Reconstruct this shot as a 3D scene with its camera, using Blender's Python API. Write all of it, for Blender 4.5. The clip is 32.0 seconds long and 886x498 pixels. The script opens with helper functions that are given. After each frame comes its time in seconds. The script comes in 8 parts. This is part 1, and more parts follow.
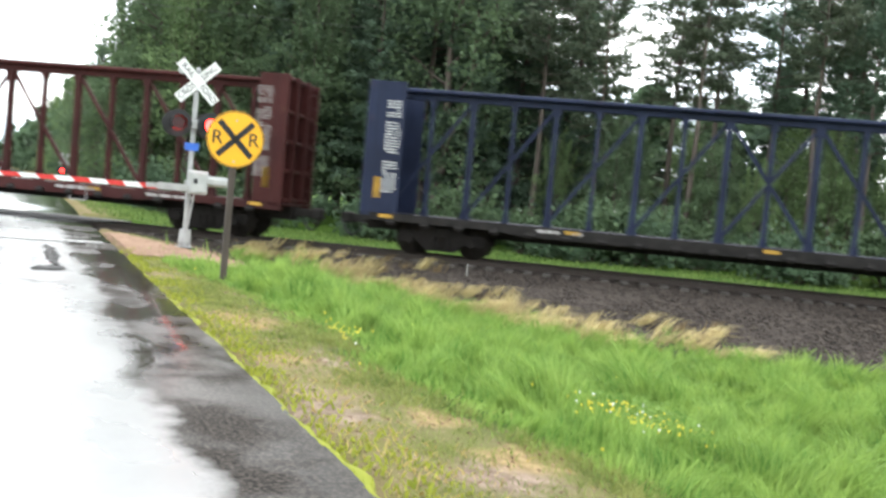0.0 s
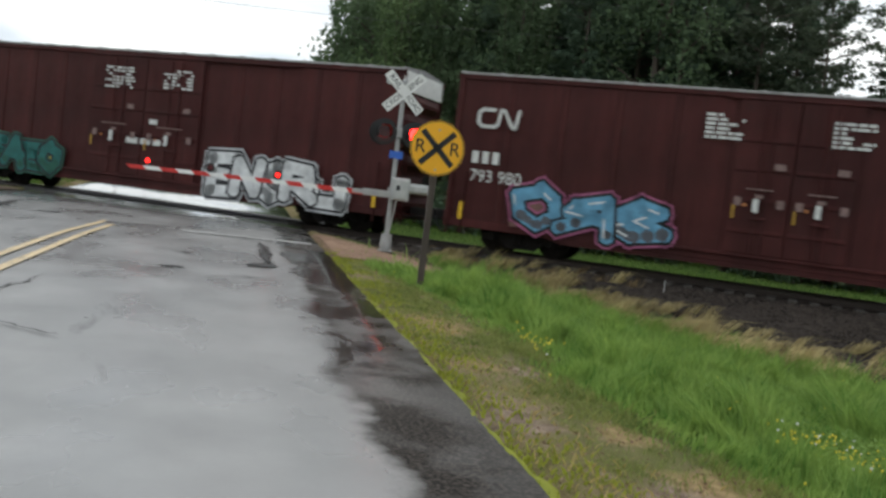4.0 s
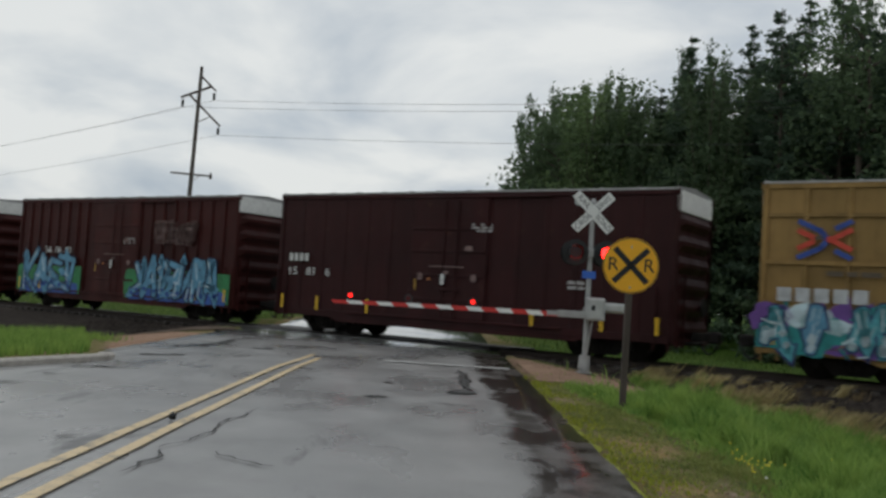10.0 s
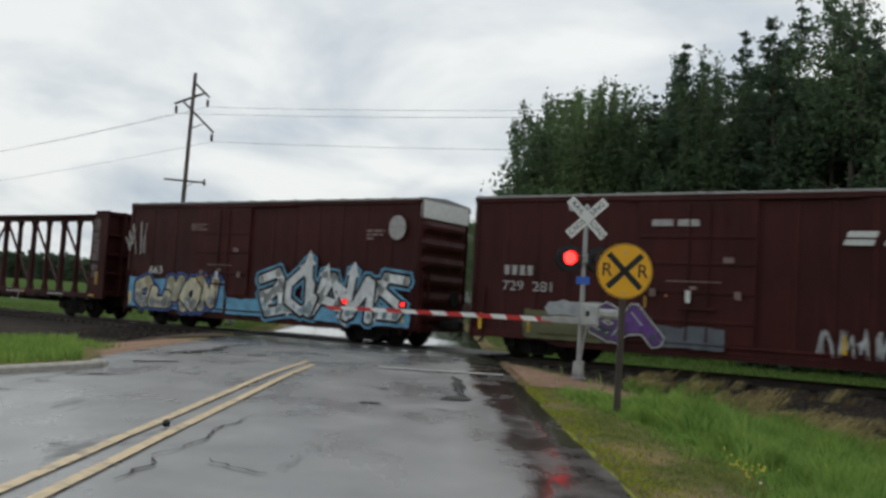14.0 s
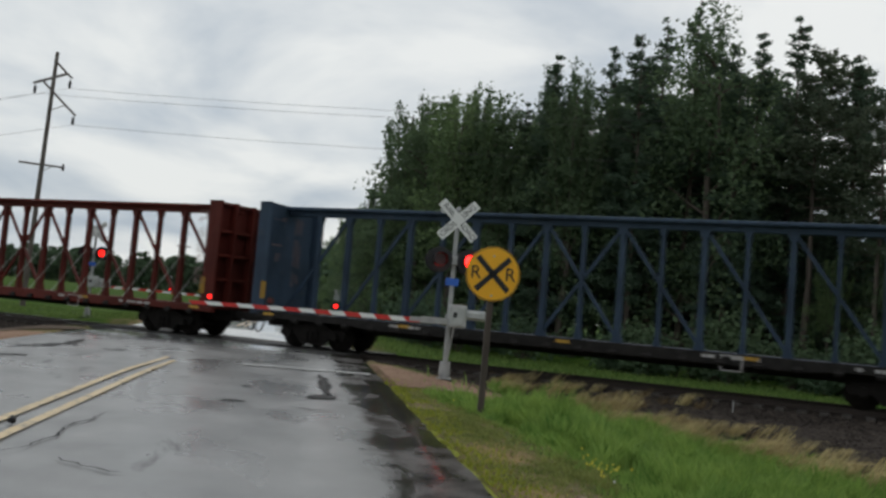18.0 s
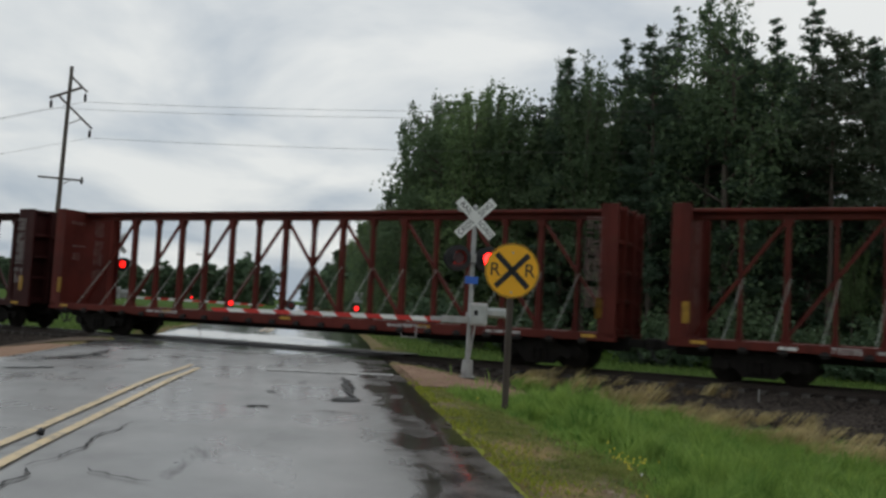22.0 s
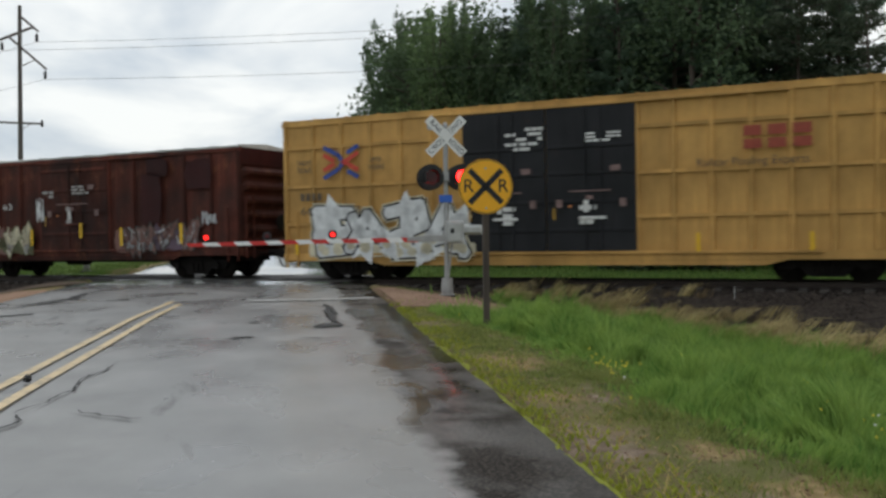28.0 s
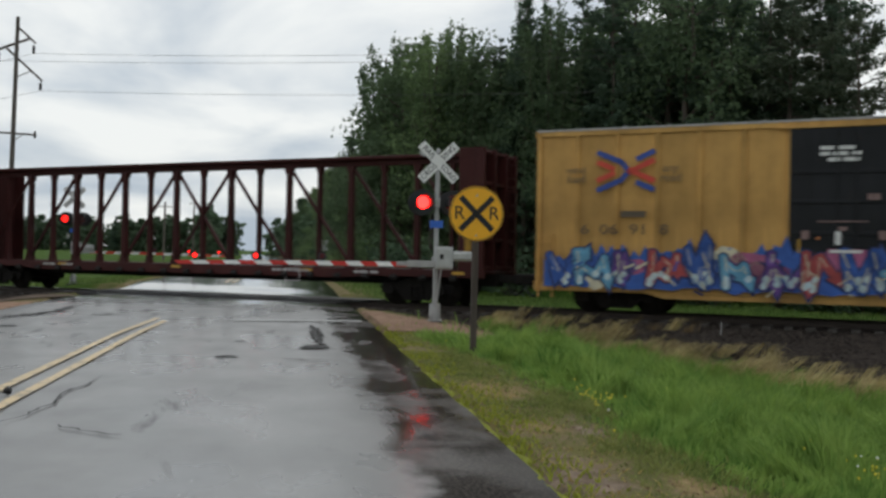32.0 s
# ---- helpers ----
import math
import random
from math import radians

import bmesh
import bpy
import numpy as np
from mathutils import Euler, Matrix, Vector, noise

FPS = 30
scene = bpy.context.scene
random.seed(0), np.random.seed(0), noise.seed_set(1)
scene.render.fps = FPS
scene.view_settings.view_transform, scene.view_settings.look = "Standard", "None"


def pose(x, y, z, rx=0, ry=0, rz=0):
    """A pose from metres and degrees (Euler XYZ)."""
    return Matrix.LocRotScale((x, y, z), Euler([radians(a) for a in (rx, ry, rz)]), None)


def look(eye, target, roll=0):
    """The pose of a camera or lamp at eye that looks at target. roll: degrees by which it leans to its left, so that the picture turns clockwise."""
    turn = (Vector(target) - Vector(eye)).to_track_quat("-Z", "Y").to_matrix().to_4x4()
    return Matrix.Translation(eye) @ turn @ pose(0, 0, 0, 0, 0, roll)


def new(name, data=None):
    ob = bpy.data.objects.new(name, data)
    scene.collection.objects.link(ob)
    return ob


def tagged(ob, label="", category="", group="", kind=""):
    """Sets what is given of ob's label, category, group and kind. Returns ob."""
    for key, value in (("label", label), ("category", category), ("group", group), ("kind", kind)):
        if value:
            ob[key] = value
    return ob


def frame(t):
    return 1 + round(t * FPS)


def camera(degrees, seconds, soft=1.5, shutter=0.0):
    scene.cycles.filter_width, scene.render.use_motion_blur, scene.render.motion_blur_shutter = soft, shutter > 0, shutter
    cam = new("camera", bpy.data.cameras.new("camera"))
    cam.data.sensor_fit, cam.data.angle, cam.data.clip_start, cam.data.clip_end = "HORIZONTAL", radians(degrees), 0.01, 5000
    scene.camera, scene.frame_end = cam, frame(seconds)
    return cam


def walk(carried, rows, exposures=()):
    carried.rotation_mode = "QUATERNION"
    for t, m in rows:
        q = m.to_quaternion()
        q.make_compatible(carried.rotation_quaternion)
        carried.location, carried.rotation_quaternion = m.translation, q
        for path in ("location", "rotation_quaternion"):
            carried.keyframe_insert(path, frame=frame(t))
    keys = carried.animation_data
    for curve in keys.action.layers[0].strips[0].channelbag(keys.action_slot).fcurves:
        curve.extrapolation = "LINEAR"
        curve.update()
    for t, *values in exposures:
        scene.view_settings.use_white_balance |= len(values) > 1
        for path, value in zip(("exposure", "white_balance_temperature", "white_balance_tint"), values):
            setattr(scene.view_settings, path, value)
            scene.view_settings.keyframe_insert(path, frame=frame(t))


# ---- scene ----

cam = camera(52.0, 32.0, 2.8, 0.2)

EYE_HEIGHT = 1.55
# seconds, yaw to the left of the road, pitch up, lean
ROWS = [
    (0, -24.97, -2.89, 5.55),
    (0.5, -19.83, -0.55, 5.64),
    (1, -15.33, -1.81, 5.43),
    (1.5, -12.01, -2.88, 5.09),
    (2, -10.72, -4.04, 5.46),
    (2.5, -11.24, -3.56, 6.73),
    (4.5, -13.43, -3.66, 6.45),
    (5, -13.92, -3.10, 4.37),
    (5.5, -13.59, -1.58, 1.16),
    (6, -6.90, 2.01, 0.36),
    (6.5, -0.07, 2.21, 1.21),
    (7, -0.92, 1.58, 2.20),
    (7.5, -1.74, 2.03, 3.08),
    (8, -2.12, 2.12, 3.46),
    (8.5, -1.74, 2.05, 2.94),
    (9, -0.46, 2.21, 3.15),
    (9.5, -0.02, 2.77, 3.64),
    (10, 0.17, 2.94, 3.83),
    (10.5, 0.55, 3.18, 4.07),
    (11, 0.76, 3.13, 4.07),
    (11.5, 0.75, 2.50, 3.07),
    (12, 0.70, 2.29, 3.97),
    (12.5, 0.72, 2.68, 4.43),
    (13, 0.95, 3.18, 4.14),
    (13.5, 0.99, 3.30, 4.02),
    (15.5, -6.27, 3.57, 2.56),
    (16, -6.27, 4.45, 2.62),
    (16.5, -7.65, 3.80, 3.43),
    (17, -8.28, 2.78, 3.99),
    (17.5, -9.33, 2.46, 4.51),
    (18, -8.29, 3.93, 5.19),
    (18.5, -7.80, 4.39, 2.69),
    (19, -6.83, 2.03, 2.86),
    (19.5, -6.85, 2.87, 3.06),
    (20, -7.66, 2.40, 3.70),
    (20.5, -7.90, 0.92, 3.82),
    (21, -8.34, 0.18, 3.39),
    (21.5, -8.13, 1.21, 3.25),
    (22, -7.14, 3.77, 3.16),
    (22.5, -7.16, -2.44, 4.61),
    (23, -8.86, -2.38, 1.53),
    (23.5, -11.43, -2.27, 2.13),
    (24, -10.04, 1.78, -1.15),
    (24.5, -8.82, 3.24, -3.07),
    (25, -6.72, 2.66, -1.93),
    (25.5, -5.87, 2.44, 0.32),
    (26, -6.11, 1.28, 0.31),
    (26.5, -4.79, 0.26, -1.28),
    (28.5, -9.52, -1.37, -0.58),
    (29, -8.61, -1.22, -0.05),
    (29.5, -8.54, -0.79, 0.26),
    (30, -8.75, -0.40, 0.47),
    (30.5, -9.04, -0.28, 0.90),
    (31, -9.52, 0.16, 1.31),
    (31.5, -9.62, 0.72, 1.07),
    (32, -9.50, 0.36, 1.31),
]
PATH = [(t, pose(0, 0, EYE_HEIGHT, 90 + pitch, 0, yaw) @ pose(0, 0, 0, 0, 0, lean)) for t, yaw, pitch, lean in ROWS]
EXPOSURES = [(0, 2.05), (0.5, 1.2), (1.0, 0.75), (2.5, 0.5), (5.0, 0.5), (6.0, -0.05), (7.0, -0.48), (8.0, -0.2), (9.0, -0.18), (10.0, -0.22), (11.0, 0.0), (12.0, -0.3), (13.0, -0.02), (16.0, -0.14), (17.0, -0.22), (18.5, -0.12), (22.0, -0.2), (23.0, 0.12), (24.0, 0.28), (25.0, -0.2), (26.0, -0.18), (28.5, 0.18), (30.0, 0.22), (32, 0.0)]
walk(cam, PATH, EXPOSURES)

# ---- sky and sun: bright overcast after rain ----
SUN_AZIMUTH, SUN_HEIGHT = radians(25), radians(48)
world = bpy.data.worlds.new("overcast_sky")
scene.world = world
world.use_nodes = True
wt = world.node_tree
wt.nodes.clear()


def wnode(kind, **values):
    nd = wt.nodes.new(kind)
    for key, value in values.items():
        nd.inputs[key].default_value = value
    return nd


sky = wt.nodes.new("ShaderNodeTexSky")
sky.sky_type = "NISHITA"
sky.sun_disc = False
sky.sun_elevation = SUN_HEIGHT
sky.sun_rotation = SUN_AZIMUTH
sky.air_density, sky.dust_density = 1.0, 3.0
coord = wt.nodes.new("ShaderNodeTexCoord")
split = wt.nodes.new("ShaderNodeSeparateXYZ")
wt.links.new(coord.outputs["Generated"], split.inputs[0])
lift = wt.nodes.new("ShaderNodeMath")
lift.operation = "ADD"
lift.inputs[1].default_value = 0.30
wt.links.new(split.outputs["Z"], lift.inputs[0])
floor_z = wt.nodes.new("ShaderNodeMath")
floor_z.operation = "MAXIMUM"
floor_z.inputs[1].default_value = 0.05
wt.links.new(lift.outputs[0], floor_z.inputs[0])
flat = wt.nodes.new("ShaderNodeCombineXYZ")
for axis in "XY":
    div = wt.nodes.new("ShaderNodeMath")
    div.operation = "DIVIDE"
    wt.links.new(split.outputs[axis], div.inputs[0])
    wt.links.new(floor_z.outputs[0], div.inputs[1])
    wt.links.new(div.outputs[0], flat.inputs[axis])
clouds = wnode("ShaderNodeTexNoise", Scale=1.7, Detail=6.0, Roughness=0.5, Distortion=0.35)
wt.links.new(flat.outputs[0], clouds.inputs["Vector"])
ramp = wt.nodes.new("ShaderNodeValToRGB")
ramp.color_ramp.elements[0].position, ramp.color_ramp.elements[0].color = 0.34, (0.42, 0.50, 0.585, 1)
ramp.color_ramp.elements[1].position, ramp.color_ramp.elements[1].color = 0.585, (0.875, 0.90, 0.89, 1)
wt.links.new(clouds.outputs["Fac"], ramp.inputs["Fac"])
cloud_light = wnode("ShaderNodeBackground", Strength=1.06)
wt.links.new(ramp.outputs["Color"], cloud_light.inputs["Color"])
sky_light = wnode("ShaderNodeBackground", Strength=0.08)
wt.links.new(sky.outputs["Color"], sky_light.inputs["Color"])
cover = wnode("ShaderNodeMixShader", Fac=0.9)
wt.links.new(sky_light.outputs[0], cover.inputs[1])
wt.links.new(cloud_light.outputs[0], cover.inputs[2])
wout = wt.nodes.new("ShaderNodeOutputWorld")
wt.links.new(cover.outputs[0], wout.inputs["Surface"])

sun_data = bpy.data.lights.new("sun", "SUN")
sun_data.energy, sun_data.angle, sun_data.color = 0.7, radians(15), (1.0, 0.97, 0.92)
sun = new("sun", sun_data)
sun.matrix_world = look((60 * math.sin(SUN_AZIMUTH), 60 * math.cos(SUN_AZIMUTH), 60 * math.tan(SUN_HEIGHT)), (0, 0, 0))


# ---- materials ----
class Nodes:
    """A small builder of node materials in object space, in metres."""

    def __init__(self, name, space="Object"):
        self.m = bpy.data.materials.new(name)
        self.m.use_nodes = True
        self.t = self.m.node_tree
        self.t.nodes.clear()
        self.bsdf = self.t.nodes.new("ShaderNodeBsdfPrincipled")
        self.out = self.t.nodes.new("ShaderNodeOutputMaterial")
        self.t.links.new(self.bsdf.outputs[0], self.out.inputs["Surface"])
        self.place = self.t.nodes.new("ShaderNodeTexCoord").outputs[space]

    def link(self, a, b):
        self.t.links.new(a, b)
        return self

    def scaled(self, sx, sy, sz):
        mp = self.t.nodes.new("ShaderNodeMapping")
        mp.inputs["Scale"].default_value = (sx, sy, sz)
        self.link(self.place, mp.inputs["Vector"])
        return mp.outputs[0]

    def noise(self, scale, detail=4.0, rough=0.55, vector=None, distortion=0.0):
        nd = self.t.nodes.new("ShaderNodeTexNoise")
        nd.inputs["Scale"].default_value, nd.inputs["Detail"].default_value = scale, detail
        nd.inputs["Roughness"].default_value, nd.inputs["Distortion"].default_value = rough, distortion
        self.link(vector or self.place, nd.inputs["Vector"])
        return nd.outputs["Fac"]

    def voronoi(self, scale, vector=None):
        nd = self.t.nodes.new("ShaderNodeTexVoronoi")
        nd.inputs["Scale"].default_value = scale
        self.link(vector or self.place, nd.inputs["Vector"])
        return nd

    def ramp(self, value, low, high, a=(0, 0, 0), b=(1, 1, 1)):
        nd = self.t.nodes.new("ShaderNodeValToRGB")
        e = nd.color_ramp.elements
        e[0].position, e[0].color, e[1].position, e[1].color = low, (*a, 1), high, (*b, 1)
        self.link(value, nd.inputs["Fac"])
        return nd.outputs["Color"]

    def mix(self, fac, a, b, how="MIX"):
        nd = self.t.nodes.new("ShaderNodeMixRGB")
        nd.blend_type = how
        for value, slot in ((fac, 0), (a, 1), (b, 2)):
            if isinstance(value, (int, float)):
                nd.inputs[slot].default_value = value
            elif isinstance(value, tuple):
                nd.inputs[slot].default_value = (*value, 1)
            else:
                self.link(value, nd.inputs[slot])
        return nd.outputs[0]

    def math(self, how, a, b=0.0):
        nd = self.t.nodes.new("ShaderNodeMath")
        nd.operation = how
        for value, slot in ((a, 0), (b, 1)):
            if isinstance(value, (int, float)):
                nd.inputs[slot].default_value = value
            else:
                self.link(value, nd.inputs[slot])
        return nd.outputs[0]

    def axis(self, which):
        nd = self.t.nodes.new("ShaderNodeSeparateXYZ")
        self.link(self.place, nd.inputs[0])
        return nd.outputs[which]

    def random(self):
        return self.t.nodes.new("ShaderNodeObjectInfo").outputs["Random"]

    def island(self):
        return self.t.nodes.new("ShaderNodeNewGeometry").outputs["Random Per Island"]

    def bump(self, height, strength=0.3, distance=0.01):
        nd = self.t.nodes.new("ShaderNodeBump")
        nd.inputs["Strength"].default_value, nd.inputs["Distance"].default_value = strength, distance
        self.link(height, nd.inputs["Height"])
        self.link(nd.outputs[0], self.bsdf.inputs["Normal"])
        return self

    def finish(self, color=None, rough=0.6, metal=0.0, spec=None):
        for value, slot in ((color, "Base Color"), (rough, "Roughness"), (metal, "Metallic"), (spec, "Specular IOR Level")):
            if value is None:
                continue
            if isinstance(value, (int, float)):
                self.bsdf.inputs[slot].default_value = value
            elif isinstance(value, tuple):
                self.bsdf.inputs[slot].default_value = (*value, 1)
            else:
                self.link(value, self.bsdf.inputs[slot])
        return self.m


def dark(c, k):
    return tuple(v * k for v in c)


def paint(name, color, rough=0.45, wear=0.35, rust=(0.10, 0.045, 0.025), streaks=0.4, plates=0.14, grime=0.0):
    """Weathered paint on steel: faded patches, rain streaks running down, rust spots."""
    n = Nodes(name)
    fade = n.ramp(n.noise(0.55, 5), 0.3, 0.75, dark(color, 0.55), dark(color, 1.25))
    run = n.ramp(n.noise(3.0, 5, vector=n.scaled(1.6, 1.6, 0.12)), 0.45, 0.72)
    c = n.mix(n.math("MULTIPLY", run, streaks), fade, dark(color, 0.5))
    fine = n.ramp(n.noise(9.0, 5, 0.65, n.scaled(1.5, 1.5, 0.05)), 0.52, 0.70)
    c = n.mix(n.math("MULTIPLY", fine, streaks * 0.9), c, dark(color, 0.38))
    pale = n.ramp(n.noise(7.0, 4, 0.6, n.scaled(1.2, 1.2, 0.07)), 0.60, 0.74)
    c = n.mix(n.math("MULTIPLY", pale, wear * 0.35), c, tuple(min(0.7, v * 1.35 + 0.02) for v in color))
    spots = n.ramp(n.noise(2.3, 8, 0.7), 0.62 - wear * 0.06, 0.72)
    c = n.mix(n.math("MULTIPLY", spots, wear), c, rust)
    if grime:
        soot = n.ramp(n.noise(0.8, 6, 0.6, n.scaled(1.0, 1.0, 0.55)), 0.46, 0.62)
        c = n.mix(n.math("MULTIPLY", soot, grime), c, (0.022, 0.013, 0.012))
        flare = n.ramp(n.noise(1.9, 6, 0.65, n.scaled(1.0, 1.0, 0.35)), 0.58, 0.70)
        c = n.mix(n.math("MULTIPLY", flare, grime * 0.8), c, (0.24, 0.085, 0.04))
    tint = n.ramp(n.random(), 0.0, 1.0, (1 - plates,) * 3, (1 + plates, 1 + plates * 0.9, 1 + plates * 0.8))
    c = n.mix(1.0, c, tint, "MULTIPLY")
    n.bump(n.noise(14, 3), 0.12, 0.01)
    return n.finish(c, n.ramp(n.noise(1.7, 4), 0.3, 0.7, (rough,) * 3, (rough + 0.2,) * 3), 0.0, 0.2)


def plain(name, color, rough=0.5, metal=0.0, vary=0.15, scale=6.0, bump=0.1, spec=0.4):
    n = Nodes(name)
    c = n.ramp(n.noise(scale, 5), 0.3, 0.7, dark(color, 1 - vary), dark(color, 1 + vary))
    n.bump(n.noise(scale * 8, 3), bump, 0.004)
    return n.finish(c, rough, metal, spec)


def glow(name, color, strength):
    n = Nodes(name)
    n.bsdf.inputs["Emission Color"].default_value = (*color, 1)
    n.bsdf.inputs["Emission Strength"].default_value = strength
    return n.finish(color, 0.3)


def foliage(name, a, b, scale=0.25):
    n = Nodes(name)
    shade = n.mix(n.ramp(n.noise(scale, 3), 0.35, 0.65), a, b)
    c = n.mix(n.math("MULTIPLY", n.island(), 0.7), shade, dark(b, 1.25))
    n.finish(c, 0.7, 0.0, 0.14)
    tr = n.t.nodes.new("ShaderNodeBsdfTranslucent")
    n.link(c, tr.inputs["Color"])
    mx = n.t.nodes.new("ShaderNodeMixShader")
    mx.inputs[0].default_value = 0.4
    n.link(n.bsdf.outputs[0], mx.inputs[1])
    n.link(tr.outputs[0], mx.inputs[2])
    n.link(mx.outputs[0], n.out.inputs["Surface"])
    return n.m


def asphalt():
    """Wet asphalt: a shiny worn lane, a rougher shoulder along the edges, dark damp blotches and thin puddles."""
    n = Nodes("wet_asphalt")
    stones = n.voronoi(70).outputs["Distance"]
    grain = n.noise(45, 4)
    base = n.ramp(n.noise(0.8, 6), 0.3, 0.7, (0.135, 0.135, 0.134), (0.245, 0.242, 0.238))
    base = n.mix(n.math("MULTIPLY", grain, 0.35), base, (0.12, 0.12, 0.12))
    # the shoulder: coarse dark strip next to the grass
    wob = n.math("MULTIPLY", n.math("SUBTRACT", n.noise(0.8, 6, 0.6), 0.5), 1.0)
    right = n.ramp(n.math("ADD", n.axis("X"), wob), 0.80, 1.04)
    speck = n.ramp(n.noise(34, 3, 0.7), 0.42, 0.72, (0.010, 0.009, 0.008), (0.085, 0.072, 0.062))
    base = n.mix(right, base, speck)
    # damp blotches drawn out along the road
    streak = n.noise(1.1, 5, 0.6, n.scaled(1.3, 0.35, 1), 0.4)
    blot = n.ramp(streak, 0.60, 0.68)
    base = n.mix(n.math("MULTIPLY", blot, 0.6), base, (0.022, 0.022, 0.024))
    wet = n.ramp(n.noise(0.7, 4, 0.5, n.scaled(1.0, 0.5, 1)), 0.35, 0.65, (0.22, 0.22, 0.22), (0.41, 0.41, 0.41))
    rough = n.mix(right, wet, n.ramp(n.noise(0.9, 4, 0.5, n.scaled(1, 0.5, 1)), 0.48, 0.64, (0.15, 0.15, 0.15), (0.7, 0.7, 0.7)))
    rough = n.mix(n.math("MULTIPLY", right, n.ramp(n.math("MULTIPLY", n.axis("Y"), 0.1), 0.58, 0.74, (1, 1, 1), (0, 0, 0))), rough, (0.75, 0.75, 0.75))
    rough = n.mix(blot, rough, (0.5, 0.5, 0.5))
    # standing rain water on the low stretch beyond the track
    pond = n.ramp(n.math("MULTIPLY", n.math("ADD", n.axis("Y"), n.math("MULTIPLY", n.noise(0.5, 4), 4.0)), 0.02), 0.55, 0.62)
    rough = n.mix(pond, rough, (0.06, 0.06, 0.06))
    n.bump(n.math("ADD", n.math("MULTIPLY", stones, 0.6), n.math("MULTIPLY", grain, 0.6)), 0.07, 0.006)
    return n.finish(base, rough, 0.0, n.mix(right, (0.9, 0.9, 0.9), n.ramp(n.noise(1.3, 4), 0.40, 0.56, (0.06, 0.06, 0.06), (0.46, 0.46, 0.46))))


def soil(name, a, b, scale=1.2):
    n = Nodes(name)
    c = n.mix(n.ramp(n.noise(scale, 6), 0.35, 0.65), a, b)
    c = n.mix(n.math("MULTIPLY", n.noise(40, 3), 0.4), c, dark(a, 0.5))
    n.bump(n.noise(30, 5), 0.6, 0.03)
    return n.finish(c, 0.95, 0.0, 0.12)


def turf():
    """Soil under the grass: brown and yellowish beside the asphalt, green farther off."""
    n = Nodes("turf_soil")
    c = n.mix(n.ramp(n.noise(0.9, 6), 0.35, 0.65), (0.035, 0.085, 0.010), (0.085, 0.130, 0.022))
    c = n.mix(n.math("MULTIPLY", n.noise(38, 3), 0.55), c, (0.02, 0.045, 0.008))
    brown = n.mix(n.ramp(n.noise(1.6, 6), 0.4, 0.62), (0.165, 0.155, 0.055), (0.25, 0.185, 0.115))
    brown = n.mix(n.math("MULTIPLY", n.noise(45, 3), 0.5), brown, (0.07, 0.06, 0.025))
    off = n.math("MAXIMUM", n.axis("X"), n.math("SUBTRACT", n.math("MULTIPLY", n.axis("X"), -1.0), 5.0))
    near = n.math("ADD", n.math("MULTIPLY", off, 0.36), n.math("MULTIPLY", n.noise(0.7, 5), 1.3))
    near = n.math("SUBTRACT", near, 1.22)
    bare = n.math("MULTIPLY", n.ramp(n.noise(0.9, 6, 0.6), 0.50, 0.60), n.ramp(off, 2.1, 2.5))
    brown = n.mix(bare, brown, n.mix(n.noise(22, 4), (0.15, 0.10, 0.07), (0.34, 0.25, 0.18)))
    c = n.mix(n.ramp(near, 0.25, 0.75), brown, c)
    # trodden bare spots and dry patches
    ragged = n.math("MULTIPLY", n.math("SUBTRACT", n.noise(2.2, 7, 0.7), 0.5), 3.4)
    bare_soil = n.mix(n.ramp(n.noise(9, 5), 0.35, 0.65), (0.135, 0.095, 0.075), (0.31, 0.235, 0.19))
    tan_soil = n.mix(n.ramp(n.noise(12, 5), 0.35, 0.65), (0.19, 0.13, 0.06), (0.34, 0.25, 0.13))
    for cx, cy, rx, ry, tone in ((2.12, 6.4, 0.36, 0.8, bare_soil), (2.75, 4.7, 0.5, 0.6, bare_soil), (2.85, 8.2, 0.3, 0.5, bare_soil), (2.85, 6.15, 0.34, 0.35, tan_soil), (2.3, 8.3, 0.36, 0.4, tan_soil), (2.55, 10.6, 0.45, 0.8, tan_soil), (3.1, 5.2, 0.4, 0.4, tan_soil)):
        dx = n.math("MULTIPLY", n.math("SUBTRACT", n.axis("X"), cx), 1 / rx)
        dy = n.math("MULTIPLY", n.math("SUBTRACT", n.axis("Y"), cy), 1 / ry)
        d = n.math("ADD", n.math("SQRT", n.math("ADD", n.math("MULTIPLY", dx, dx), n.math("MULTIPLY", dy, dy))), ragged)
        c = n.mix(n.ramp(d, 0.35, 1.35, (0.85, 0.85, 0.85), (0, 0, 0)), c, tone)
    n.bump(n.noise(26, 5), 0.8, 0.04)
    return n.finish(c, 1.0, 0.0, 0.08)


def rocks(name, a, b):
    n = Nodes(name)
    c = n.mix(n.island(), a, b)
    c = n.mix(n.math("MULTIPLY", n.noise(18, 4), 0.5), c, dark(a, 0.6))
    n.bump(n.noise(25, 4), 0.4, 0.01)
    return n.finish(c, 0.8, 0.0, 0.15)


def wood(name, a, b):
    n = Nodes(name)
    c = n.mix(n.ramp(n.noise(5, 6, 0.6, n.scaled(3, 3, 0.25)), 0.35, 0.65), a, b)
    n.bump(n.noise(12, 5, 0.6, n.scaled(3, 3, 0.3)), 0.4, 0.01)
    return n.finish(c, 0.8)


MAT = {}


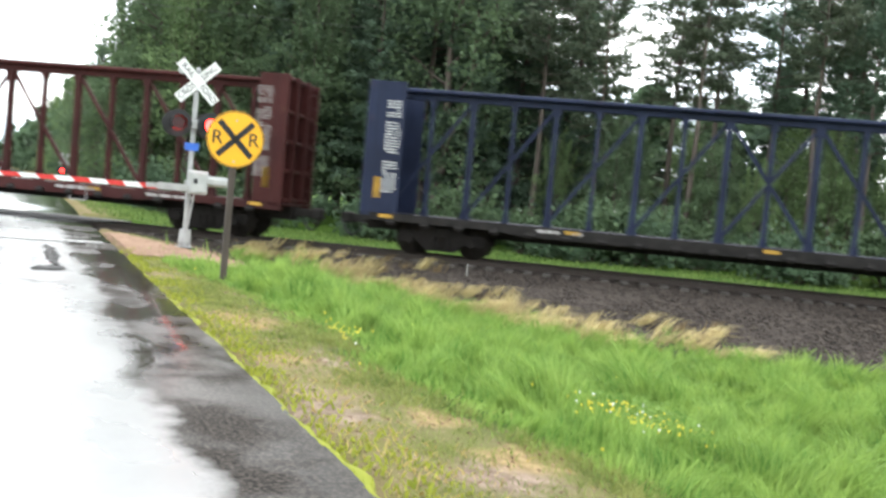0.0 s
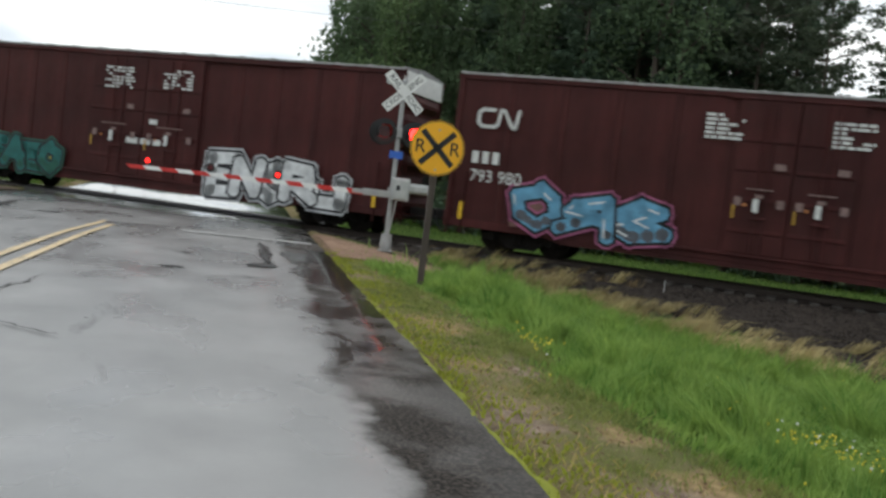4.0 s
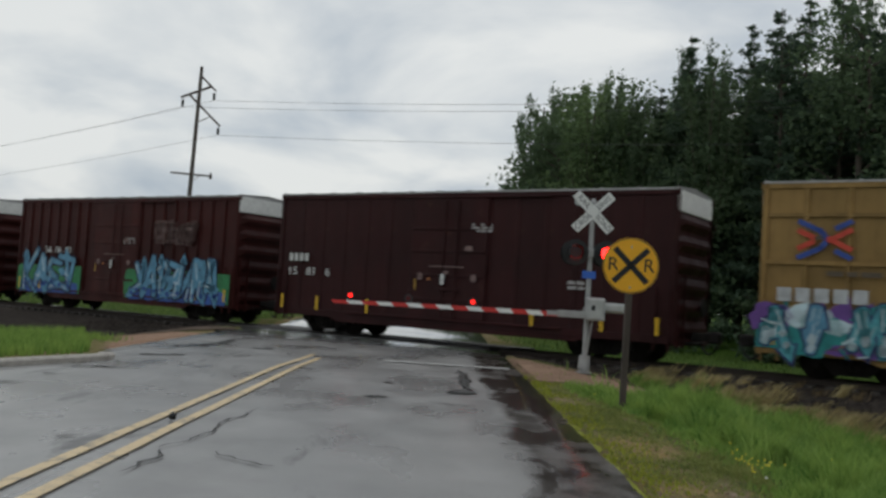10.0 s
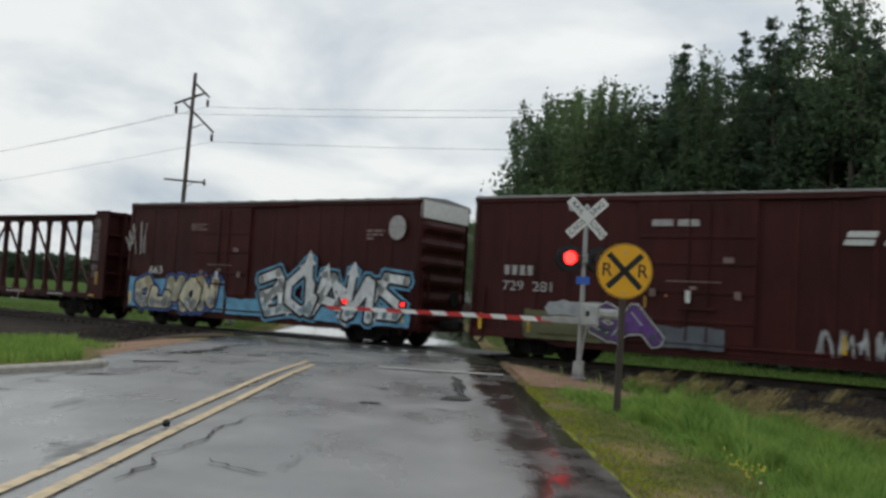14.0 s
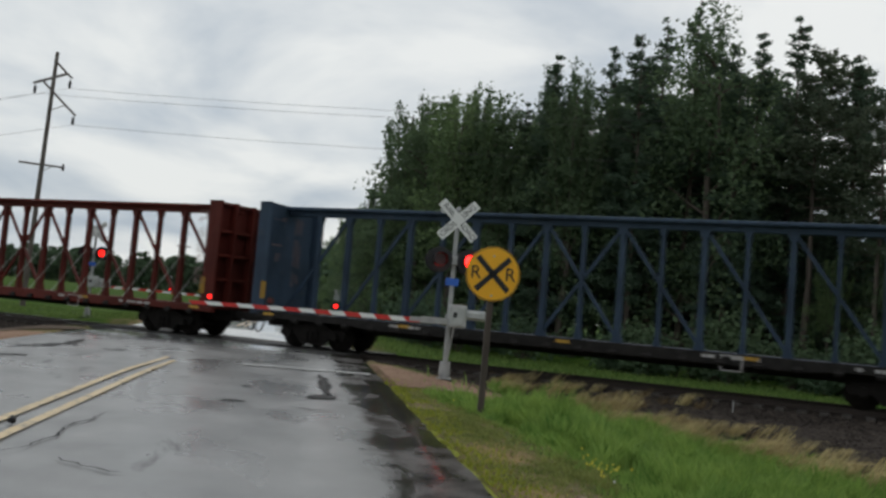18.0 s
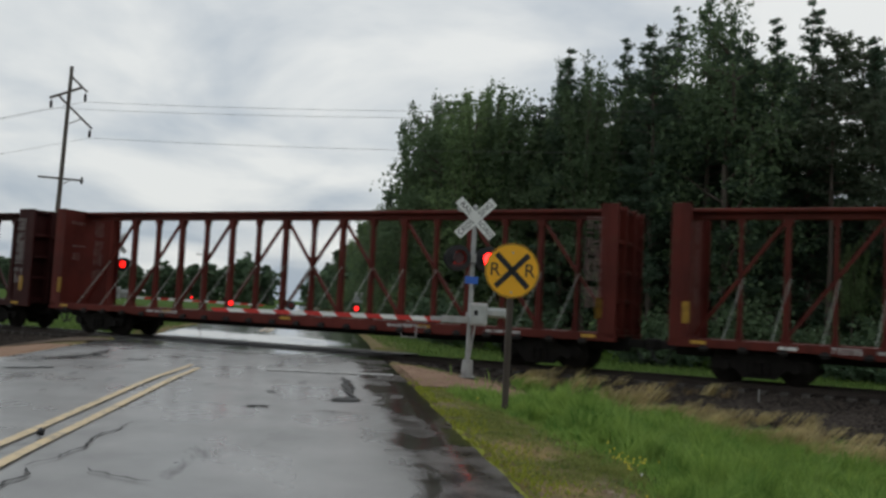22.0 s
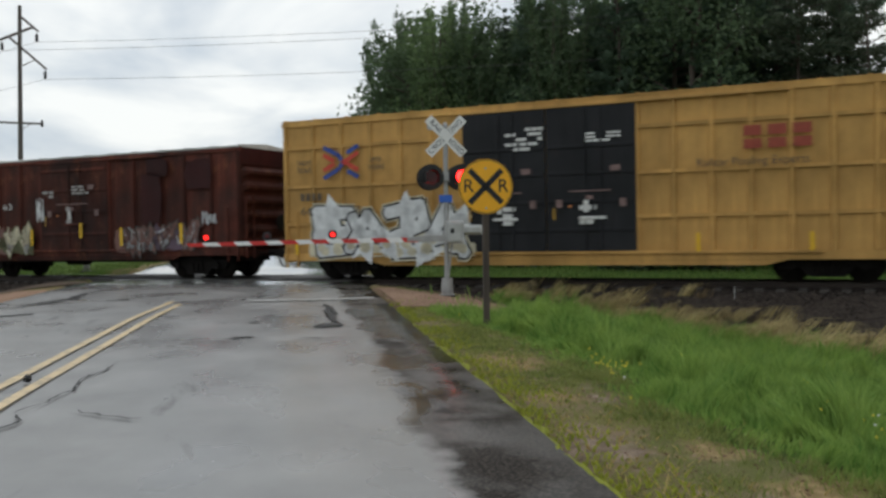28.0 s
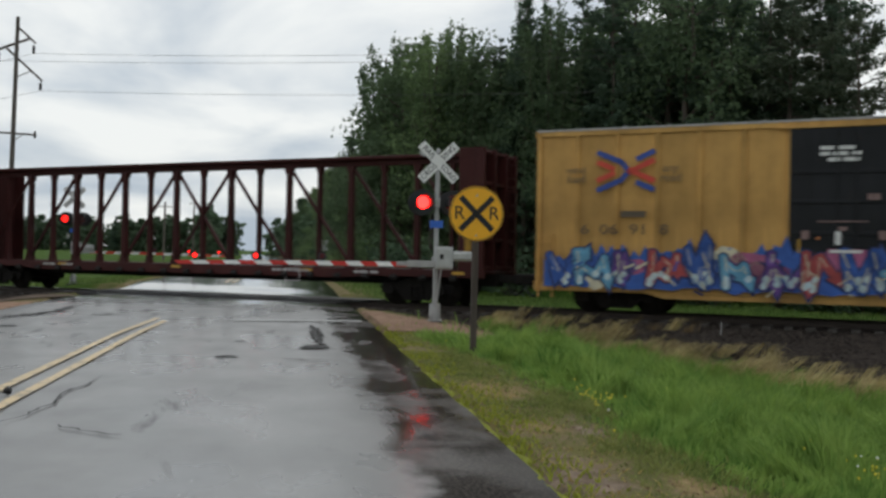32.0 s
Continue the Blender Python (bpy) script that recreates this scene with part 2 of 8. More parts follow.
def build_materials():
    m = MAT
    m["asphalt"] = asphalt()
    m["yellow_line"] = worn("worn_yellow_line", (0.60, 0.455, 0.25))
    m["white_line"] = worn("worn_white_line", (0.45, 0.45, 0.44))
    m["crack"] = plain("crack_filler", (0.028, 0.028, 0.028), 0.6, 0.0, 0.5, 9.0, 0.1, 0.15)
    m["grass_ground"] = turf()
    m["dirt"] = soil("gravel_dirt", (0.25, 0.155, 0.105), (0.35, 0.235, 0.165), 3)
    m["dirt_dark"] = soil("brown_gravel", (0.085, 0.062, 0.046), (0.17, 0.13, 0.10), 2)
    m["concrete"] = plain("worn_concrete", (0.33, 0.31, 0.28), 0.75, 0, 0.25, 5)
    m["ballast"] = soil("ballast_bed", (0.034, 0.027, 0.023), (0.075, 0.062, 0.052), 5)
    m["stones"] = rocks("ballast_stones", (0.020, 0.016, 0.014), (0.090, 0.072, 0.060))
    m["gravel"] = rocks("gravel_stones", (0.20, 0.125, 0.09), (0.40, 0.28, 0.2))
    m["blades"] = foliage("grass_blades", (0.062, 0.165, 0.030), (0.255, 0.365, 0.088), 1.9)
    m["short_blades"] = foliage("short_verge_grass", (0.080, 0.130, 0.030), (0.25, 0.265, 0.085), 2.6)
    m["weed_leaf"] = foliage("weed_leaves", (0.075, 0.17, 0.034), (0.20, 0.30, 0.08), 2.0)
    m["moss"] = foliage("yellow_moss", (0.165, 0.20, 0.025), (0.30, 0.325, 0.045), 5.0)
    # grass beyond the track: darker olive, with the shade there put into the colour
    m["strip_blades"] = foliage("shaded_strip_grass", (0.055, 0.105, 0.028), (0.15, 0.21, 0.06), 1.2)
    m["straw"] = foliage("straw_grass", (0.24, 0.19, 0.085), (0.56, 0.47, 0.24), 0.9)
    m["dry"] = foliage("dry_grass", (0.25, 0.185, 0.06), (0.44, 0.345, 0.14), 0.8)
    m["dead"] = foliage("dead_weeds", (0.11, 0.08, 0.045), (0.26, 0.19, 0.10), 1.5)
    m["flower"] = plain("yellow_petals", (0.75, 0.60, 0.04), 0.5)
    m["flower_white"] = plain("white_petals", (0.7, 0.7, 0.66), 0.5)
    m["leaf"] = foliage("broad_leaves", (0.060, 0.098, 0.054), (0.116, 0.164, 0.086))
    m["leaf_pale"] = foliage("pale_broad_leaves", (0.080, 0.134, 0.058), (0.158, 0.222, 0.098))
    m["leaf_dark"] = foliage("dark_broad_leaves", (0.050, 0.086, 0.052), (0.098, 0.146, 0.084))
    m["needle"] = foliage("pine_needles", (0.046, 0.076, 0.054), (0.090, 0.132, 0.086))
    m["needle_dull"] = foliage("dull_pine_needles", (0.048, 0.068, 0.048), (0.098, 0.120, 0.078))
    m["bark"] = wood("bark", (0.05, 0.038, 0.03), (0.11, 0.085, 0.068))
    m["post_wood"] = wood("post_wood", (0.045, 0.034, 0.027), (0.085, 0.066, 0.053))
    m["pole_wood"] = wood("pole_wood", (0.075, 0.06, 0.05), (0.13, 0.11, 0.095))
    m["rail"] = plain("rail_steel", (0.035, 0.025, 0.02), 0.7, 0.1)
    m["rail_top"] = plain("rail_head", (0.4, 0.4, 0.4), 0.25, 1.0)
    m["tie"] = wood("creosote_tie", (0.035, 0.03, 0.026), (0.08, 0.07, 0.06))
    m["panel"] = plain("crossing_panel", (0.030, 0.028, 0.026), 0.6, 0, 0.35, 3)
    m["alu"] = plain("galvanised_steel", (0.36, 0.36, 0.355), 0.45, 0.5, 0.12)
    m["alu_dull"] = plain("aluminium_case", (0.42, 0.43, 0.42), 0.5, 0.3, 0.12)
    m["alu_dark"] = plain("bare_sign_back", (0.10, 0.10, 0.10), 0.6, 0.2, 0.15)
    m["sign_yellow"] = plain("yellow_sheeting", (0.84, 0.41, 0.012), 0.4, 0, 0.04)
    m["sign_white"] = plain("white_sheeting", (0.72, 0.72, 0.70), 0.5, 0, 0.08)
    m["black"] = plain("black_paint", (0.012, 0.012, 0.013), 0.5)
    m["dark"] = plain("sooty_steel", (0.016, 0.014, 0.013), 0.7, 0.0, 0.4, 4, 0.1, 0.2)
    m["under"] = plain("running_gear", (0.011, 0.009, 0.008), 0.75, 0.0, 0.45, 5, 0.1, 0.15)
    m["wheel"] = plain("wheel_steel", (0.015, 0.012, 0.010), 0.7, 0.0, 0.4, 6.0, 0.1, 0.2)
    m["red_band"] = plain("red_sheeting", (0.55, 0.035, 0.03), 0.4, 0, 0.08)
    m["white_band"] = plain("white_band", (0.75, 0.75, 0.73), 0.4, 0, 0.06)
    m["blue_plate"] = plain("blue_plate", (0.035, 0.13, 0.52), 0.4)
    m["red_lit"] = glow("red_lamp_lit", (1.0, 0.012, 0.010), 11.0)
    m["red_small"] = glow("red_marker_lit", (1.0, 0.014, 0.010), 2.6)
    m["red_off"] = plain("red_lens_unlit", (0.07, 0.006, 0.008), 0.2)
    m["white"] = plain("white_lettering", (0.62, 0.62, 0.60), 0.5, 0, 0.15)
    m["grey_text"] = plain("faded_lettering", (0.36, 0.34, 0.33), 0.5, 0, 0.25)
    m["faint_text"] = plain("worn_lettering", (0.20, 0.13, 0.12), 0.6, 0, 0.35)
    m["ink"] = plain("dark_lettering", (0.10, 0.075, 0.05), 0.5)
    m["orange_red"] = plain("red_lettering", (0.30, 0.055, 0.03), 0.5)
    m["roof_white"] = plain("galvanised_roof_end", (0.74, 0.74, 0.72), 0.5, 0.1, 0.1)
    m["roof"] = plain("galvanised_roof", (0.34, 0.335, 0.33), 0.45, 0.5, 0.2)
    m["safety_yellow"] = plain("yellow_reflector", (0.75, 0.46, 0.02), 0.35, 0, 0.06)
    m["dull_yellow"] = plain("dirty_yellow_reflector", (0.42, 0.24, 0.03), 0.45, 0, 0.3)
    m["box_brown"] = paint("brown_box_paint", (0.066, 0.0155, 0.0145), 0.5, 0.45, (0.035, 0.016, 0.014), 0.5)
    m["box_dark"] = paint("dark_brown_box_paint", (0.037, 0.0068, 0.0072))
    m["box_red"] = paint("oxide_red_box_paint", (0.058, 0.0112, 0.0098), 0.45, 0.45, (0.03, 0.014, 0.012), 0.55)
    m["box_rust"] = paint("rusty_red_box_paint", (0.098, 0.028, 0.019), 0.6, 0.9, (0.16, 0.062, 0.032), 0.75, 0.42, 0.75)
    m["box_yellow"] = paint("yellow_box_paint", (0.58, 0.335, 0.105), 0.45, 0.2, (0.22, 0.11, 0.04), 0.3)
    m["box_gold"] = paint("gold_box_paint", (0.34, 0.212, 0.077), 0.45, 0.25, (0.2, 0.1, 0.04), 0.4)
    m["door_black"] = paint("black_door_paint", (0.020, 0.021, 0.024), 0.45, 0.1)
    m["beam_red"] = paint("red_beam_paint", (0.115, 0.020, 0.014), 0.5, 0.5)
    m["beam_maroon"] = paint("maroon_beam_paint", (0.052, 0.012, 0.011), 0.5, 0.5)
    m["beam_blue"] = paint("blue_beam_paint", (0.040, 0.064, 0.100), 0.5, 0.6, (0.09, 0.085, 0.08))
    m["beam_navy"] = paint("navy_beam_paint", (0.017, 0.024, 0.055), 0.5, 0.25)
    m["flaky_roof"] = paint("flaking_white_roof", (0.62, 0.62, 0.60), 0.6, 0.9, (0.10, 0.05, 0.035), 0.3)
    m["tank_white"] = paint("white_tank_paint", (0.88, 0.88, 0.85), 0.4, 0.18, (0.45, 0.36, 0.25), 0.06, 0.0)
    m["tank_beige"] = paint("stained_tank_paint", (0.76, 0.69, 0.55), 0.5, 0.45, (0.35, 0.25, 0.15), 0.15, 0.0)
    m["tank_black"] = paint("black_tank_paint", (0.010, 0.011, 0.015), 0.5, 0.1, plates=0.0)
    m["stain"] = plain("spill_stain", (0.10, 0.065, 0.04), 0.6, 0, 0.4)
    for key, c in dict(teal=(0.02, 0.22, 0.22), deep_teal=(0.01, 0.09, 0.10), ice=(0.50, 0.62, 0.66), chalk=(0.66, 0.67, 0.67), ink_blue=(0.02, 0.03, 0.10),
                       royal=(0.035, 0.10, 0.36), violet=(0.14, 0.06, 0.26), orange=(0.55, 0.2, 0.06),
                       sky_blue=(0.12, 0.32, 0.48), cream=(0.60, 0.55, 0.40), olive=(0.10, 0.10, 0.045), grime=(0.05, 0.046, 0.042), brick=(0.35, 0.06, 0.06), silver=(0.48, 0.49, 0.50), rose=(0.36, 0.10, 0.20), dust=(0.17, 0.085, 0.07), dusk=(0.11, 0.07, 0.10), navy=(0.012, 0.016, 0.045), sea=(0.012, 0.13, 0.12), fog=(0.34, 0.35, 0.36), moss_green=(0.03, 0.20, 0.07), slate=(0.10, 0.11, 0.13), mint=(0.10, 0.40, 0.38), pine=(0.015, 0.10, 0.07), aqua=(0.08, 0.33, 0.38), soot=(0.015, 0.015, 0.018)).items():
        m[key] = plain("spray_" + key, c, 0.5, 0, 0.25, 3.0)
    m["logo_blue"] = plain("emblem_blue", (0.03, 0.07, 0.30), 0.5)
    m["logo_red"] = plain("emblem_red", (0.55, 0.06, 0.035), 0.5)
    m["wire"] = plain("wire", (0.10, 0.10, 0.10), 0.5)
    m["strap"] = plain("pale_strap", (0.33, 0.35, 0.31), 0.6)


def worn(name, color):
    n = Nodes(name)
    gone = n.ramp(n.noise(5, 7, 0.7), 0.50, 0.66)
    c = n.mix(n.math("MULTIPLY", gone, 0.75), color, (0.075, 0.072, 0.068))
    n.bump(n.noise(60, 3), 0.2, 0.004)
    return n.finish(c, 0.4)


build_materials()

# ---- geometry helpers ----


def mesh_of(bm, material, smooth=False):
    me = bpy.data.meshes.new("mesh")
    bm.to_mesh(me)
    bm.free()
    for mt in material if isinstance(material, (list, tuple)) else [material]:
        me.materials.append(MAT[mt] if isinstance(mt, str) else mt)
    if smooth:
        me.polygons.foreach_set("use_smooth", [True] * len(me.polygons))
    return me


def part(name, bm, material, parent, label="", smooth=False):
    """One mesh object under a thing or a part. bm may be a bmesh or a ready mesh."""
    me = bm if isinstance(bm, bpy.types.Mesh) else mesh_of(bm, material, smooth)
    ob = new(name, me)
    ob.parent = parent
    if label:
        tagged(ob, label)
    return ob


def empty(name, m=None):
    ob = new(name)
    ob.empty_display_size = 0.2
    if m is not None:
        ob.matrix_basis = m
    return ob


def box(bm, x0, x1, y0, y1, z0, z1, bevel=0.0, m=None):
    r = bmesh.ops.create_cube(bm, size=1.0, matrix=Matrix.Translation(((x0 + x1) / 2, (y0 + y1) / 2, (z0 + z1) / 2)) @ Matrix.Diagonal((abs(x1 - x0), abs(y1 - y0), abs(z1 - z0), 1)))
    vs = r["verts"]
    if bevel:
        es = list({e for v in vs for e in v.link_edges})
        vs = list({v for f in bmesh.ops.bevel(bm, geom=es, offset=bevel, segments=1, affect="EDGES")["faces"] for v in f.verts} | {v for v in vs if v.is_valid})
    if m is not None:
        bmesh.ops.transform(bm, matrix=m, verts=[v for v in vs if v.is_valid])
    return bm


def bar(bm, a, b, w, d=None, up=(0, 0, 1)):
    """A square bar from a to b, w wide across, d deep."""
    a, b = Vector(a), Vector(b)
    z = (b - a).normalized()
    x = z.cross(Vector(up))
    x = x.normalized() if x.length > 1e-4 else Vector((1, 0, 0))
    y = z.cross(x)
    rot = Matrix((x, y, z)).transposed().to_4x4()
    mid = Matrix.Translation((a + b) / 2) @ rot @ Matrix.Diagonal((w, d or w, (b - a).length, 1))
    bmesh.ops.create_cube(bm, size=1.0, matrix=mid)
    return bm


def tube(bm, a, b, r1, r2=None, seg=12, caps=True):
    a, b = Vector(a), Vector(b)
    rot = (b - a).to_track_quat("Z", "Y").to_matrix().to_4x4()
    bmesh.ops.create_cone(bm, cap_ends=caps, segments=seg, radius1=r1, radius2=r1 if r2 is None else r2, depth=(b - a).length, matrix=Matrix.Translation((a + b) / 2) @ rot)
    return bm


def pipe(bm, pts, r, seg=6):
    """One bent tube through all the points."""
    pts = [Vector(p) for p in pts]
    rings = []
    for i, p in enumerate(pts):
        rot = (pts[min(len(pts) - 1, i + 1)] - pts[max(0, i - 1)]).to_track_quat("Z", "Y").to_matrix()
        rings.append([bm.verts.new(p + rot @ Vector((r * math.cos(6.2832 * k / seg), r * math.sin(6.2832 * k / seg), 0))) for k in range(seg)])
    for a, b in zip(rings, rings[1:]):
        for k in range(seg):
            bm.faces.new((a[k], a[(k + 1) % seg], b[(k + 1) % seg], b[k]))
    bm.faces.new(rings[0][::-1])
    bm.faces.new(rings[-1])
    return bm


def prism(bm, pts, y0, y1):
    """An outline in x, z drawn out from y0 to y1."""
    f = [bm.verts.new((x, y0, z)) for x, z in pts]
    g = [bm.verts.new((x, y1, z)) for x, z in pts]
    bm.faces.new(f)
    bm.faces.new(g[::-1])
    k = len(pts)
    for i in range(k):
        bm.faces.new((f[i], g[i], g[(i + 1) % k], f[(i + 1) % k]))
    return bm


def fixed(bm):
    bmesh.ops.recalc_face_normals(bm, faces=bm.faces)
    return bm


def B():
    return bmesh.new()


def sheet_mesh(verts, faces, material, smooth=True):
    me = bpy.data.meshes.new("mesh")
    me.from_pydata(verts, [], faces)
    me.materials.append(MAT[material])
    if smooth:
        me.polygons.foreach_set("use_smooth", [True] * len(me.polygons))
    me.update()
    return me


def text_mesh(body, size, depth, material):
    cu = bpy.data.curves.new("lettering", "FONT")
    cu.body, cu.size, cu.extrude, cu.align_x, cu.align_y = body, size, depth, "CENTER", "CENTER"
    ob = bpy.data.objects.new("lettering", cu)
    scene.collection.objects.link(ob)
    me = bpy.data.meshes.new_from_object(ob.evaluated_get(bpy.context.evaluated_depsgraph_get()))
    bpy.data.objects.remove(ob)
    me.materials.clear()
    me.materials.append(MAT[material])
    return me

# ---- the plan: the road runs along +y, the track crosses it askew ----
ROAD_RIGHT, ROAD_LEFT, ROAD_MID = 1.77, -6.8, -2.97
TURN = radians(56.0)
AWAY = Vector((math.cos(TURN), math.sin(TURN), 0))      # across the track, away from the eye
ALONG = Vector((math.sin(TURN), -math.cos(TURN), 0))    # the way the train goes
TRACK = 26.3                                            # from the eye to the track's middle
GRADE = 0.0061                                          # the track climbs a little the way the train goes


def track_z(s):
    """The height of the rail heads above the road's level."""
    return 0.043 + GRADE * max(-70.0, min(40.0, s))


def at_track(s, off=0.0, z=0.0):
    return AWAY * (TRACK + off) + ALONG * s + Vector((0, 0, z + track_z(s)))


def along_track(x, y):
    return ALONG.x * x + ALONG.y * y


def step(v, a, b):
    k = min(1.0, max(0.0, (v - a) / (b - a)))
    return k * k * (3 - 2 * k)


def ground_z(x, y):
    p = AWAY.x * x + AWAY.y * y
    e = max(0.0, x - ROAD_RIGHT, ROAD_LEFT - x)
    deep = -0.95 if p < TRACK else -0.6
    z = -0.035 + deep * step(e, 0.2, 7.5)
    z += 0.05 * (noise.noise((x * 0.35, y * 0.35, 0)) + 0.4 * noise.noise((x * 1.3, y * 1.3, 4))) * step(e, 0.1, 1.5)
    if p > 45:
        z += 0.9 * step(p, 45, 60) * step(e, 2, 12)
    if abs(p - TRACK) < 3.2:
        z = min(z, -0.27 + track_z(along_track(x, y)))
    if e <= 0:
        z = min(z, -0.30)
    return z


def far_bend(y):
    """How far the road has swung to the left, well beyond the track."""
    return -0.00016 * max(0.0, y - 55.0) ** 2 if y < 300 else -9.6 - 0.0784 * (y - 300)


def rock_bm(rng, r):
    bm = B()
    bmesh.ops.create_icosphere(bm, subdivisions=1, radius=r)
    for v in bm.verts:
        v.co *= rng.uniform(0.7, 1.15)
    return bm


def rails_and_ground():
    # ground: one sheet, finer near the eye
    def spread(lo, hi, fine_lo, fine_hi, fine, grow):
        v, out = fine_lo, []
        while v <= fine_hi:
            out.append(v)
            v += fine
        g, v = fine, out[-1]
        while v < hi:
            g *= grow
            v += g
            out.append(v)
        g, v = fine, out[0]
        while v > lo:
            g *= grow
            v -= g
            out.insert(0, v)
        return out
    xs, ys = spread(-2500, 2500, -14, 26, 0.4, 1.16), spread(-2000, 3000, 1, 42, 0.4, 1.16)
    verts = [(x, y, ground_z(x, y)) for y in ys for x in xs]
    w = len(xs)
    faces = [(j * w + i, j * w + i + 1, (j + 1) * w + i + 1, (j + 1) * w + i) for j in range(len(ys) - 1) for i in range(w - 1)]
    g = new("ground", sheet_mesh(verts, faces, "grass_ground"))
    tagged(g, "green grassy ground with bare brown soil beside the road", "ground", kind="structure")

    # road: crowned a little, cut into rows so that the surface is not perfectly flat
    ys = spread(-60, 900, -4, 46, 0.5, 1.2)
    xs = [ROAD_LEFT + (ROAD_RIGHT - ROAD_LEFT) * i / 22 for i in range(23)]
    verts = []
    for y in ys:
        for i, x in enumerate(xs):
            z = 0.012 * noise.noise((x * 0.5, y * 0.3, 2)) * (1 if y < 24 else 0.3)
            gap = abs(AWAY.x * x + AWAY.y * y - TRACK)
            z += (track_z(along_track(x, y)) - 0.012) * (1 - step(gap, 1.8, 6.0))
            rag = 0.05 * noise.noise((3.1, y * 1.7, 8)) + 0.03 * noise.noise((1.0, y * 5, 3)) if i in (0, 22) else 0
            verts.append((x + rag + far_bend(y), y, z))
    w = len(xs)
    faces = [(j * w + i, j * w + i + 1, (j + 1) * w + i + 1, (j + 1) * w + i) for j in range(len(ys) - 1) for i in range(w - 1)]
    k = len(verts)
    rim = [j * w + w - 1 for j in range(len(ys))]
    verts += [(verts[q][0] + 0.03, verts[q][1], -0.12) for q in rim]
    faces += [(rim[j], k + j, k + j + 1, rim[j + 1]) for j in range(len(rim) - 1)]
    rim = [j * w for j in range(len(ys))]
    k = len(verts)
    verts += [(verts[q][0] - 0.03, verts[q][1], -0.12) for q in rim]
    faces += [(rim[j + 1], k + j + 1, k + j, rim[j]) for j in range(len(rim) - 1)]
    road = new("road", sheet_mesh(verts, faces, "asphalt"))
    tagged(road, "wet grey asphalt road with a coarse dark shoulder and old cracks", "road", kind="structure")

    # painted lines, laid on the asphalt
    def strip(name, pts, width, material, label, z=0.018):
        vs, fs = [], []
        for i, (x, y) in enumerate(pts):
            a = Vector(pts[max(0, i - 1)])
            b = Vector(pts[min(len(pts) - 1, i + 1)])
            d = (b - a).normalized()
            side = Vector((d.y, -d.x)) * width / 2 * (1 + 0.08 * noise.noise((x * 3, y * 3, 1)))
            vs += [(x - side.x, y - side.y, z), (x + side.x, y + side.y, z)]
            if i:
                fs.append((2 * i - 2, 2 * i - 1, 2 * i + 1, 2 * i))
        ob = new(name, sheet_mesh(vs, fs, material))
        return tagged(ob, label, "road marking", kind="structure")
    for side, end, bend in ((-3.03, 20.9, 0.17), (-2.69, 20.4, 0.10)):
        strip("centre_line", [(side + bend * step(y, 16.5, 21.0) + 0.012 * noise.noise((side, y * 0.6, 0)), y) for y in np.arange(-20, end, 0.4)], 0.12, "yellow_line", "worn yellow no-passing line on the asphalt")
        strip("centre_line", [(side + far_bend(y), y) for y in np.arange(44, 300, 4.0)], 0.12, "yellow_line", "worn yellow no-passing line on the asphalt")
    strip("stop_line", [(x, 20.45) for x in np.arange(-1.2, 1.65, 0.2)], 0.42, "white_line", "worn white stop line across the lane")
    # cracks and tar-filled blotches
    rng = random.Random(5)

    def crack(pts, width, fray=0.03):
        out = []
        for (xa, ya), (xb, yb) in zip(pts, pts[1:]):
            n_ = max(2, int(math.hypot(xb - xa, yb - ya) / 0.12))
            out += [(xa + (xb - xa) * q / n_ + rng.uniform(-fray, fray), ya + (yb - ya) * q / n_ + rng.uniform(-fray, fray)) for q in range(n_)]
        vs, fs = [], []
        for q, (x, y) in enumerate(out):
            w_ = width * rng.uniform(0.35, 1.3) * math.sin(math.pi * (q + 0.7) / (len(out) + 0.4)) ** 0.5
            a, b = Vector(out[max(0, q - 1)]), Vector(out[min(len(out) - 1, q + 1)])
            d = (b - a).normalized()
            vs += [(x + d.y * w_ / 2, y - d.x * w_ / 2, 0.0165), (x - d.y * w_ / 2, y + d.x * w_ / 2, 0.0165)]
            if q:
                fs.append((2 * q - 2, 2 * q - 1, 2 * q + 1, 2 * q))
        tagged(new("crack", sheet_mesh(vs, fs, "crack")), "dark crack wandering through the asphalt", "road crack", kind="structure")
    crack(((-2.43, 7.15), (-2.38, 7.6), (-2.34, 7.95), (-2.48, 8.3)), 0.035)
    crack(((-2.48, 8.3), (-2.36, 8.6), (-2.25, 9.5), (-2.32, 10.2), (-2.2, 10.7), (-2.16, 11.45)), 0.03)
    crack(((-1.96, 8.25), (-1.69, 7.99), (-1.43, 7.8), (-1.2, 7.76)), 0.03)
    crack(((-6.1, 12.1), (-5.5, 12.4)), 0.10)
    crack(((-5.85, 13.6), (-5.5, 13.62)), 0.09)
    crack(((-5.95, 14.9), (-5.5, 15.1), (-5.0, 15.25)), 0.17, 0.06)
    crack(((-5.8, 17.9), (-5.5, 18.15), (-5.1, 18.5)), 0.30, 0.10)
    crack(((-6.05, 20.6), (-5.6, 21.6), (-5.4, 22.6), (-5.5, 24.6)), 0.26, 0.10)
    crack(((-4.4, 21.75), (-3.85, 21.9)), 0.26, 0.06)
    crack(((-3.5, 8.52), (-3.2, 8.74)), 0.06)
    crack(((-1.0, 13.4), (-0.6, 13.5)), 0.22, 0.05)
    crack(((-0.9, 15.6), (-0.6, 15.7)), 0.22, 0.05)
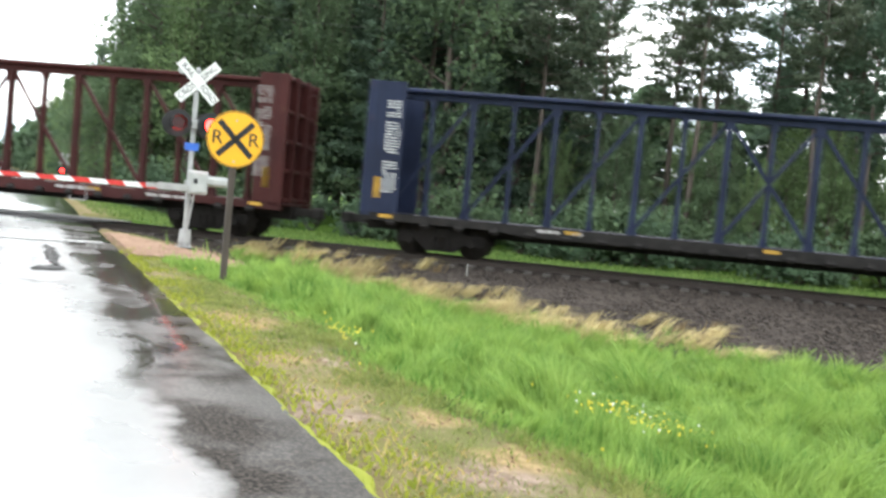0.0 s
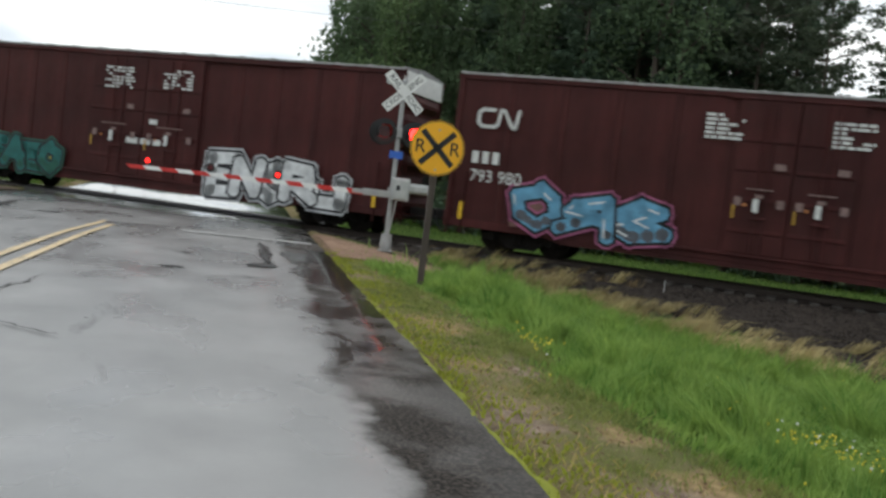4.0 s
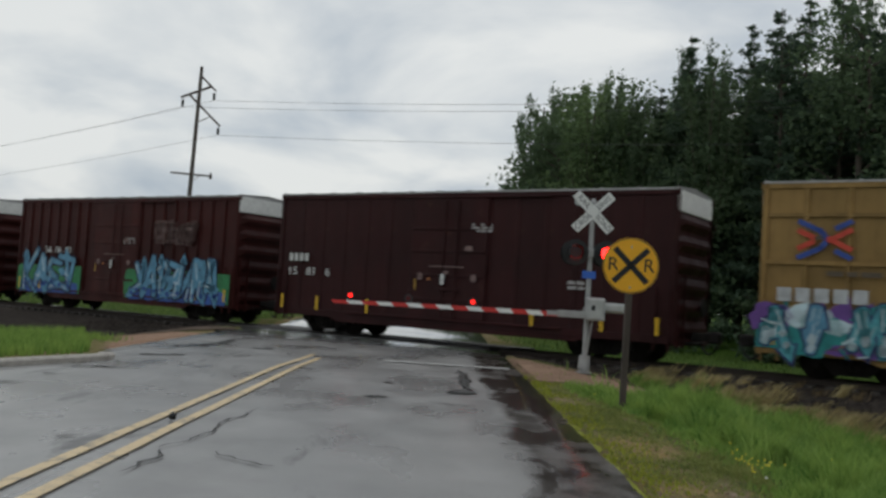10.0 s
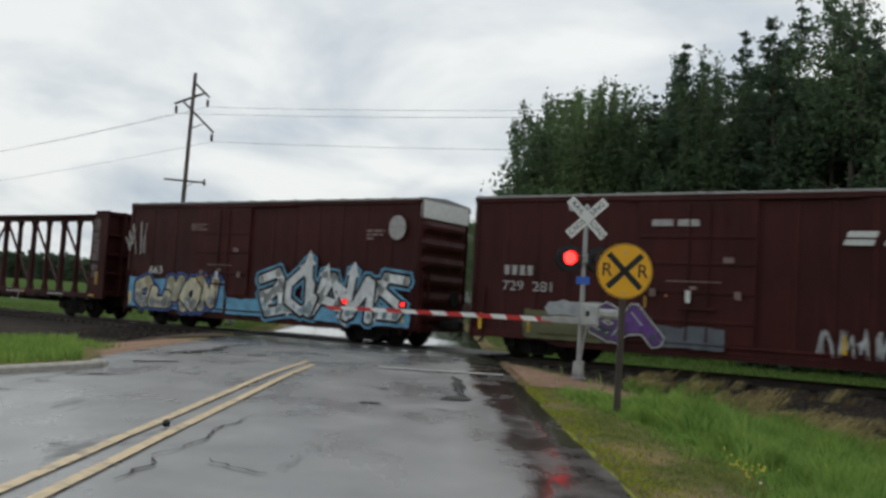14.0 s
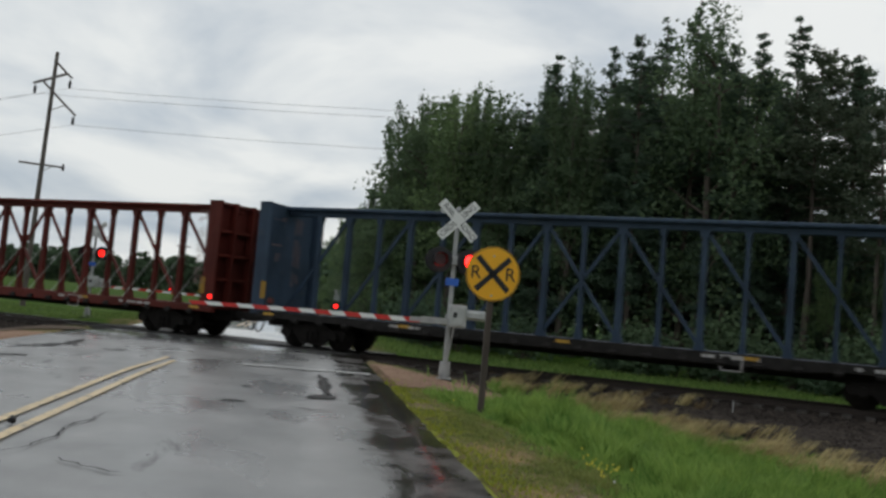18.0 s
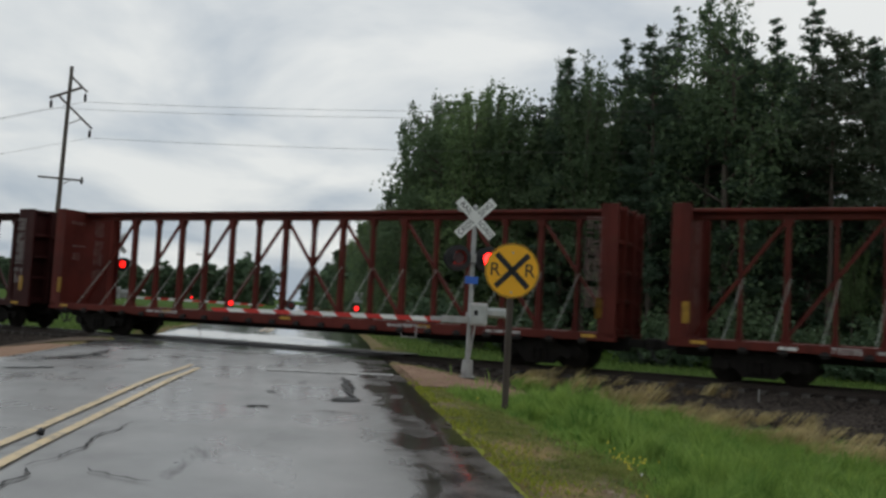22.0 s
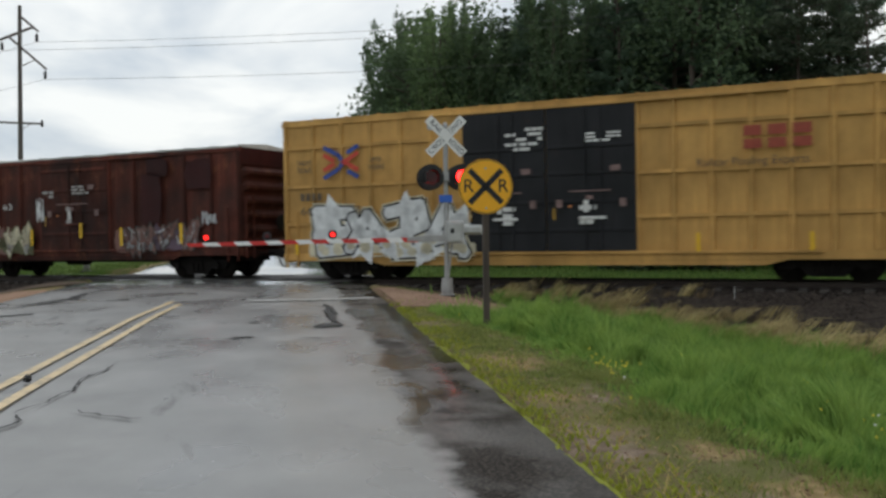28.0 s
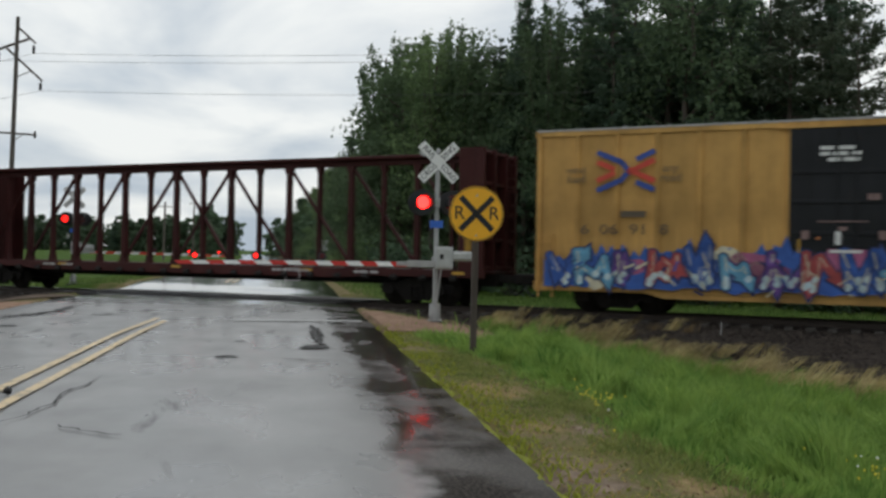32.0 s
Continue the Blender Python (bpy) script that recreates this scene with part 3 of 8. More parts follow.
    # damp dark blotches left of the shoulder
    for pts, w_ in ((((0.22, 14.95), (0.45, 14.8), (0.72, 14.6)), 0.6), (((0.45, 19.2), (0.5, 18.0), (0.5, 16.4), (0.55, 15.2)), 0.22), (((-0.1, 13.2), (0.7, 12.9)), 0.05)):
        crack(pts, w_, 0.06)
    lump = new("clod", mesh_of(rock_bm(random.Random(8), 0.055), "black", True))
    lump.matrix_basis = pose(-2.84, 9.96, 0.05)
    tagged(lump, "small dark clod lying on the centre line", "clod")

    # ballast bank under the track
    cut = [(-9.0, -1.20), (-7.8, -1.02), (-6.6, -0.86), (-5.0, -0.72), (-3.5, -0.52), (-2.3, -0.33), (-1.45, -0.25), (-0.9, -0.19), (0, -0.19), (0.9, -0.19), (1.45, -0.25), (2.3, -0.33), (3.5, -0.66), (4.8, -1.14)]
    ss = spread(-420, 260, -34, 22, 0.6, 1.25)
    verts, faces = [], []
    for s in ss:
        for o, z in cut:
            v = at_track(s, o + 0.12 * noise.noise((s * 0.8, o, 0)), z + 0.03 * noise.noise((s * 1.2, o * 1.5, 6)))
            e = max(0.0, v.x - ROAD_RIGHT, ROAD_LEFT - v.x)
            if e < 0.5:
                v.z = min(v.z, -0.34)
            verts.append(tuple(v))
    w = len(cut)
    for j in range(len(ss) - 1):
        faces += [(j * w + i, j * w + i + 1, (j + 1) * w + i + 1, (j + 1) * w + i) for i in range(w - 1)]
    tagged(new("ballast", sheet_mesh(verts, faces, "ballast")), "dark crushed-stone bank that carries the track", "ballast", kind="structure")

    # rails
    prof = [(-0.07, -0.17), (0.07, -0.17), (0.07, -0.155), (0.012, -0.135), (0.012, -0.04), (0.036, -0.03), (0.036, 0.0), (-0.036, 0.0), (-0.036, -0.03), (-0.012, -0.04), (-0.012, -0.135), (-0.07, -0.155)]
    rails = []
    for name, off in (("rail_near", -0.755), ("rail_far", 0.755)):
        vs, fs, k = [], [], len(prof)
        for j, s in enumerate((-420, -70, 40, 260)):
            vs += [tuple(at_track(s, off + o, z)) for o, z in prof]
            if j:
                fs += [((j - 1) * k + i, (j - 1) * k + (i + 1) % k, j * k + (i + 1) % k, j * k + i) for i in range(k)]
        fs += [tuple(range(k)), tuple(range(4 * k - 1, 3 * k - 1, -1))]
        me = sheet_mesh(vs, fs, "rail", False)
        me.materials.append(MAT["rail_top"])
        for j in range(3):
            me.polygons[6 + j * k].material_index = 1
        rails.append(tagged(new(name, me), "steel rail with a bright worn head", "rail", kind="structure"))

    # timber crossing between and beside the rails
    ang = math.degrees(math.atan2(ALONG.y, ALONG.x))
    holder = empty("level_crossing", Matrix.Translation(at_track(-21.0, 0, -0.014)) @ pose(0, 0, 0, 0, -math.degrees(math.atan(GRADE)), ang))
    tagged(holder, "dark worn timber deck of the level crossing", "level crossing", kind="structure")
    for off, half in ((-1.25, 0.42), (0.0, 0.62), (1.25, 0.42)):
        for i in range(5):
            part("plank", box(B(), -6.1 + i * 2.45, -6.1 + i * 2.45 + 2.42, off - half, off + half, -0.12, 0.024, 0.01), "panel", holder)
    # gravel round the crossing signal, and on the other side of the road
    for pts, label in ((((1.75, 17.9), (2.7, 18.7), (3.7, 18.0), (4.4, 17.5), (5.1, 18.6), (5.0, 20.6), (3.9, 21.9), (2.7, 23.7), (1.75, 25.0)), "reddish gravel patch round the crossing signal"),
                       (((-6.75, 13.0), (-6.75, 26), (-8.2, 27), (-9.5, 23), (-7.7, 18.5), (-7.7, 15), (-7.4, 13)), "pale wet gravel edge of the road")):
        bm = B()
        for cx in np.arange(-11, 8, 0.25):
            for cy in np.arange(12, 29, 0.25):
                inside = False
                jx, jy = cx + 0.35 * noise.noise((cx * 1.3, cy * 1.3, 5)), cy + 0.35 * noise.noise((cx * 1.3, cy * 1.3, 9))
                for i in range(len(pts)):
                    (xa, ya), (xb, yb) = pts[i], pts[i - 1]
                    if (ya > jy) != (yb > jy) and jx < (xb - xa) * (jy - ya) / (yb - ya) + xa:
                        inside = not inside
                if inside:
                    q = [bm.verts.new((cx + a, cy + b, ground_z(cx + a, cy + b) + 0.03)) for a, b in ((0, 0), (0.25, 0), (0.25, 0.25), (0, 0.25))]
                    bm.faces.new(q)
        bmesh.ops.remove_doubles(bm, verts=bm.verts, dist=0.01)
        ob = new("gravel_patch", mesh_of(bm, "dirt", True))
        tagged(ob, label, "gravel", kind="structure")
    # bare brown strip between the grass and the ballast across the road
    vs, fs = [], []
    rows_, cols = np.arange(-78, -22, 0.6), 14
    for j, s in enumerate(rows_):
        for i in range(cols):
            o = -12.4 + 0.7 * noise.noise((s * 0.35, 2.0, 1)) + (8.0 - 0.0) * i / (cols - 1)
            v = at_track(s, o)
            v.x = min(v.x, ROAD_LEFT - 0.05 + 0.15 * noise.noise((1, v.y * 0.8, 2)))
            vs.append((v.x, v.y, ground_z(v.x, v.y) + 0.03))
            if i and j:
                fs.append(((j - 1) * cols + i - 1, (j - 1) * cols + i, j * cols + i, j * cols + i - 1))
    tagged(new("gravel_strip", sheet_mesh(vs, fs, "dirt_dark")), "bare brown gravel strip beside the track", "gravel", kind="structure")
    # raised grassy corner behind a concrete kerb
    pts = ((-8.3, 11.0), (-6.98, 14.2), (-6.08, 16.5), (-6.5, 17.7), (-7.0, 19.2), (-8.75, 22.3), (-11.2, 22.9), (-15, 21), (-13, 11))
    bm = B()
    for cx in np.arange(-15, -5.6, 0.2):
        for cy in np.arange(11, 23.2, 0.2):
            inside = False
            for i in range(len(pts)):
                (xa, ya), (xb, yb) = pts[i], pts[i - 1]
                if (ya > cy) != (yb > cy) and cx < (xb - xa) * (cy - ya) / (yb - ya) + xa:
                    inside = not inside
            if inside:
                bm.faces.new([bm.verts.new((cx + a, cy + b, corner_z(cx + a, cy + b))) for a, b in ((-0.1, -0.1), (0.1, -0.1), (0.1, 0.1), (-0.1, 0.1))])
    bmesh.ops.remove_doubles(bm, verts=bm.verts, dist=0.01)
    tagged(new("grass_corner", mesh_of(bm, "grass_ground", True)), "raised grassy corner beside the road", "grass", kind="structure")
    kerb = empty("kerb", pose(0, 0, 0))
    tagged(kerb, "pale worn concrete kerb round the grassy corner", "kerb", kind="structure")
    line = ((-8.75, 10.2), (-7.9, 12.0), (-6.93, 14.05), (-6.02, 16.4), (-6.12, 16.9))
    for k, ((xa, ya), (xb, yb)) in enumerate(zip(line, line[1:])):
        d = Vector((xb - xa, yb - ya, 0)).normalized() * 0.012
        m = Matrix.Translation(((xa + xb) / 2, (ya + yb) / 2, 0)) @ Matrix.Rotation(math.atan2(yb - ya, xb - xa), 4, "Z")
        h2 = math.hypot(xb - xa, yb - ya) / 2 - 0.01
        part("kerb_stone", fixed(box(B(), -h2, h2, -0.14, 0.14, -0.15, 0.105, 0.03, m)), "concrete", kerb)
    return ang


def corner_z(x, y):
    """The height of the grassy corner across the road."""
    return 0.085 + 0.015 * noise.noise((x * 1.5, y * 1.5, 3)) - 0.055 * max(0.0, -7.2 - x)


TRACK_ANGLE = rails_and_ground()


# ---- signs and signals ----
def disc(bm, r, y0, y1, seg=48, cx=0, cz=0):
    return prism(bm, [(cx + r * math.cos(2 * math.pi * i / seg), cz + r * math.sin(2 * math.pi * i / seg)) for i in range(seg)], y0, y1)


def advance_sign():
    x, y = 3.03, 14.85
    sign = empty("railroad_warning_sign", pose(x, y, ground_z(x, y) - 0.02, 0, 0, -2))
    tagged(sign, "round yellow railroad advance warning sign on a weathered wooden post", "road sign")
    bm = box(B(), -0.05, 0.05, -0.05, 0.05, -0.5, 2.02, 0.008)
    part("post", bm, "post_wood", sign, "weathered square wooden post")
    c = 2.36
    face = part("plate", fixed(disc(B(), 0.457, -0.062, -0.056, 64, 0, c)), "sign_yellow", sign, "round yellow plate")
    bm = B()
    for a in (45, -45):
        m = Matrix.Translation((0, -0.066, c)) @ Matrix.Rotation(radians(a), 4, "Y")
        box(bm, -0.385, 0.385, -0.001, 0.002, -0.047, 0.047, 0, m)
    part("cross", bm, "black", face, "black diagonal cross")
    rim = B()
    for i in range(64):
        a, b = 2 * math.pi * i / 64, 2 * math.pi * (i + 1) / 64
        q = [rim.verts.new((r * math.cos(t), -0.0645, c + r * math.sin(t))) for r, t in ((0.448, a), (0.448, b), (0.435, b), (0.435, a))]
        rim.faces.new(q)
    part("border", rim, "black", face, "thin black border")
    for dx in (-0.29, 0.29):
        me = text_mesh("R", 0.31, 0.003, "black")
        ob = part("letter", me, "black", face, "black letter R")
        ob.matrix_basis = pose(dx, -0.066, c, 90, 0, 0)
    for dz in (-0.36, 0.30):
        part("bolt", fixed(tube(B(), (0, -0.06, c + dz), (0, -0.075, c + dz), 0.018, None, 8)), "alu", sign)


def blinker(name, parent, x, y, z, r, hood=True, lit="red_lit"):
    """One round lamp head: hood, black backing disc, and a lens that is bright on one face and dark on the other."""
    head = part(name, fixed(disc(B(), r * 2.05, 0.0, 0.02, 32)), "black", parent, "black backing disc with a red lens")
    head.matrix_basis = pose(x, y, z)
    if hood:
        bm = B()
        seg = 24
        ring = []
        for i in range(seg + 1):
            a = radians(-40 + 260 * i / seg)
            ring.append([bm.verts.new((rr * math.cos(a), yy, rr * math.sin(a))) for rr, yy in ((r * 1.18, 0.0), (r * 1.18, -0.26), (r * 1.12, -0.26), (r * 1.12, 0.0))])
        for i in range(seg):
            for k in range(4):
                bm.faces.new((ring[i][k], ring[i + 1][k], ring[i + 1][(k + 1) % 4], ring[i][(k + 1) % 4]))
        part("visor", fixed(bm), "black", head)
        part("housing", fixed(tube(B(), (0, 0.02, 0), (0, 0.16, 0), r * 0.95, r * 0.7, 20)), "black", head)
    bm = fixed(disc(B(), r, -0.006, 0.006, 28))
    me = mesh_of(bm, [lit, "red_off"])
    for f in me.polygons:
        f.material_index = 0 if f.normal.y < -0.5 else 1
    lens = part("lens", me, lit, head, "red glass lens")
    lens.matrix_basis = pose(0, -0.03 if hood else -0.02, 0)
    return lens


LENSES = {"first": [], "second": []}


def crossing_signal(x, y, arm_length, label, arm_z=1.30, rz=0.0):
    """A mast with crossbuck, flashing lamps, gate mechanism and a lowered striped arm. The front looks along local -y."""
    base = ground_z(x, y)
    sig = empty("crossing_signal", pose(x, y, base, 0, 0, rz))
    tagged(sig, label, "crossing signal", "crossing signals")
    h = -base
    part("foundation", fixed(box(B(), -0.24, 0.24, -0.24, 0.24, -0.3, 0.05, 0.03)), "dark", sig)
    part("mast_base", fixed(tube(tube(tube(B(), (0, 0, 0.05), (0, 0, 0.08), 0.19, None, 16), (0, 0, 0.08), (0, 0, 0.16), 0.11, 0.10, 16), (0, 0, 0.16), (0, 0, 0.46), 0.15, 0.13, 16)), "alu", sig)
    part("mast", fixed(tube(B(), (0, 0, 0.3), (0, 0, h + 4.05), 0.062, 0.058, 16)), "alu", sig)
    part("mast_cap", fixed(tube(B(), (0, 0, h + 4.05), (0, 0, h + 4.12), 0.075, 0.03, 12)), "alu", sig)
    for i in range(4):
        a = math.pi / 4 + i * math.pi / 2
        part("anchor_bolt", fixed(tube(B(), (0.15 * math.cos(a), 0.15 * math.sin(a), 0.1), (0.15 * math.cos(a), 0.15 * math.sin(a), 0.17), 0.018, None, 6)), "alu", sig)
    # crossbuck
    cz = h + 3.78
    for i, a in enumerate((45, -45)):
        y0 = -0.075 - 0.018 * i
        m = Matrix.Translation((0, y0, cz)) @ Matrix.Rotation(radians(a), 4, "Y")
        bm = box(B(), -0.61, 0.61, -0.004, 0.004, -0.115, 0.115, 0.0, m)
        blade = part("crossbuck_blade", bm, "alu_dark", sig, "white crossbuck board with a grey back")
        part("sheeting", box(B(), -0.61, 0.61, -0.0075, -0.0045, -0.115, 0.115, 0.0, m), "sign_white", blade, "white reflective sheeting")
        words = ("RAIL", "ROAD") if i == 0 else ("CROS", "SING")
        for w, dx in zip(words, (-0.33, 0.33)):
            t = part("lettering", text_mesh(w, 0.185, 0.002, "black"), "black", blade)
            t.matrix_basis = Matrix.Translation((0, y0 - 0.009, cz)) @ Matrix.Rotation(radians(a), 4, "Y") @ pose(dx, 0, 0, 90, 0, 0)
    part("crossbuck_bracket", box(B(), -0.05, 0.05, -0.10, 0.06, cz - 0.12, cz + 0.12, 0.01), "alu", sig)
    # bell arm on top
    part("bell", fixed(tube(tube(B(), (0, 0, h + 4.02), (-0.36, 0, h + 4.02), 0.02, None, 8), (-0.36, -0.06, h + 4.02), (-0.36, 0.06, h + 4.02), 0.10, 0.07, 14)), "alu_dull", sig)
    # lamp bar
    lz = h + 2.80
    part("lamp_bar", fixed(tube(B(), (-0.30, 0.02, lz), (0.30, 0.02, lz), 0.025, None, 10)), "black", sig)
    part("lamp_bracket", box(B(), -0.09, 0.09, -0.09, 0.09, lz - 0.11, lz + 0.11, 0.015), "alu", sig)
    lit = "red_lit" if y < 30 else "red_small"
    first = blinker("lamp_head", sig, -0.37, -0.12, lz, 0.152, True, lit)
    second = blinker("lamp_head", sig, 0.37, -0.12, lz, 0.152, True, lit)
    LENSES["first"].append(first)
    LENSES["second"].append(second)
    for dx in (-0.37, 0.37):   # the pair that looks the other way
        b = part("rear_lamp_head", fixed(disc(B(), 0.31, 0.30, 0.32, 32)), "black", sig)
        b.matrix_basis = pose(dx, 0, lz)
        part("housing", fixed(tube(B(), (0, 0.16, 0), (0, 0.30, 0), 0.11, 0.15, 20)), "black", b)
    part("emergency_plate", box(B(), -0.18, 0.14, -0.085, -0.075, h + 2.19, h + 2.37, 0.0), "blue_plate", sig, "small blue notice plate")
    # gate mechanism
    gz = h + arm_z
    side = -1 if arm_length > 0 else 1
    part("gate_case", fixed(box(B(), -0.06, 0.36, -0.40, -0.10, gz - 0.10, gz + 0.44, 0.03)), "alu_dull", sig, "grey gate mechanism case")
    part("case_door", fixed(box(B(), 0.0, 0.30, -0.425, -0.402, gz - 0.04, gz + 0.38, 0.008)), "alu_dull", sig)
    part("case_label", box(B(), 0.03, 0.12, -0.431, -0.427, gz + 0.14, gz + 0.26), "black", sig)
    part("counterweight_arm", fixed(box(box(B(), 0.3, 0.88, -0.05, 0.0, gz + 0.1, gz + 0.34, 0.02), 0.36, 0.84, -0.14, 0.08, gz + 0.14, gz + 0.30, 0.02)), "alu_dull", sig, "grey counterweight")
    part("clamp", fixed(box(B(), -0.09, 0.09, -0.11, 0.11, gz - 0.02, gz + 0.2, 0.015)), "alu", sig)
    part("conduit", fixed(tube(B(), (0.0, -0.10, 0.3), (0.10, -0.24, gz - 0.06), 0.022, None, 8)), "alu", sig)
    # arm
    arm = part("gate_arm", fixed(box(box(B(), side * 0.05, side * 0.75, -0.31, -0.27, gz - 0.06, gz + 0.10, 0.01), side * 0.5, side * 1.0, -0.305, -0.275, gz - 0.04, gz + 0.07, 0.008)), "alu", sig, "gate arm banded in red and white")
    n_ = max(8, round(abs(arm_length) / 0.41))
    for i in range(n_):
        a, b = 0.75 + (abs(arm_length) - 0.75) * i / n_, 0.75 + (abs(arm_length) - 0.75) * (i + 1) / n_
        t0, t1 = 0.058 - 0.018 * i / n_, 0.058 - 0.018 * (i + 1) / n_
        sag0, sag1 = 0.05 * (i / n_) ** 2, 0.05 * ((i + 1) / n_) ** 2
        k = 0.05
        bm = prism(B(), [(side * (a - k), gz - t0 - sag0), (side * (b - k), gz - t1 - sag1), (side * (b + k), gz + t1 - sag1), (side * (a + k), gz + t0 - sag0)], -0.303, -0.277)
        part("band", fixed(bm), "white_band" if i % 2 else "red_band", arm)
    tip = abs(arm_length)
    for dist, kind in ((tip - 0.41, "steady"), (tip - 1.78, "first"), (tip - 3.3, "second")):
        cx, cz2 = side * dist, gz + 0.16 - 0.05 * (dist / tip) ** 2
        part("light_bracket", box(B(), cx - 0.03, cx + 0.03, -0.30, -0.26, cz2 - 0.11, cz2 - 0.04), "black", arm)
        if kind == "steady":
            h2 = part("gate_light", fixed(disc(B(), 0.075, 0.0, 0.05, 20)), "black", arm)
            h2.matrix_basis = pose(cx, -0.30, cz2)
            part("lens", fixed(disc(B(), 0.052, -0.02, -0.005, 20)), "red_small", h2, "lit red lens")
        else:
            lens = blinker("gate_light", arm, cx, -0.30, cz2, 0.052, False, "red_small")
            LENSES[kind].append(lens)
    return sig


advance_sign()
crossing_signal(3.47, 21.75, 6.05, "galvanised crossing signal with crossbuck, red flashing lamps and lowered gate arm")
crossing_signal(-9.8, 43.8, -6.9, "distant crossing signal with crossbuck and lowered gate beyond the track")


def sign_back():
    x, y = 2.75, 78
    z = ground_z(x, y)
    s = empty("road_sign", pose(x, y, z))
    tagged(s, "grey back of a far road sign on a thin post", "road sign")
    part("post", box(B(), -0.03, 0.03, -0.03, 0.03, 0, 2.6), "alu", s)
    part("plate", fixed(box(B(), -0.38, 0.38, -0.045, -0.035, 1.75, 2.65, 0.01)), "alu_dull", s)


sign_back()


def marker_stake():
    x, y = 10.8, 21.55
    z = -0.62
    s = empty("marker_stake", pose(x, y, z))
    tagged(s, "thin steel stake standing in the ballast", "stake")
    part("stake", fixed(tube(B(), (0, 0, -0.2), (0.0, 0, 0.62), 0.016, None, 8)), "alu", s)
    st = new("pale_stone", mesh_of(rock_bm(random.Random(3), 0.11), "roof_white"))
    st.matrix_basis = pose(10.4, 21.1, -0.72)
    tagged(st, "pale stone lying on the ballast slope", "stone")


marker_stake()


# ---- power line ----
def utility_pole(x, y, top, low_arm, turn, label):
    z = ground_z(x, y)
    pole = empty("utility_pole", pose(x, y, z, 0, 0, turn))
    tagged(pole, label, "utility pole", "utility poles")
    H = top - z
    L = low_arm - z
    part("pole", fixed(tube(B(), (-0.3, 0, -1), (0, 0, H), 0.19, 0.12, 12)), "pole_wood", pole)
    wires = []
    for x0, z0, x1, z1 in ((-1.34, H - 2.25, 0.80, H - 1.42), (0.0, H - 0.66, 1.17, H - 1.70), (-0.67, H - 2.12, 1.67, H - 4.21)):
        part("arm", fixed(bar(B(), (x0, 0, z0), (x1, 0, z1), 0.15, 0.13)), "pole_wood", pole)
    part("brace", bar(B(), (-0.05, 0.1, H - 3.98), (0.9, 0.1, H - 3.55), 0.05), "pole_wood", pole)
    part("lower_arm", fixed(bar(B(), (-1.62, -0.1, L + 0.09), (1.4, -0.1, L - 0.04), 0.14, 0.12)), "pole_wood", pole)
    part("lower_brace", bar(B(), (-0.12, -0.12, L - 0.5), (0.6, -0.12, L - 0.02), 0.04), "pole_wood", pole)
    part("line_insulator", fixed(tube(B(), (1.32, -0.1, L - 0.25), (1.32, -0.1, L + 0.2), 0.09, 0.07, 8)), "dark", pole)
    for x0, z0 in ((-1.2, H - 2.36), (1.07, H - 1.82), (1.56, H - 4.28)):
        bm = B()
        for k in range(5):
            tube(bm, (x0, 0, z0 - 0.10 - 0.09 * k), (x0, 0, z0 - 0.17 - 0.09 * k), 0.11, 0.08, 10)
        tube(bm, (x0, 0, z0), (x0, 0, z0 - 0.58), 0.03, None, 6)
        part("insulator_string", fixed(bm), "dark", pole)
        wires.append((x0, z0 - 0.58))
    return pole, wires


def wire(a, b, sag, r=0.012):
    a, b = Vector(a), Vector(b)
    bm = pipe(B(), [a.lerp(b, i / 24) - Vector((0, 0, sag * i / 6 * (1 - i / 24))) for i in range(25)], r, 5)
    ob = new("power_line", mesh_of(bm, "wire"))
    tagged(ob, "thin dark power line hung between poles", "power line", "power lines")


PX, PY = -18.2, 64.0
POLE_TURN = -6
_, ends = utility_pole(PX, PY, 1.55 + 0.2363 * PY, 1.55 + 0.1148 * PY, POLE_TURN, "tall weathered wooden power pole with slanted arms")
# next poles along the line, mostly out of view
FARS = ((60.0, 36.0, 1.75, 1.2), (-72.0, 99.0, -4.1, 0.7))
pm = pose(PX, PY, ground_z(PX, PY), 0, 0, POLE_TURN)
for fx, fy, rise, sag in FARS:
    _, ends2 = utility_pole(fx, fy, 1.55 + 0.2363 * PY + rise, 1.55 + 0.1148 * PY + rise, POLE_TURN, "wooden power pole farther down the line")
    fm = pose(fx, fy, ground_z(fx, fy), 0, 0, POLE_TURN)
    for (x0, z0), (x1, z1) in zip(ends, ends2):
        wire(pm @ Vector((x0, 0, z0)), fm @ Vector((x1, 0, z1)), sag)


def roadside_pole(x, y, top):
    """A thin far pole beside the road beyond the track."""
    ob = empty("roadside_pole", pose(x, y, ground_z(x, y)))
    tagged(ob, "thin weathered wooden pole beside the far road", "pole", "far roadside poles")
    part("shaft", fixed(tube(B(), (0, 0, -0.5), (0.05, 0, top), 0.16, 0.11, 10)), "pole_wood", ob)
    part("crossarm", fixed(box(B(), -0.9, 0.9, -0.06, 0.06, top - 0.7, top - 0.58, 0.01)), "pole_wood", ob)


roadside_pole(-16.0, 120.0, 7.4)
roadside_pole(-16.5, 160.0, 9.8)

# ---- the train ----
# s of a car's middle at time t: c + 15.26 t + 0.0056 t^2, counted along the track from the point nearest the eye
def train_shift(t):
    return 15.26 * t + 0.0056 * t * t


SHARED = {}


def shared(key, make, material, smooth=False):
    if key not in SHARED:
        SHARED[key] = mesh_of(make(), material, smooth)
    return SHARED[key]


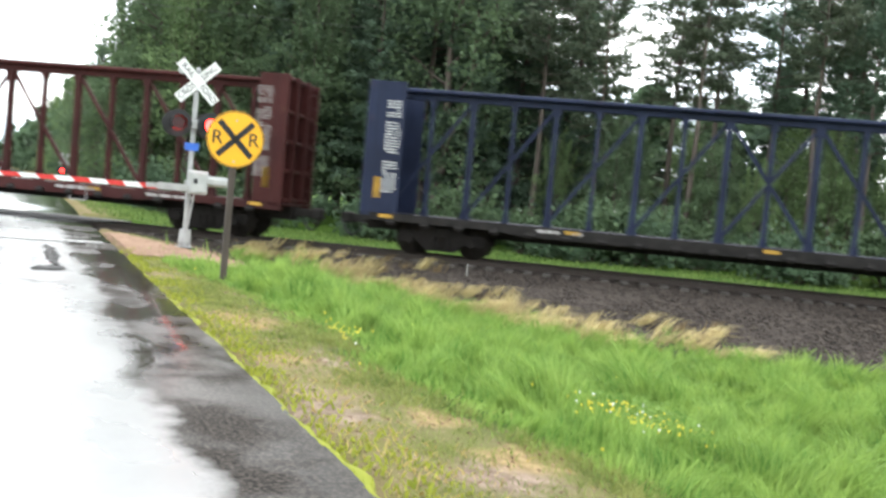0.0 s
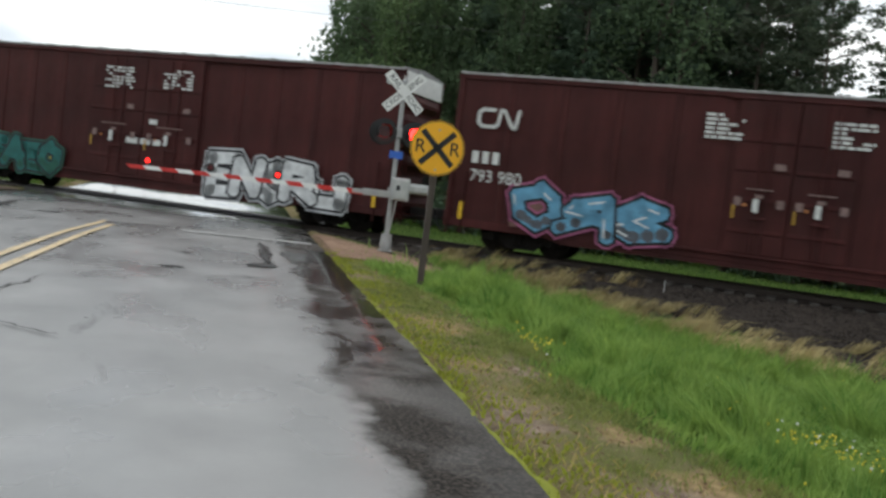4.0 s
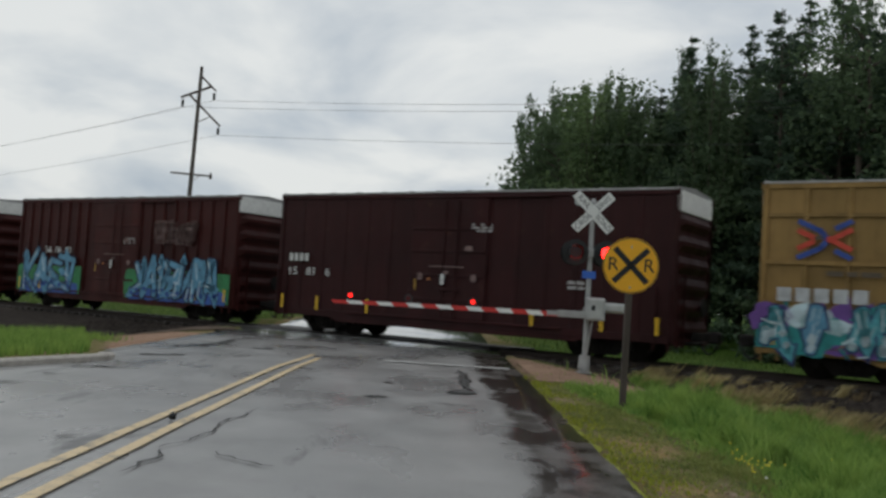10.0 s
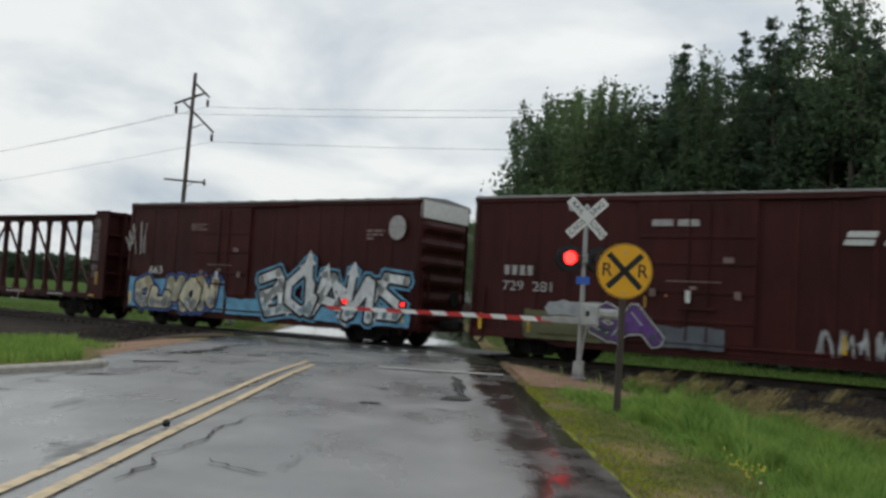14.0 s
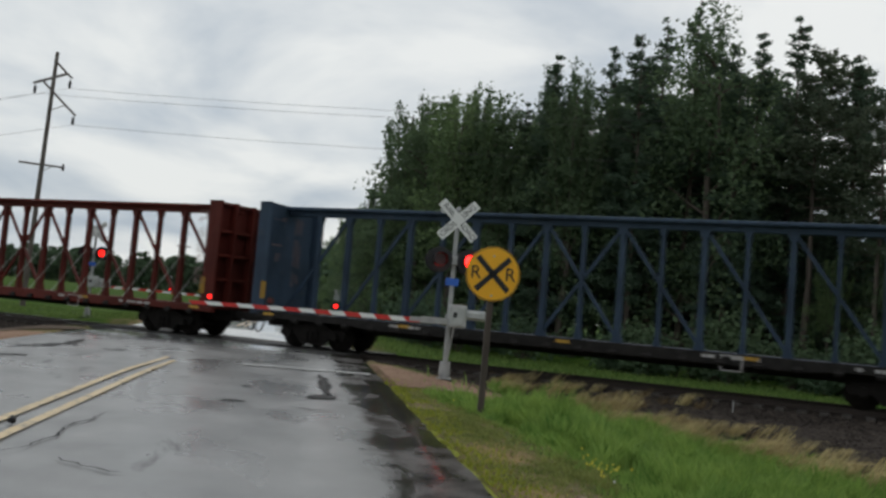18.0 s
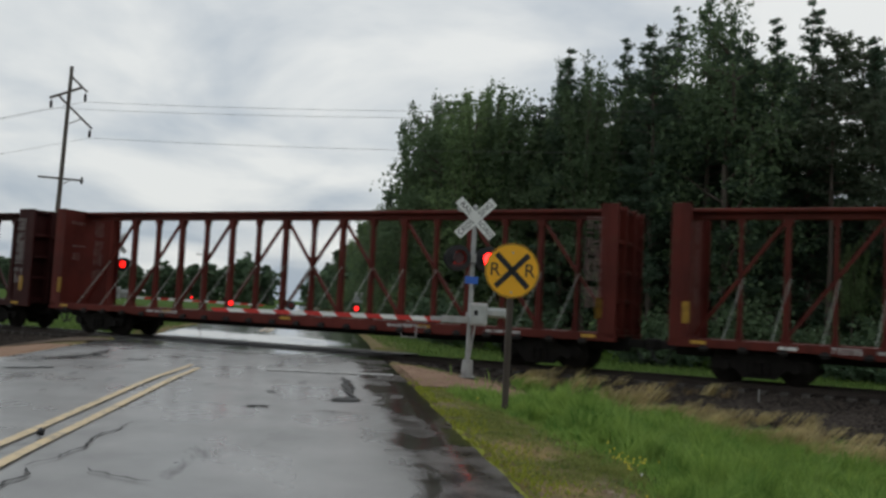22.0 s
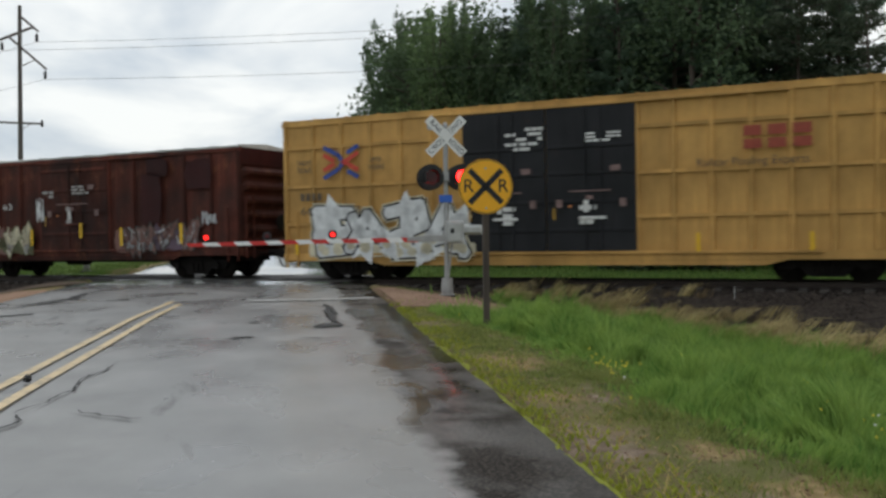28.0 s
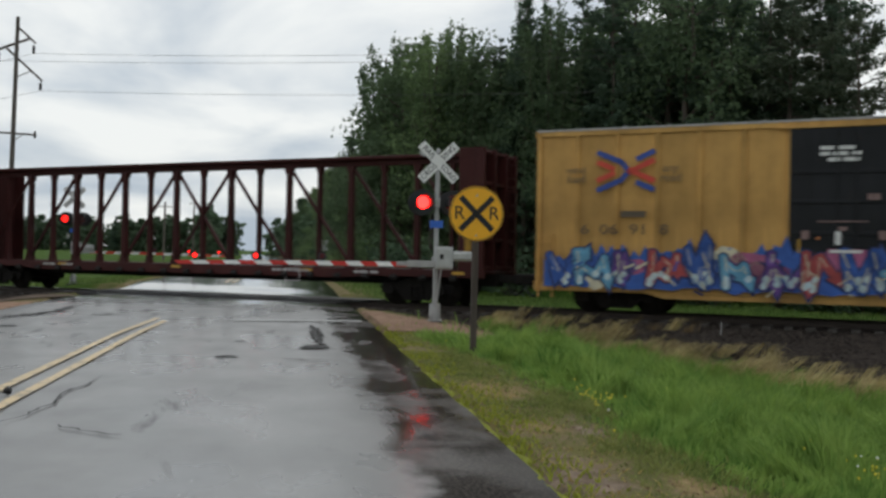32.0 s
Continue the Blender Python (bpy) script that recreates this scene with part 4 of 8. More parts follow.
def side_frame():
    bm = B()
    pts = [(-1.28, 0.56), (-1.2, 0.66), (-0.75, 0.66), (-0.42, 0.82), (0.42, 0.82), (0.75, 0.66), (1.2, 0.66), (1.28, 0.56), (1.2, 0.36), (0.66, 0.40), (0.42, 0.16), (-0.42, 0.16), (-0.66, 0.40), (-1.2, 0.36)]
    prism(bm, pts, -0.07, 0.07)
    for x in (-0.88, 0.88):
        tube(bm, (x, -0.2, 0.46), (x, 0.12, 0.46), 0.13, None, 12)
    for x in (-0.2, 0.0, 0.2):
        tube(bm, (x, -0.10, 0.26), (x, -0.10, 0.58), 0.075, None, 8)
    return fixed(bm)


def wheelset():
    bm = B()
    tube(bm, (0, -1.05, 0), (0, 1.05, 0), 0.085, None, 10)
    for y in (-0.72, 0.72):
        tube(bm, (0, y - 0.065, 0), (0, y + 0.065, 0), 0.455, None, 24)
        inner = y + (-0.085 if y > 0 else 0.085)
        tube(bm, (0, inner - 0.018, 0), (0, inner + 0.018, 0), 0.485, None, 24)
        tube(bm, (0, y - 0.10, 0), (0, y + 0.10, 0), 0.16, None, 12)
        for k in range(4):
            a = k * math.pi / 2
            o = -0.07 if y < 0 else 0.07
            tube(bm, (0.3 * math.cos(a), y + o, 0.3 * math.sin(a)), (0.3 * math.cos(a), y + o * 1.25, 0.3 * math.sin(a)), 0.04, None, 6)
    return fixed(bm)


WHEELS = []


def truck(car, x, shaded="under"):
    t = part("truck", shared("bolster", lambda: fixed(box(box(B(), -0.2, 0.2, -1.1, 1.1, 0.52, 0.86, 0.03), -0.55, 0.55, -0.2, 0.2, 0.5, 0.8, 0.02)), "under"), None, car)
    t.matrix_basis = pose(x, 0, 0)
    for y in (-1.0, 1.0):
        f = part("side_frame", shared("side_frame", side_frame, shaded), None, t)
        f.matrix_basis = pose(0, y, 0, 0, 0, 0 if y < 0 else 180)
    for dx in (-0.88, 0.88):
        w = part("wheelset", shared("wheelset", wheelset, "wheel", True), None, t)
        w.matrix_basis = pose(dx, 0, 0.47)
        WHEELS.append((w, car, dx, x))
    return t


def couplers(car, half):
    for sgn in (-1, 1):
        def make(sgn=sgn):
            bm = box(B(), 0, 0.62, -0.10, 0.10, -0.12, 0.12, 0.02)
            box(bm, 0.5, 0.86, -0.19, 0.15, -0.17, 0.17, 0.05)
            return fixed(bm)
        c = part("coupler", shared("coupler", make, "dark"), None, car)
        c.matrix_basis = pose(sgn * half, 0, 0.86, 0, 0, 0 if sgn > 0 else 180)
        def hose():
            ks = [i / 8 for i in range(9)]
            return pipe(B(), [(0.1 + 0.75 * k, 0.35 - 0.2 * k, -0.08 - 0.42 * abs(math.sin(math.pi * min(1, k * 1.1))) ** 0.8) for k in ks], 0.03)
        hs = part("air_hose", shared("hose", hose, "black"), None, car)
        hs.matrix_basis = pose(sgn * half, 0, 0.86, 0, 0, 0 if sgn > 0 else 180)


def ladder(car, x, y, z0, z1, width, material, along=True, yellow=False):
    """An end or side ladder of stiles and rungs; along: it lies along the car's side."""
    key = ("ladder", round(z0, 2), round(z1, 2), width)

    def make():
        bm = B()
        for dx in (-width / 2, width / 2):
            box(bm, dx - 0.02, dx + 0.02, -0.03, 0.03, z0, z1)
        k = max(2, round((z1 - z0) / 0.42))
        for i in range(k):
            z = z0 + (i + 0.5) * (z1 - z0) / k
            box(bm, -width / 2, width / 2, -0.05, -0.025, z - 0.014, z + 0.014)
        return bm
    ob = part("ladder", shared((key, material), make, material), None, car)
    ob.matrix_basis = pose(x, y, 0, 0, 0, (0 if y < 0 else 180) if along else (90 if x > 0 else -90))
    return ob


def bars(bm, x0, x1, z0, z1, y, rows, rng, fill=0.8, gap=0.45):
    """Lines of lettering too small to read, as plain bars on the side that lies at y."""
    dz = (z1 - z0) / rows
    for i in range(rows):
        z = z1 - (i + 1) * dz
        x = x0
        while x < x1 - 0.05:
            w = min(rng.uniform(0.5, 1.6) * dz * 2.2, x1 - x)
            if rng.random() < fill:
                q = [bm.verts.new((a, y, b)) for a, b in ((x, z + dz * gap * 0.4), (x + w * 0.82, z + dz * gap * 0.4), (x + w * 0.82, z + dz * (1 - gap * 0.4)), (x, z + dz * (1 - gap * 0.4)))]
                bm.faces.new(q)
            x += w
    return bm


def flat_poly(bm, pts, y):
    vs = [bm.verts.new((x, y, z)) for x, z in pts]
    try:
        f = bm.faces.new(vs)
        bmesh.ops.triangulate(bm, faces=[f])
    except ValueError:
        pass


def stroke(bm, pts, width, y):
    """A painted line of the given width through pts."""
    for (xa, za), (xb, zb) in zip(pts, pts[1:]):
        d = Vector((xb - xa, zb - za))
        if d.length < 1e-4:
            continue
        s = Vector((-d.y, d.x)).normalized() * width / 2
        e = d.normalized() * width * 0.3
        q = [bm.verts.new((a, y, b)) for a, b in ((xa - e.x + s.x, za - e.y + s.y), (xb + e.x + s.x, zb + e.y + s.y), (xb + e.x - s.x, zb + e.y - s.y), (xa - e.x - s.x, za - e.y - s.y))]
        bm.faces.new(q)


def band_path(bm, pts, width, y, round_ends=True):
    """A thick painted band through pts with round or pointed joints."""
    stroke(bm, pts, width, y)
    for x, z in pts:
        k = 10
        vs = [bm.verts.new((x + width * 0.5 * math.cos(2 * math.pi * q / k), y, z + width * 0.5 * math.sin(2 * math.pi * q / k))) for q in range(k)]
        bm.faces.new(vs)
    if not round_ends:
        (xa, za), (xb, zb) = pts[-2], pts[-1]
        d = Vector((xb - xa, zb - za)).normalized()
        s = Vector((-d.y, d.x)) * width * 0.95
        bm.faces.new([bm.verts.new((a, y, b)) for a, b in ((xb + s.x - d.x * width * 0.3, zb + s.y - d.y * width * 0.3), (xb + d.x * width * 1.5, zb + d.y * width * 1.5), (xb - s.x - d.x * width * 0.3, zb - s.y - d.y * width * 0.3))])


def squiggle(rng):
    """One swung stroke in a unit cell."""
    x, z = rng.uniform(0.0, 0.3), rng.choice((0.05, 0.5, 0.95))
    pts = [(x, z)]
    for _ in range(rng.randint(2, 4)):
        x, z = min(1.1, max(-0.1, x + rng.uniform(-0.15, 0.55))), min(1.05, max(0.0, rng.gauss(0.9 if z < 0.5 else 0.12, 0.2)))
        pts.append((x, z))
    return pts


def graffiti(car, x0, x1, z0, z1, y, fills, outline, accents, seed, style="bubble"):
    """A sprayed mural in thin layers: a cloud, swollen letter forms that overlap, their outlines, shading and highlights."""
    rng = random.Random(seed)
    H = z1 - z0
    n_ = max(3, round((x1 - x0) / (H * 0.72)))
    layers = {}
    jag = style == "jag"

    def layer(mat, lift):
        return layers.setdefault((lift, mat), B())
    # a ragged cloud of colour behind the forms
    k = max(6, round((x1 - x0) / 0.3))
    tops = [z0 + H * (0.58 + 0.3 * math.sin(math.pi * i / k) * rng.random() + 0.12 * rng.random()) for i in range(k + 1)]
    feet = [z0 + H * 0.1 * rng.random() for i in range(k + 1)]
    for i in range(k):
        xa, xb = x0 + (x1 - x0) * i / k, x0 + (x1 - x0) * (i + 1) / k
        mid = tops[i] + (H * rng.uniform(0.05, 0.3) if jag else H * 0.06)
        flat_poly(layer(accents[(i // 5) % min(2, len(accents))], 0), [(xa, feet[i]), (xb, feet[i + 1]), (xb, tops[i + 1]), ((xa + xb) / 2, mid), (xa, tops[i])], y)
    for i in range(n_ * 2):
        cx, cz, r = rng.uniform(x0 + 0.2, x1 - 0.2), z0 + H * rng.uniform(0.2, 0.7), H * rng.uniform(0.14, 0.3)
        pts = []
        for a in np.linspace(0, 2 * math.pi, 15)[:-1]:
            q = rng.uniform(0.75, 1.15) * (1.25 if jag and rng.random() < 0.25 else 1.0)
            pts.append((cx + r * q * 1.5 * math.cos(a), max(z0 - 0.04, cz + r * q * math.sin(a))))
        flat_poly(layer(accents[i % len(accents)], 1), pts, y - 0.002)
    thick = H * (0.16 if jag else 0.21)
    for i in range(n_):
        lx, w = x0 + (i + 0.12) * (x1 - x0) / n_, (x1 - x0) / n_ * rng.uniform(0.74, 0.9)
        base, tall, lean = z0 + H * rng.uniform(0.08, 0.16), H * rng.uniform(0.64, 0.8), rng.uniform(-0.15, 0.25)
        fill = fills[i % max(1, len(fills) - 1)]
        up = 4 * (i % 2)
        lift = y - 0.008 - 0.010 * (i % 2)
        for strokes in [squiggle(rng) for _ in range(2 if jag else 3)]:
            pts = []
            for a, b in strokes:
                a, b = a + rng.uniform(-0.06, 0.06), b + rng.uniform(-0.05, 0.05)
                pts.append((lx + a * w + lean * b * w, base + b * tall))
            if not jag:
                band_path(layer(fills[0], 1), pts, thick * 1.85, y - 0.002)
            band_path(layer(outline, 2 + up), pts, thick * (1.42 if jag else 1.5), lift, not jag)
            band_path(layer(fill, 3 + up), pts, thick, lift - 0.003, not jag)
            for (xa, za), (xb, zb) in zip(pts, pts[1:]):
                for q in (0.0, 0.3, 0.6, 0.9):
                    cx, cz = xa + (xb - xa) * q, za + (zb - za) * q
                    if cz < base + tall * 0.33:
                        band_path(layer(fills[-1], 4 + up), [(cx, cz), (cx + 0.02, cz + 0.03)], thick * rng.uniform(0.5, 0.85), lift - 0.006)
                ex = rng.uniform(-0.3, 0.3) * thick
                stroke(layer(accents[-1], 5 + up), [(xa + ex, za), ((xa + xb) / 2 + ex, (za + zb) / 2)], thick * rng.uniform(0.08, 0.18), lift - 0.008)
    for i in range(n_ * (4 if jag else 2)):
        cx, cz = rng.uniform(x0, x1), z0 + H * rng.uniform(0.0, 0.95)
        stroke(layer(rng.choice([outline, accents[0], accents[-1]]), 11), [(cx, cz), (cx + rng.uniform(-0.3, 0.3), cz + rng.uniform(-0.25, 0.25))], H * rng.uniform(0.02, 0.05), y - 0.030)
    mural = None
    for (lift, mat), bm in sorted(layers.items()):
        if mural is None:
            mural = part("graffiti", bm, mat, car, "sprayed graffiti in " + fills[0].replace("_", " ") + " and " + outline.replace("_", " "))
        else:
            part("spray_layer", bm, mat, mural)


FORMS = (
    (((0.9, 0.95), (0.1, 0.9), (0.1, 0.05), (0.95, 0.05)), ((0.1, 0.5), (0.8, 0.52))),
    (((0.1, 0.0), (0.12, 1.0), (0.8, 0.05), (0.85, 1.0)),),
    (((0.5, 0.5), (0.15, 0.75), (0.5, 1.0), (0.85, 0.75), (0.5, 0.5), (0.1, 0.22), (0.5, 0.0), (0.9, 0.22), (0.5, 0.5)),),
    (((0.1, 0.0), (0.1, 1.0), (0.8, 0.85), (0.75, 0.55), (0.2, 0.48)), ((0.35, 0.48), (0.95, 0.0))),
    (((0.1, 0.7), (0.1, 0.05), (0.9, 0.1), (0.9, 0.45)),),
    (((0.0, 0.0), (0.45, 1.0), (0.95, 0.0)), ((0.2, 0.38), (0.75, 0.38))),
    (((0.95, 0.9), (0.3, 1.0), (0.1, 0.72), (0.8, 0.42), (0.7, 0.05), (0.0, 0.08))),
    (((0.1, 0.0), (0.15, 1.0)), ((0.85, 1.0), (0.2, 0.45), (0.95, 0.0))),
    (((0.0, 0.0), (0.15, 1.0), (0.5, 0.35), (0.8, 1.0), (1.0, 0.0)),),
    (((0.5, 1.0), (0.12, 0.7), (0.15, 0.25), (0.5, 0.0), (0.88, 0.3), (0.85, 0.75), (0.5, 1.0)),),
)


def sprayed_forms(car, x0, x1, z0, z1, y, forms, fill, outline, halo, seed, wide=0.24, rim=0.07, lean=0.1, low=None, gleam=None, spikes=False):
    """Bold sprayed forms side by side: a halo, a dark rim, a filled body, a second colour along the foot and a few gleams."""
    rng = random.Random(seed)
    H, w = z1 - z0, (x1 - x0) / len(forms)
    layers = {}

    def layer(mat, lift):
        return layers.setdefault((lift, mat), B())
    for i, form in enumerate(forms):
        strokes = FORMS[form] if isinstance(FORMS[form][0][0], tuple) else (FORMS[form],)
        if spikes:
            strokes = tuple(strokes) + (squiggle(rng)[:3],)
        flip = rng.random() < 0.5
        hop, tall = rng.uniform(0.0, 0.10) * H, H * rng.uniform(0.84, 0.98)
        up = 0.007 * (i % 2)
        for line in strokes:
            pts = []
            for a, b in line:
                b2 = b + (rng.uniform(0.0, 0.25) if spikes and b > 0.8 else 0) + rng.uniform(-0.09, 0.09)
                a = (1 - a if flip else a) * 1.18 - 0.1 + rng.uniform(-0.12, 0.12)
                pts.append((x0 + (i + 0.02 + 0.94 * a) * w + lean * b * H * 0.5 + rng.uniform(-0.02, 0.02), z0 + hop * 0.5 + H * wide * 0.4 + b2 * (tall - H * wide * 0.8)))
            if halo:
                band_path(layer(halo, 0), pts, H * (wide + rim * 3.6), y)
            band_path(layer(outline, 1 + i % 2 * 4), pts, H * (wide + rim * 2), y - 0.003 - up)
            band_path(layer(fill, 2 + i % 2 * 4), pts, H * wide, y - 0.005 - up, not spikes)
            for (xa, za), (xb, zb) in zip(pts, pts[1:]):
                for q in (0.1, 0.5, 0.9):
                    cx, cz = xa + (xb - xa) * q, za + (zb - za) * q
                    if low and cz < z0 + H * 0.34:
                        band_path(layer(low, 3 + i % 2 * 4), [(cx - 0.03, cz), (cx + 0.03, cz - 0.02)], H * wide * rng.uniform(0.55, 0.9), y - 0.0065 - up)
                if gleam and rng.random() < 0.7:
                    stroke(layer(gleam, 4 + i % 2 * 4), [(xa - H * wide * 0.25, za), (xa + (xb - xa) * 0.5 - H * wide * 0.25, za + (zb - za) * 0.5)], H * 0.035, y - 0.008 - up)
    mural = None
    for (lift, mat), bm in sorted(layers.items()):
        if mural is None:
            mural = part("graffiti", bm, mat, car, "sprayed graffiti in " + fill.replace("_", " ") + " rimmed with " + outline.replace("_", " "))
        else:
            part("spray_layer", bm, mat, mural)
    return mural


def spray_dots(mural, spots, r, mat, y):
    for x, z in spots:
        bm = B()
        bm.faces.new([bm.verts.new((x + r * math.cos(a), y, z + r * math.sin(a))) for a in np.linspace(0, 2 * math.pi, 11)[:-1]])
        part("spray_dot", bm, mat, mural)


def sprayed_block(car, x0, x1, z0, z1, y, mat, seed, label):
    """A rolled patch of paint with ragged ends and an uneven top."""
    rng = random.Random(seed)
    k = max(5, round((x1 - x0) / 0.25))
    top = [(x1 + (x0 - x1) * i / k, z1 + rng.uniform(-0.06, 0.06)) for i in range(k + 1)]
    foot = [(x0 + (x1 - x0) * i / k, z0 + rng.uniform(0, 0.05)) for i in range(k + 1)]
    bm = B()
    flat_poly(bm, foot + [(x1 + rng.uniform(0, 0.15), (z0 + z1) / 2)] + top + [(x0 - rng.uniform(0, 0.15), (z0 + z1) / 2)], y)
    return part("graffiti", bm, mat, car, label)


def thin_tag(car, x0, x1, z0, z1, y, mat, seed, width=0.05):
    """A quick tag of thin sprayed strokes."""
    rng = random.Random(seed)
    bm = B()
    n_ = max(2, round((x1 - x0) / (z1 - z0) / 0.7))
    for i in range(n_):
        w = (x1 - x0) / n_
        for _ in range(2):
            stroke(bm, [(x0 + (i + 0.1 + 0.8 * a) * w, z0 + b * (z1 - z0)) for a, b in squiggle(rng)], width * rng.uniform(0.7, 1.2), y)
    return part("graffiti", bm, mat, car, "thin sprayed tag")


def wave_mural(car, x0, x1, z0, z1, y, seed):
    """Outlined letters, pale on the lower half, under a wavy pale line."""
    rng = random.Random(seed)
    H = z1 - z0
    base = sprayed_block(car, x0, x1, z0, z0 + H * 0.52, y, "chalk", seed, "faded white and violet graffiti along the sill")
    k = 26
    line = [(x0 + (x1 - x0) * i / k, z1 - H * 0.08 + H * 0.10 * abs(math.sin(i * 0.55 + seed)) - (H * 0.35 if i in (0, k) else 0)) for i in range(k + 1)]
    bm = B()
    flat_poly(bm, [(x1, z0 + H * 0.5), (x0, z0 + H * 0.5)] + line, y - 0.002)
    part("spray_layer", bm, "dust", base)
    bm = B()
    stroke(bm, line, 0.045, y - 0.006)
    part("spray_layer", bm, "chalk", base)
    n_ = max(3, round((x1 - x0) / 1.0))
    for mat, wd, lift in (("dusk", 0.17, 0.008), ("silver", 0.07, 0.011)):
        r2 = random.Random(seed + 1)
        bm = B()
        for i in range(n_):
            w = (x1 - x0) / n_
            for _ in range(2):
                band_path(bm, [(x0 + (i + 0.12 + 0.72 * a) * w, z0 + 0.08 + b * H * 0.66) for a, b in squiggle(r2)], wd, y - lift)
        part("spray_layer", bm, mat, base)


def boxcar(name, c0, c1, height, body_mat, label, door=(0.0, 3.2), door_mat=None, ribs=9, rib_style="post", leaves=1, roof_end=True, end_ribs=6, low=0.72, roof_mat="roof", waffle=False):
    """c0 and c1: the rear and the front end of the body along the track at time 0."""
    L = c1 - c0
    half, W = L / 2, 1.55
    z0, z1 = low, height
    car = empty(name)
    car["middle"] = (c0 + c1) / 2
    tagged(car, label, "boxcar", "freight train")
    body = part("body", fixed(box(B(), -half + 0.1, half - 0.1, -W + 0.06, W - 0.06, z0, z1 - 0.12, 0.02)), body_mat, car)
    # roof: low gable with cross seams
    def roof():
        bm = B()
        prism(bm, [(-W - 0.0, z1 - 0.13), (W + 0.0, z1 - 0.13), (W, z1 - 0.06), (0, z1 + 0.05), (-W, z1 - 0.06)], -half + 0.04, half - 0.04)
        bmesh.ops.rotate(bm, verts=bm.verts, cent=(0, 0, 0), matrix=Matrix.Rotation(math.pi / 2, 3, "Z"))
        k = max(8, round(L / 1.2))
        for i in range(k + 1):
            x = -half + 0.1 + (L - 0.2) * i / k
            for sgn in (-1, 1):
                bar(bm, (x, sgn * W * 0.98, z1 - 0.045), (x, 0.0, z1 + 0.065), 0.07, 0.03)
        return fixed(bm)
    part("roof", roof(), roof_mat, car)
    door_x = door[0]
    dx0, dx1 = door_x - door[1] / 2, door_x + door[1] / 2
    for sgn in (-1, 1):
        y = sgn * W
        # side sill and top rail
        sill = part("side_sill", fixed(box(B(), -half, half, min(y, y - sgn * 0.12), max(y, y - sgn * 0.12), z0 - 0.10, z0 + 0.14, 0.01)), body_mat, car)
        drop = part("centre_sill", fixed(prism(B(), [(-half * 0.66, z0 - 0.1), (-half * 0.60, z0 - 0.24), (half * 0.60, z0 - 0.24), (half * 0.66, z0 - 0.1)], y - sgn * 0.1, y - sgn * 0.02)), body_mat, car)
        part("top_rail", fixed(box(B(), -half, half, min(y, y - sgn * 0.1), max(y, y - sgn * 0.1), z1 - 0.26, z1 - 0.10, 0.01)), body_mat, car)
        # posts or panel seams
        spans = [(-half + 0.12, dx0), (dx1, half - 0.12)]
        total = sum(b - a for a, b in spans)
        for a, b in spans:
            k = max(2, round(ribs * (b - a) / total))
            for i in range(k + 1):
                x = a + (b - a) * i / k
                deep, wide = (0.075, 0.09) if rib_style == "post" else (0.022, 0.13)
                key = ("post", deep, z0, z1, body_mat)
                if key not in SHARED:
                    bm = B()
                    vs = []
                    for zz in (z0 + 0.14, z1 - 0.26):
                        vs.append([bm.verts.new((xx, yy, zz)) for xx, yy in ((-wide, 0.05), (-wide * 0.55, -deep), (wide * 0.55, -deep), (wide, 0.05))])
                    for q in range(3):
                        bm.faces.new((vs[0][q], vs[0][q + 1], vs[1][q + 1], vs[1][q]))
                    bm.faces.new(vs[0][::-1])
                    bm.faces.new(vs[1])
                    SHARED[key] = mesh_of(fixed(bm), body_mat)
                ob = part("side_post", SHARED[key], None, car)
                ob.matrix_basis = pose(x, y - sgn * 0.05, 0, 0, 0, 0 if sgn < 0 else 180)
        # plates between the posts
        if sgn < 0:
            for a, b in spans:
                k = max(2, round(ribs * (b - a) / total))
                for i in range(k):
                    wd = (b - a) / k
                    key = ("panel", round(wd, 3), z0, z1, body_mat)
                    if key not in SHARED:
                        SHARED[key] = mesh_of(box(B(), 0.0, wd, -0.006, 0.0, z0 + 0.15, z1 - 0.27), body_mat)
                    part("side_panel", SHARED[key], None, car).matrix_basis = pose(a + wd * i, -W + 0.06, 0)
        # cross ribs that part the sides into panels
        if waffle:
            for a, b in spans:
                for z in (z0 + 1.1, z0 + 2.3, z0 + 3.55):
                    part("panel_rib", fixed(prism(B(), [(a, z - 0.05), (b, z - 0.05), (b, z + 0.05), (a, z + 0.05)], y - sgn * 0.08, y + sgn * 0.02)), body_mat, car)
        # doors: one or two leaves with stiffeners and lock rods
        dm = door_mat or body_mat
        for i in range(leaves):
            a, b = dx0 + (dx1 - dx0) * i / leaves + 0.015, dx0 + (dx1 - dx0) * (i + 1) / leaves - 0.015
            bm = box(B(), a, b, min(y, y + sgn * 0.05), max(y, y + sgn * 0.05), z0 + 0.16, z1 - 0.30, 0.012)
            d = part("door", fixed(bm), dm, car, "plug door with lock rods")
            for z in (z0 + 0.75, z0 + 1.55, z0 + 2.35, z0 + 3.1):
                if z < z1 - 0.5:
                    part("door_rib", fixed(box(B(), a + 0.06, b - 0.06, min(y + sgn * 0.045, y + sgn * 0.085), max(y + sgn * 0.045, y + sgn * 0.085), z - 0.05, z + 0.05, 0.01)), dm, d)
            for rx in (a + 0.45 * (b - a), a + 0.62 * (b - a)):
                part("lock_rod", fixed(tube(B(), (rx, y + sgn * 0.10, z0 + 0.2), (rx, y + sgn * 0.10, z1 - 0.4), 0.022, None, 8)), dm, d)
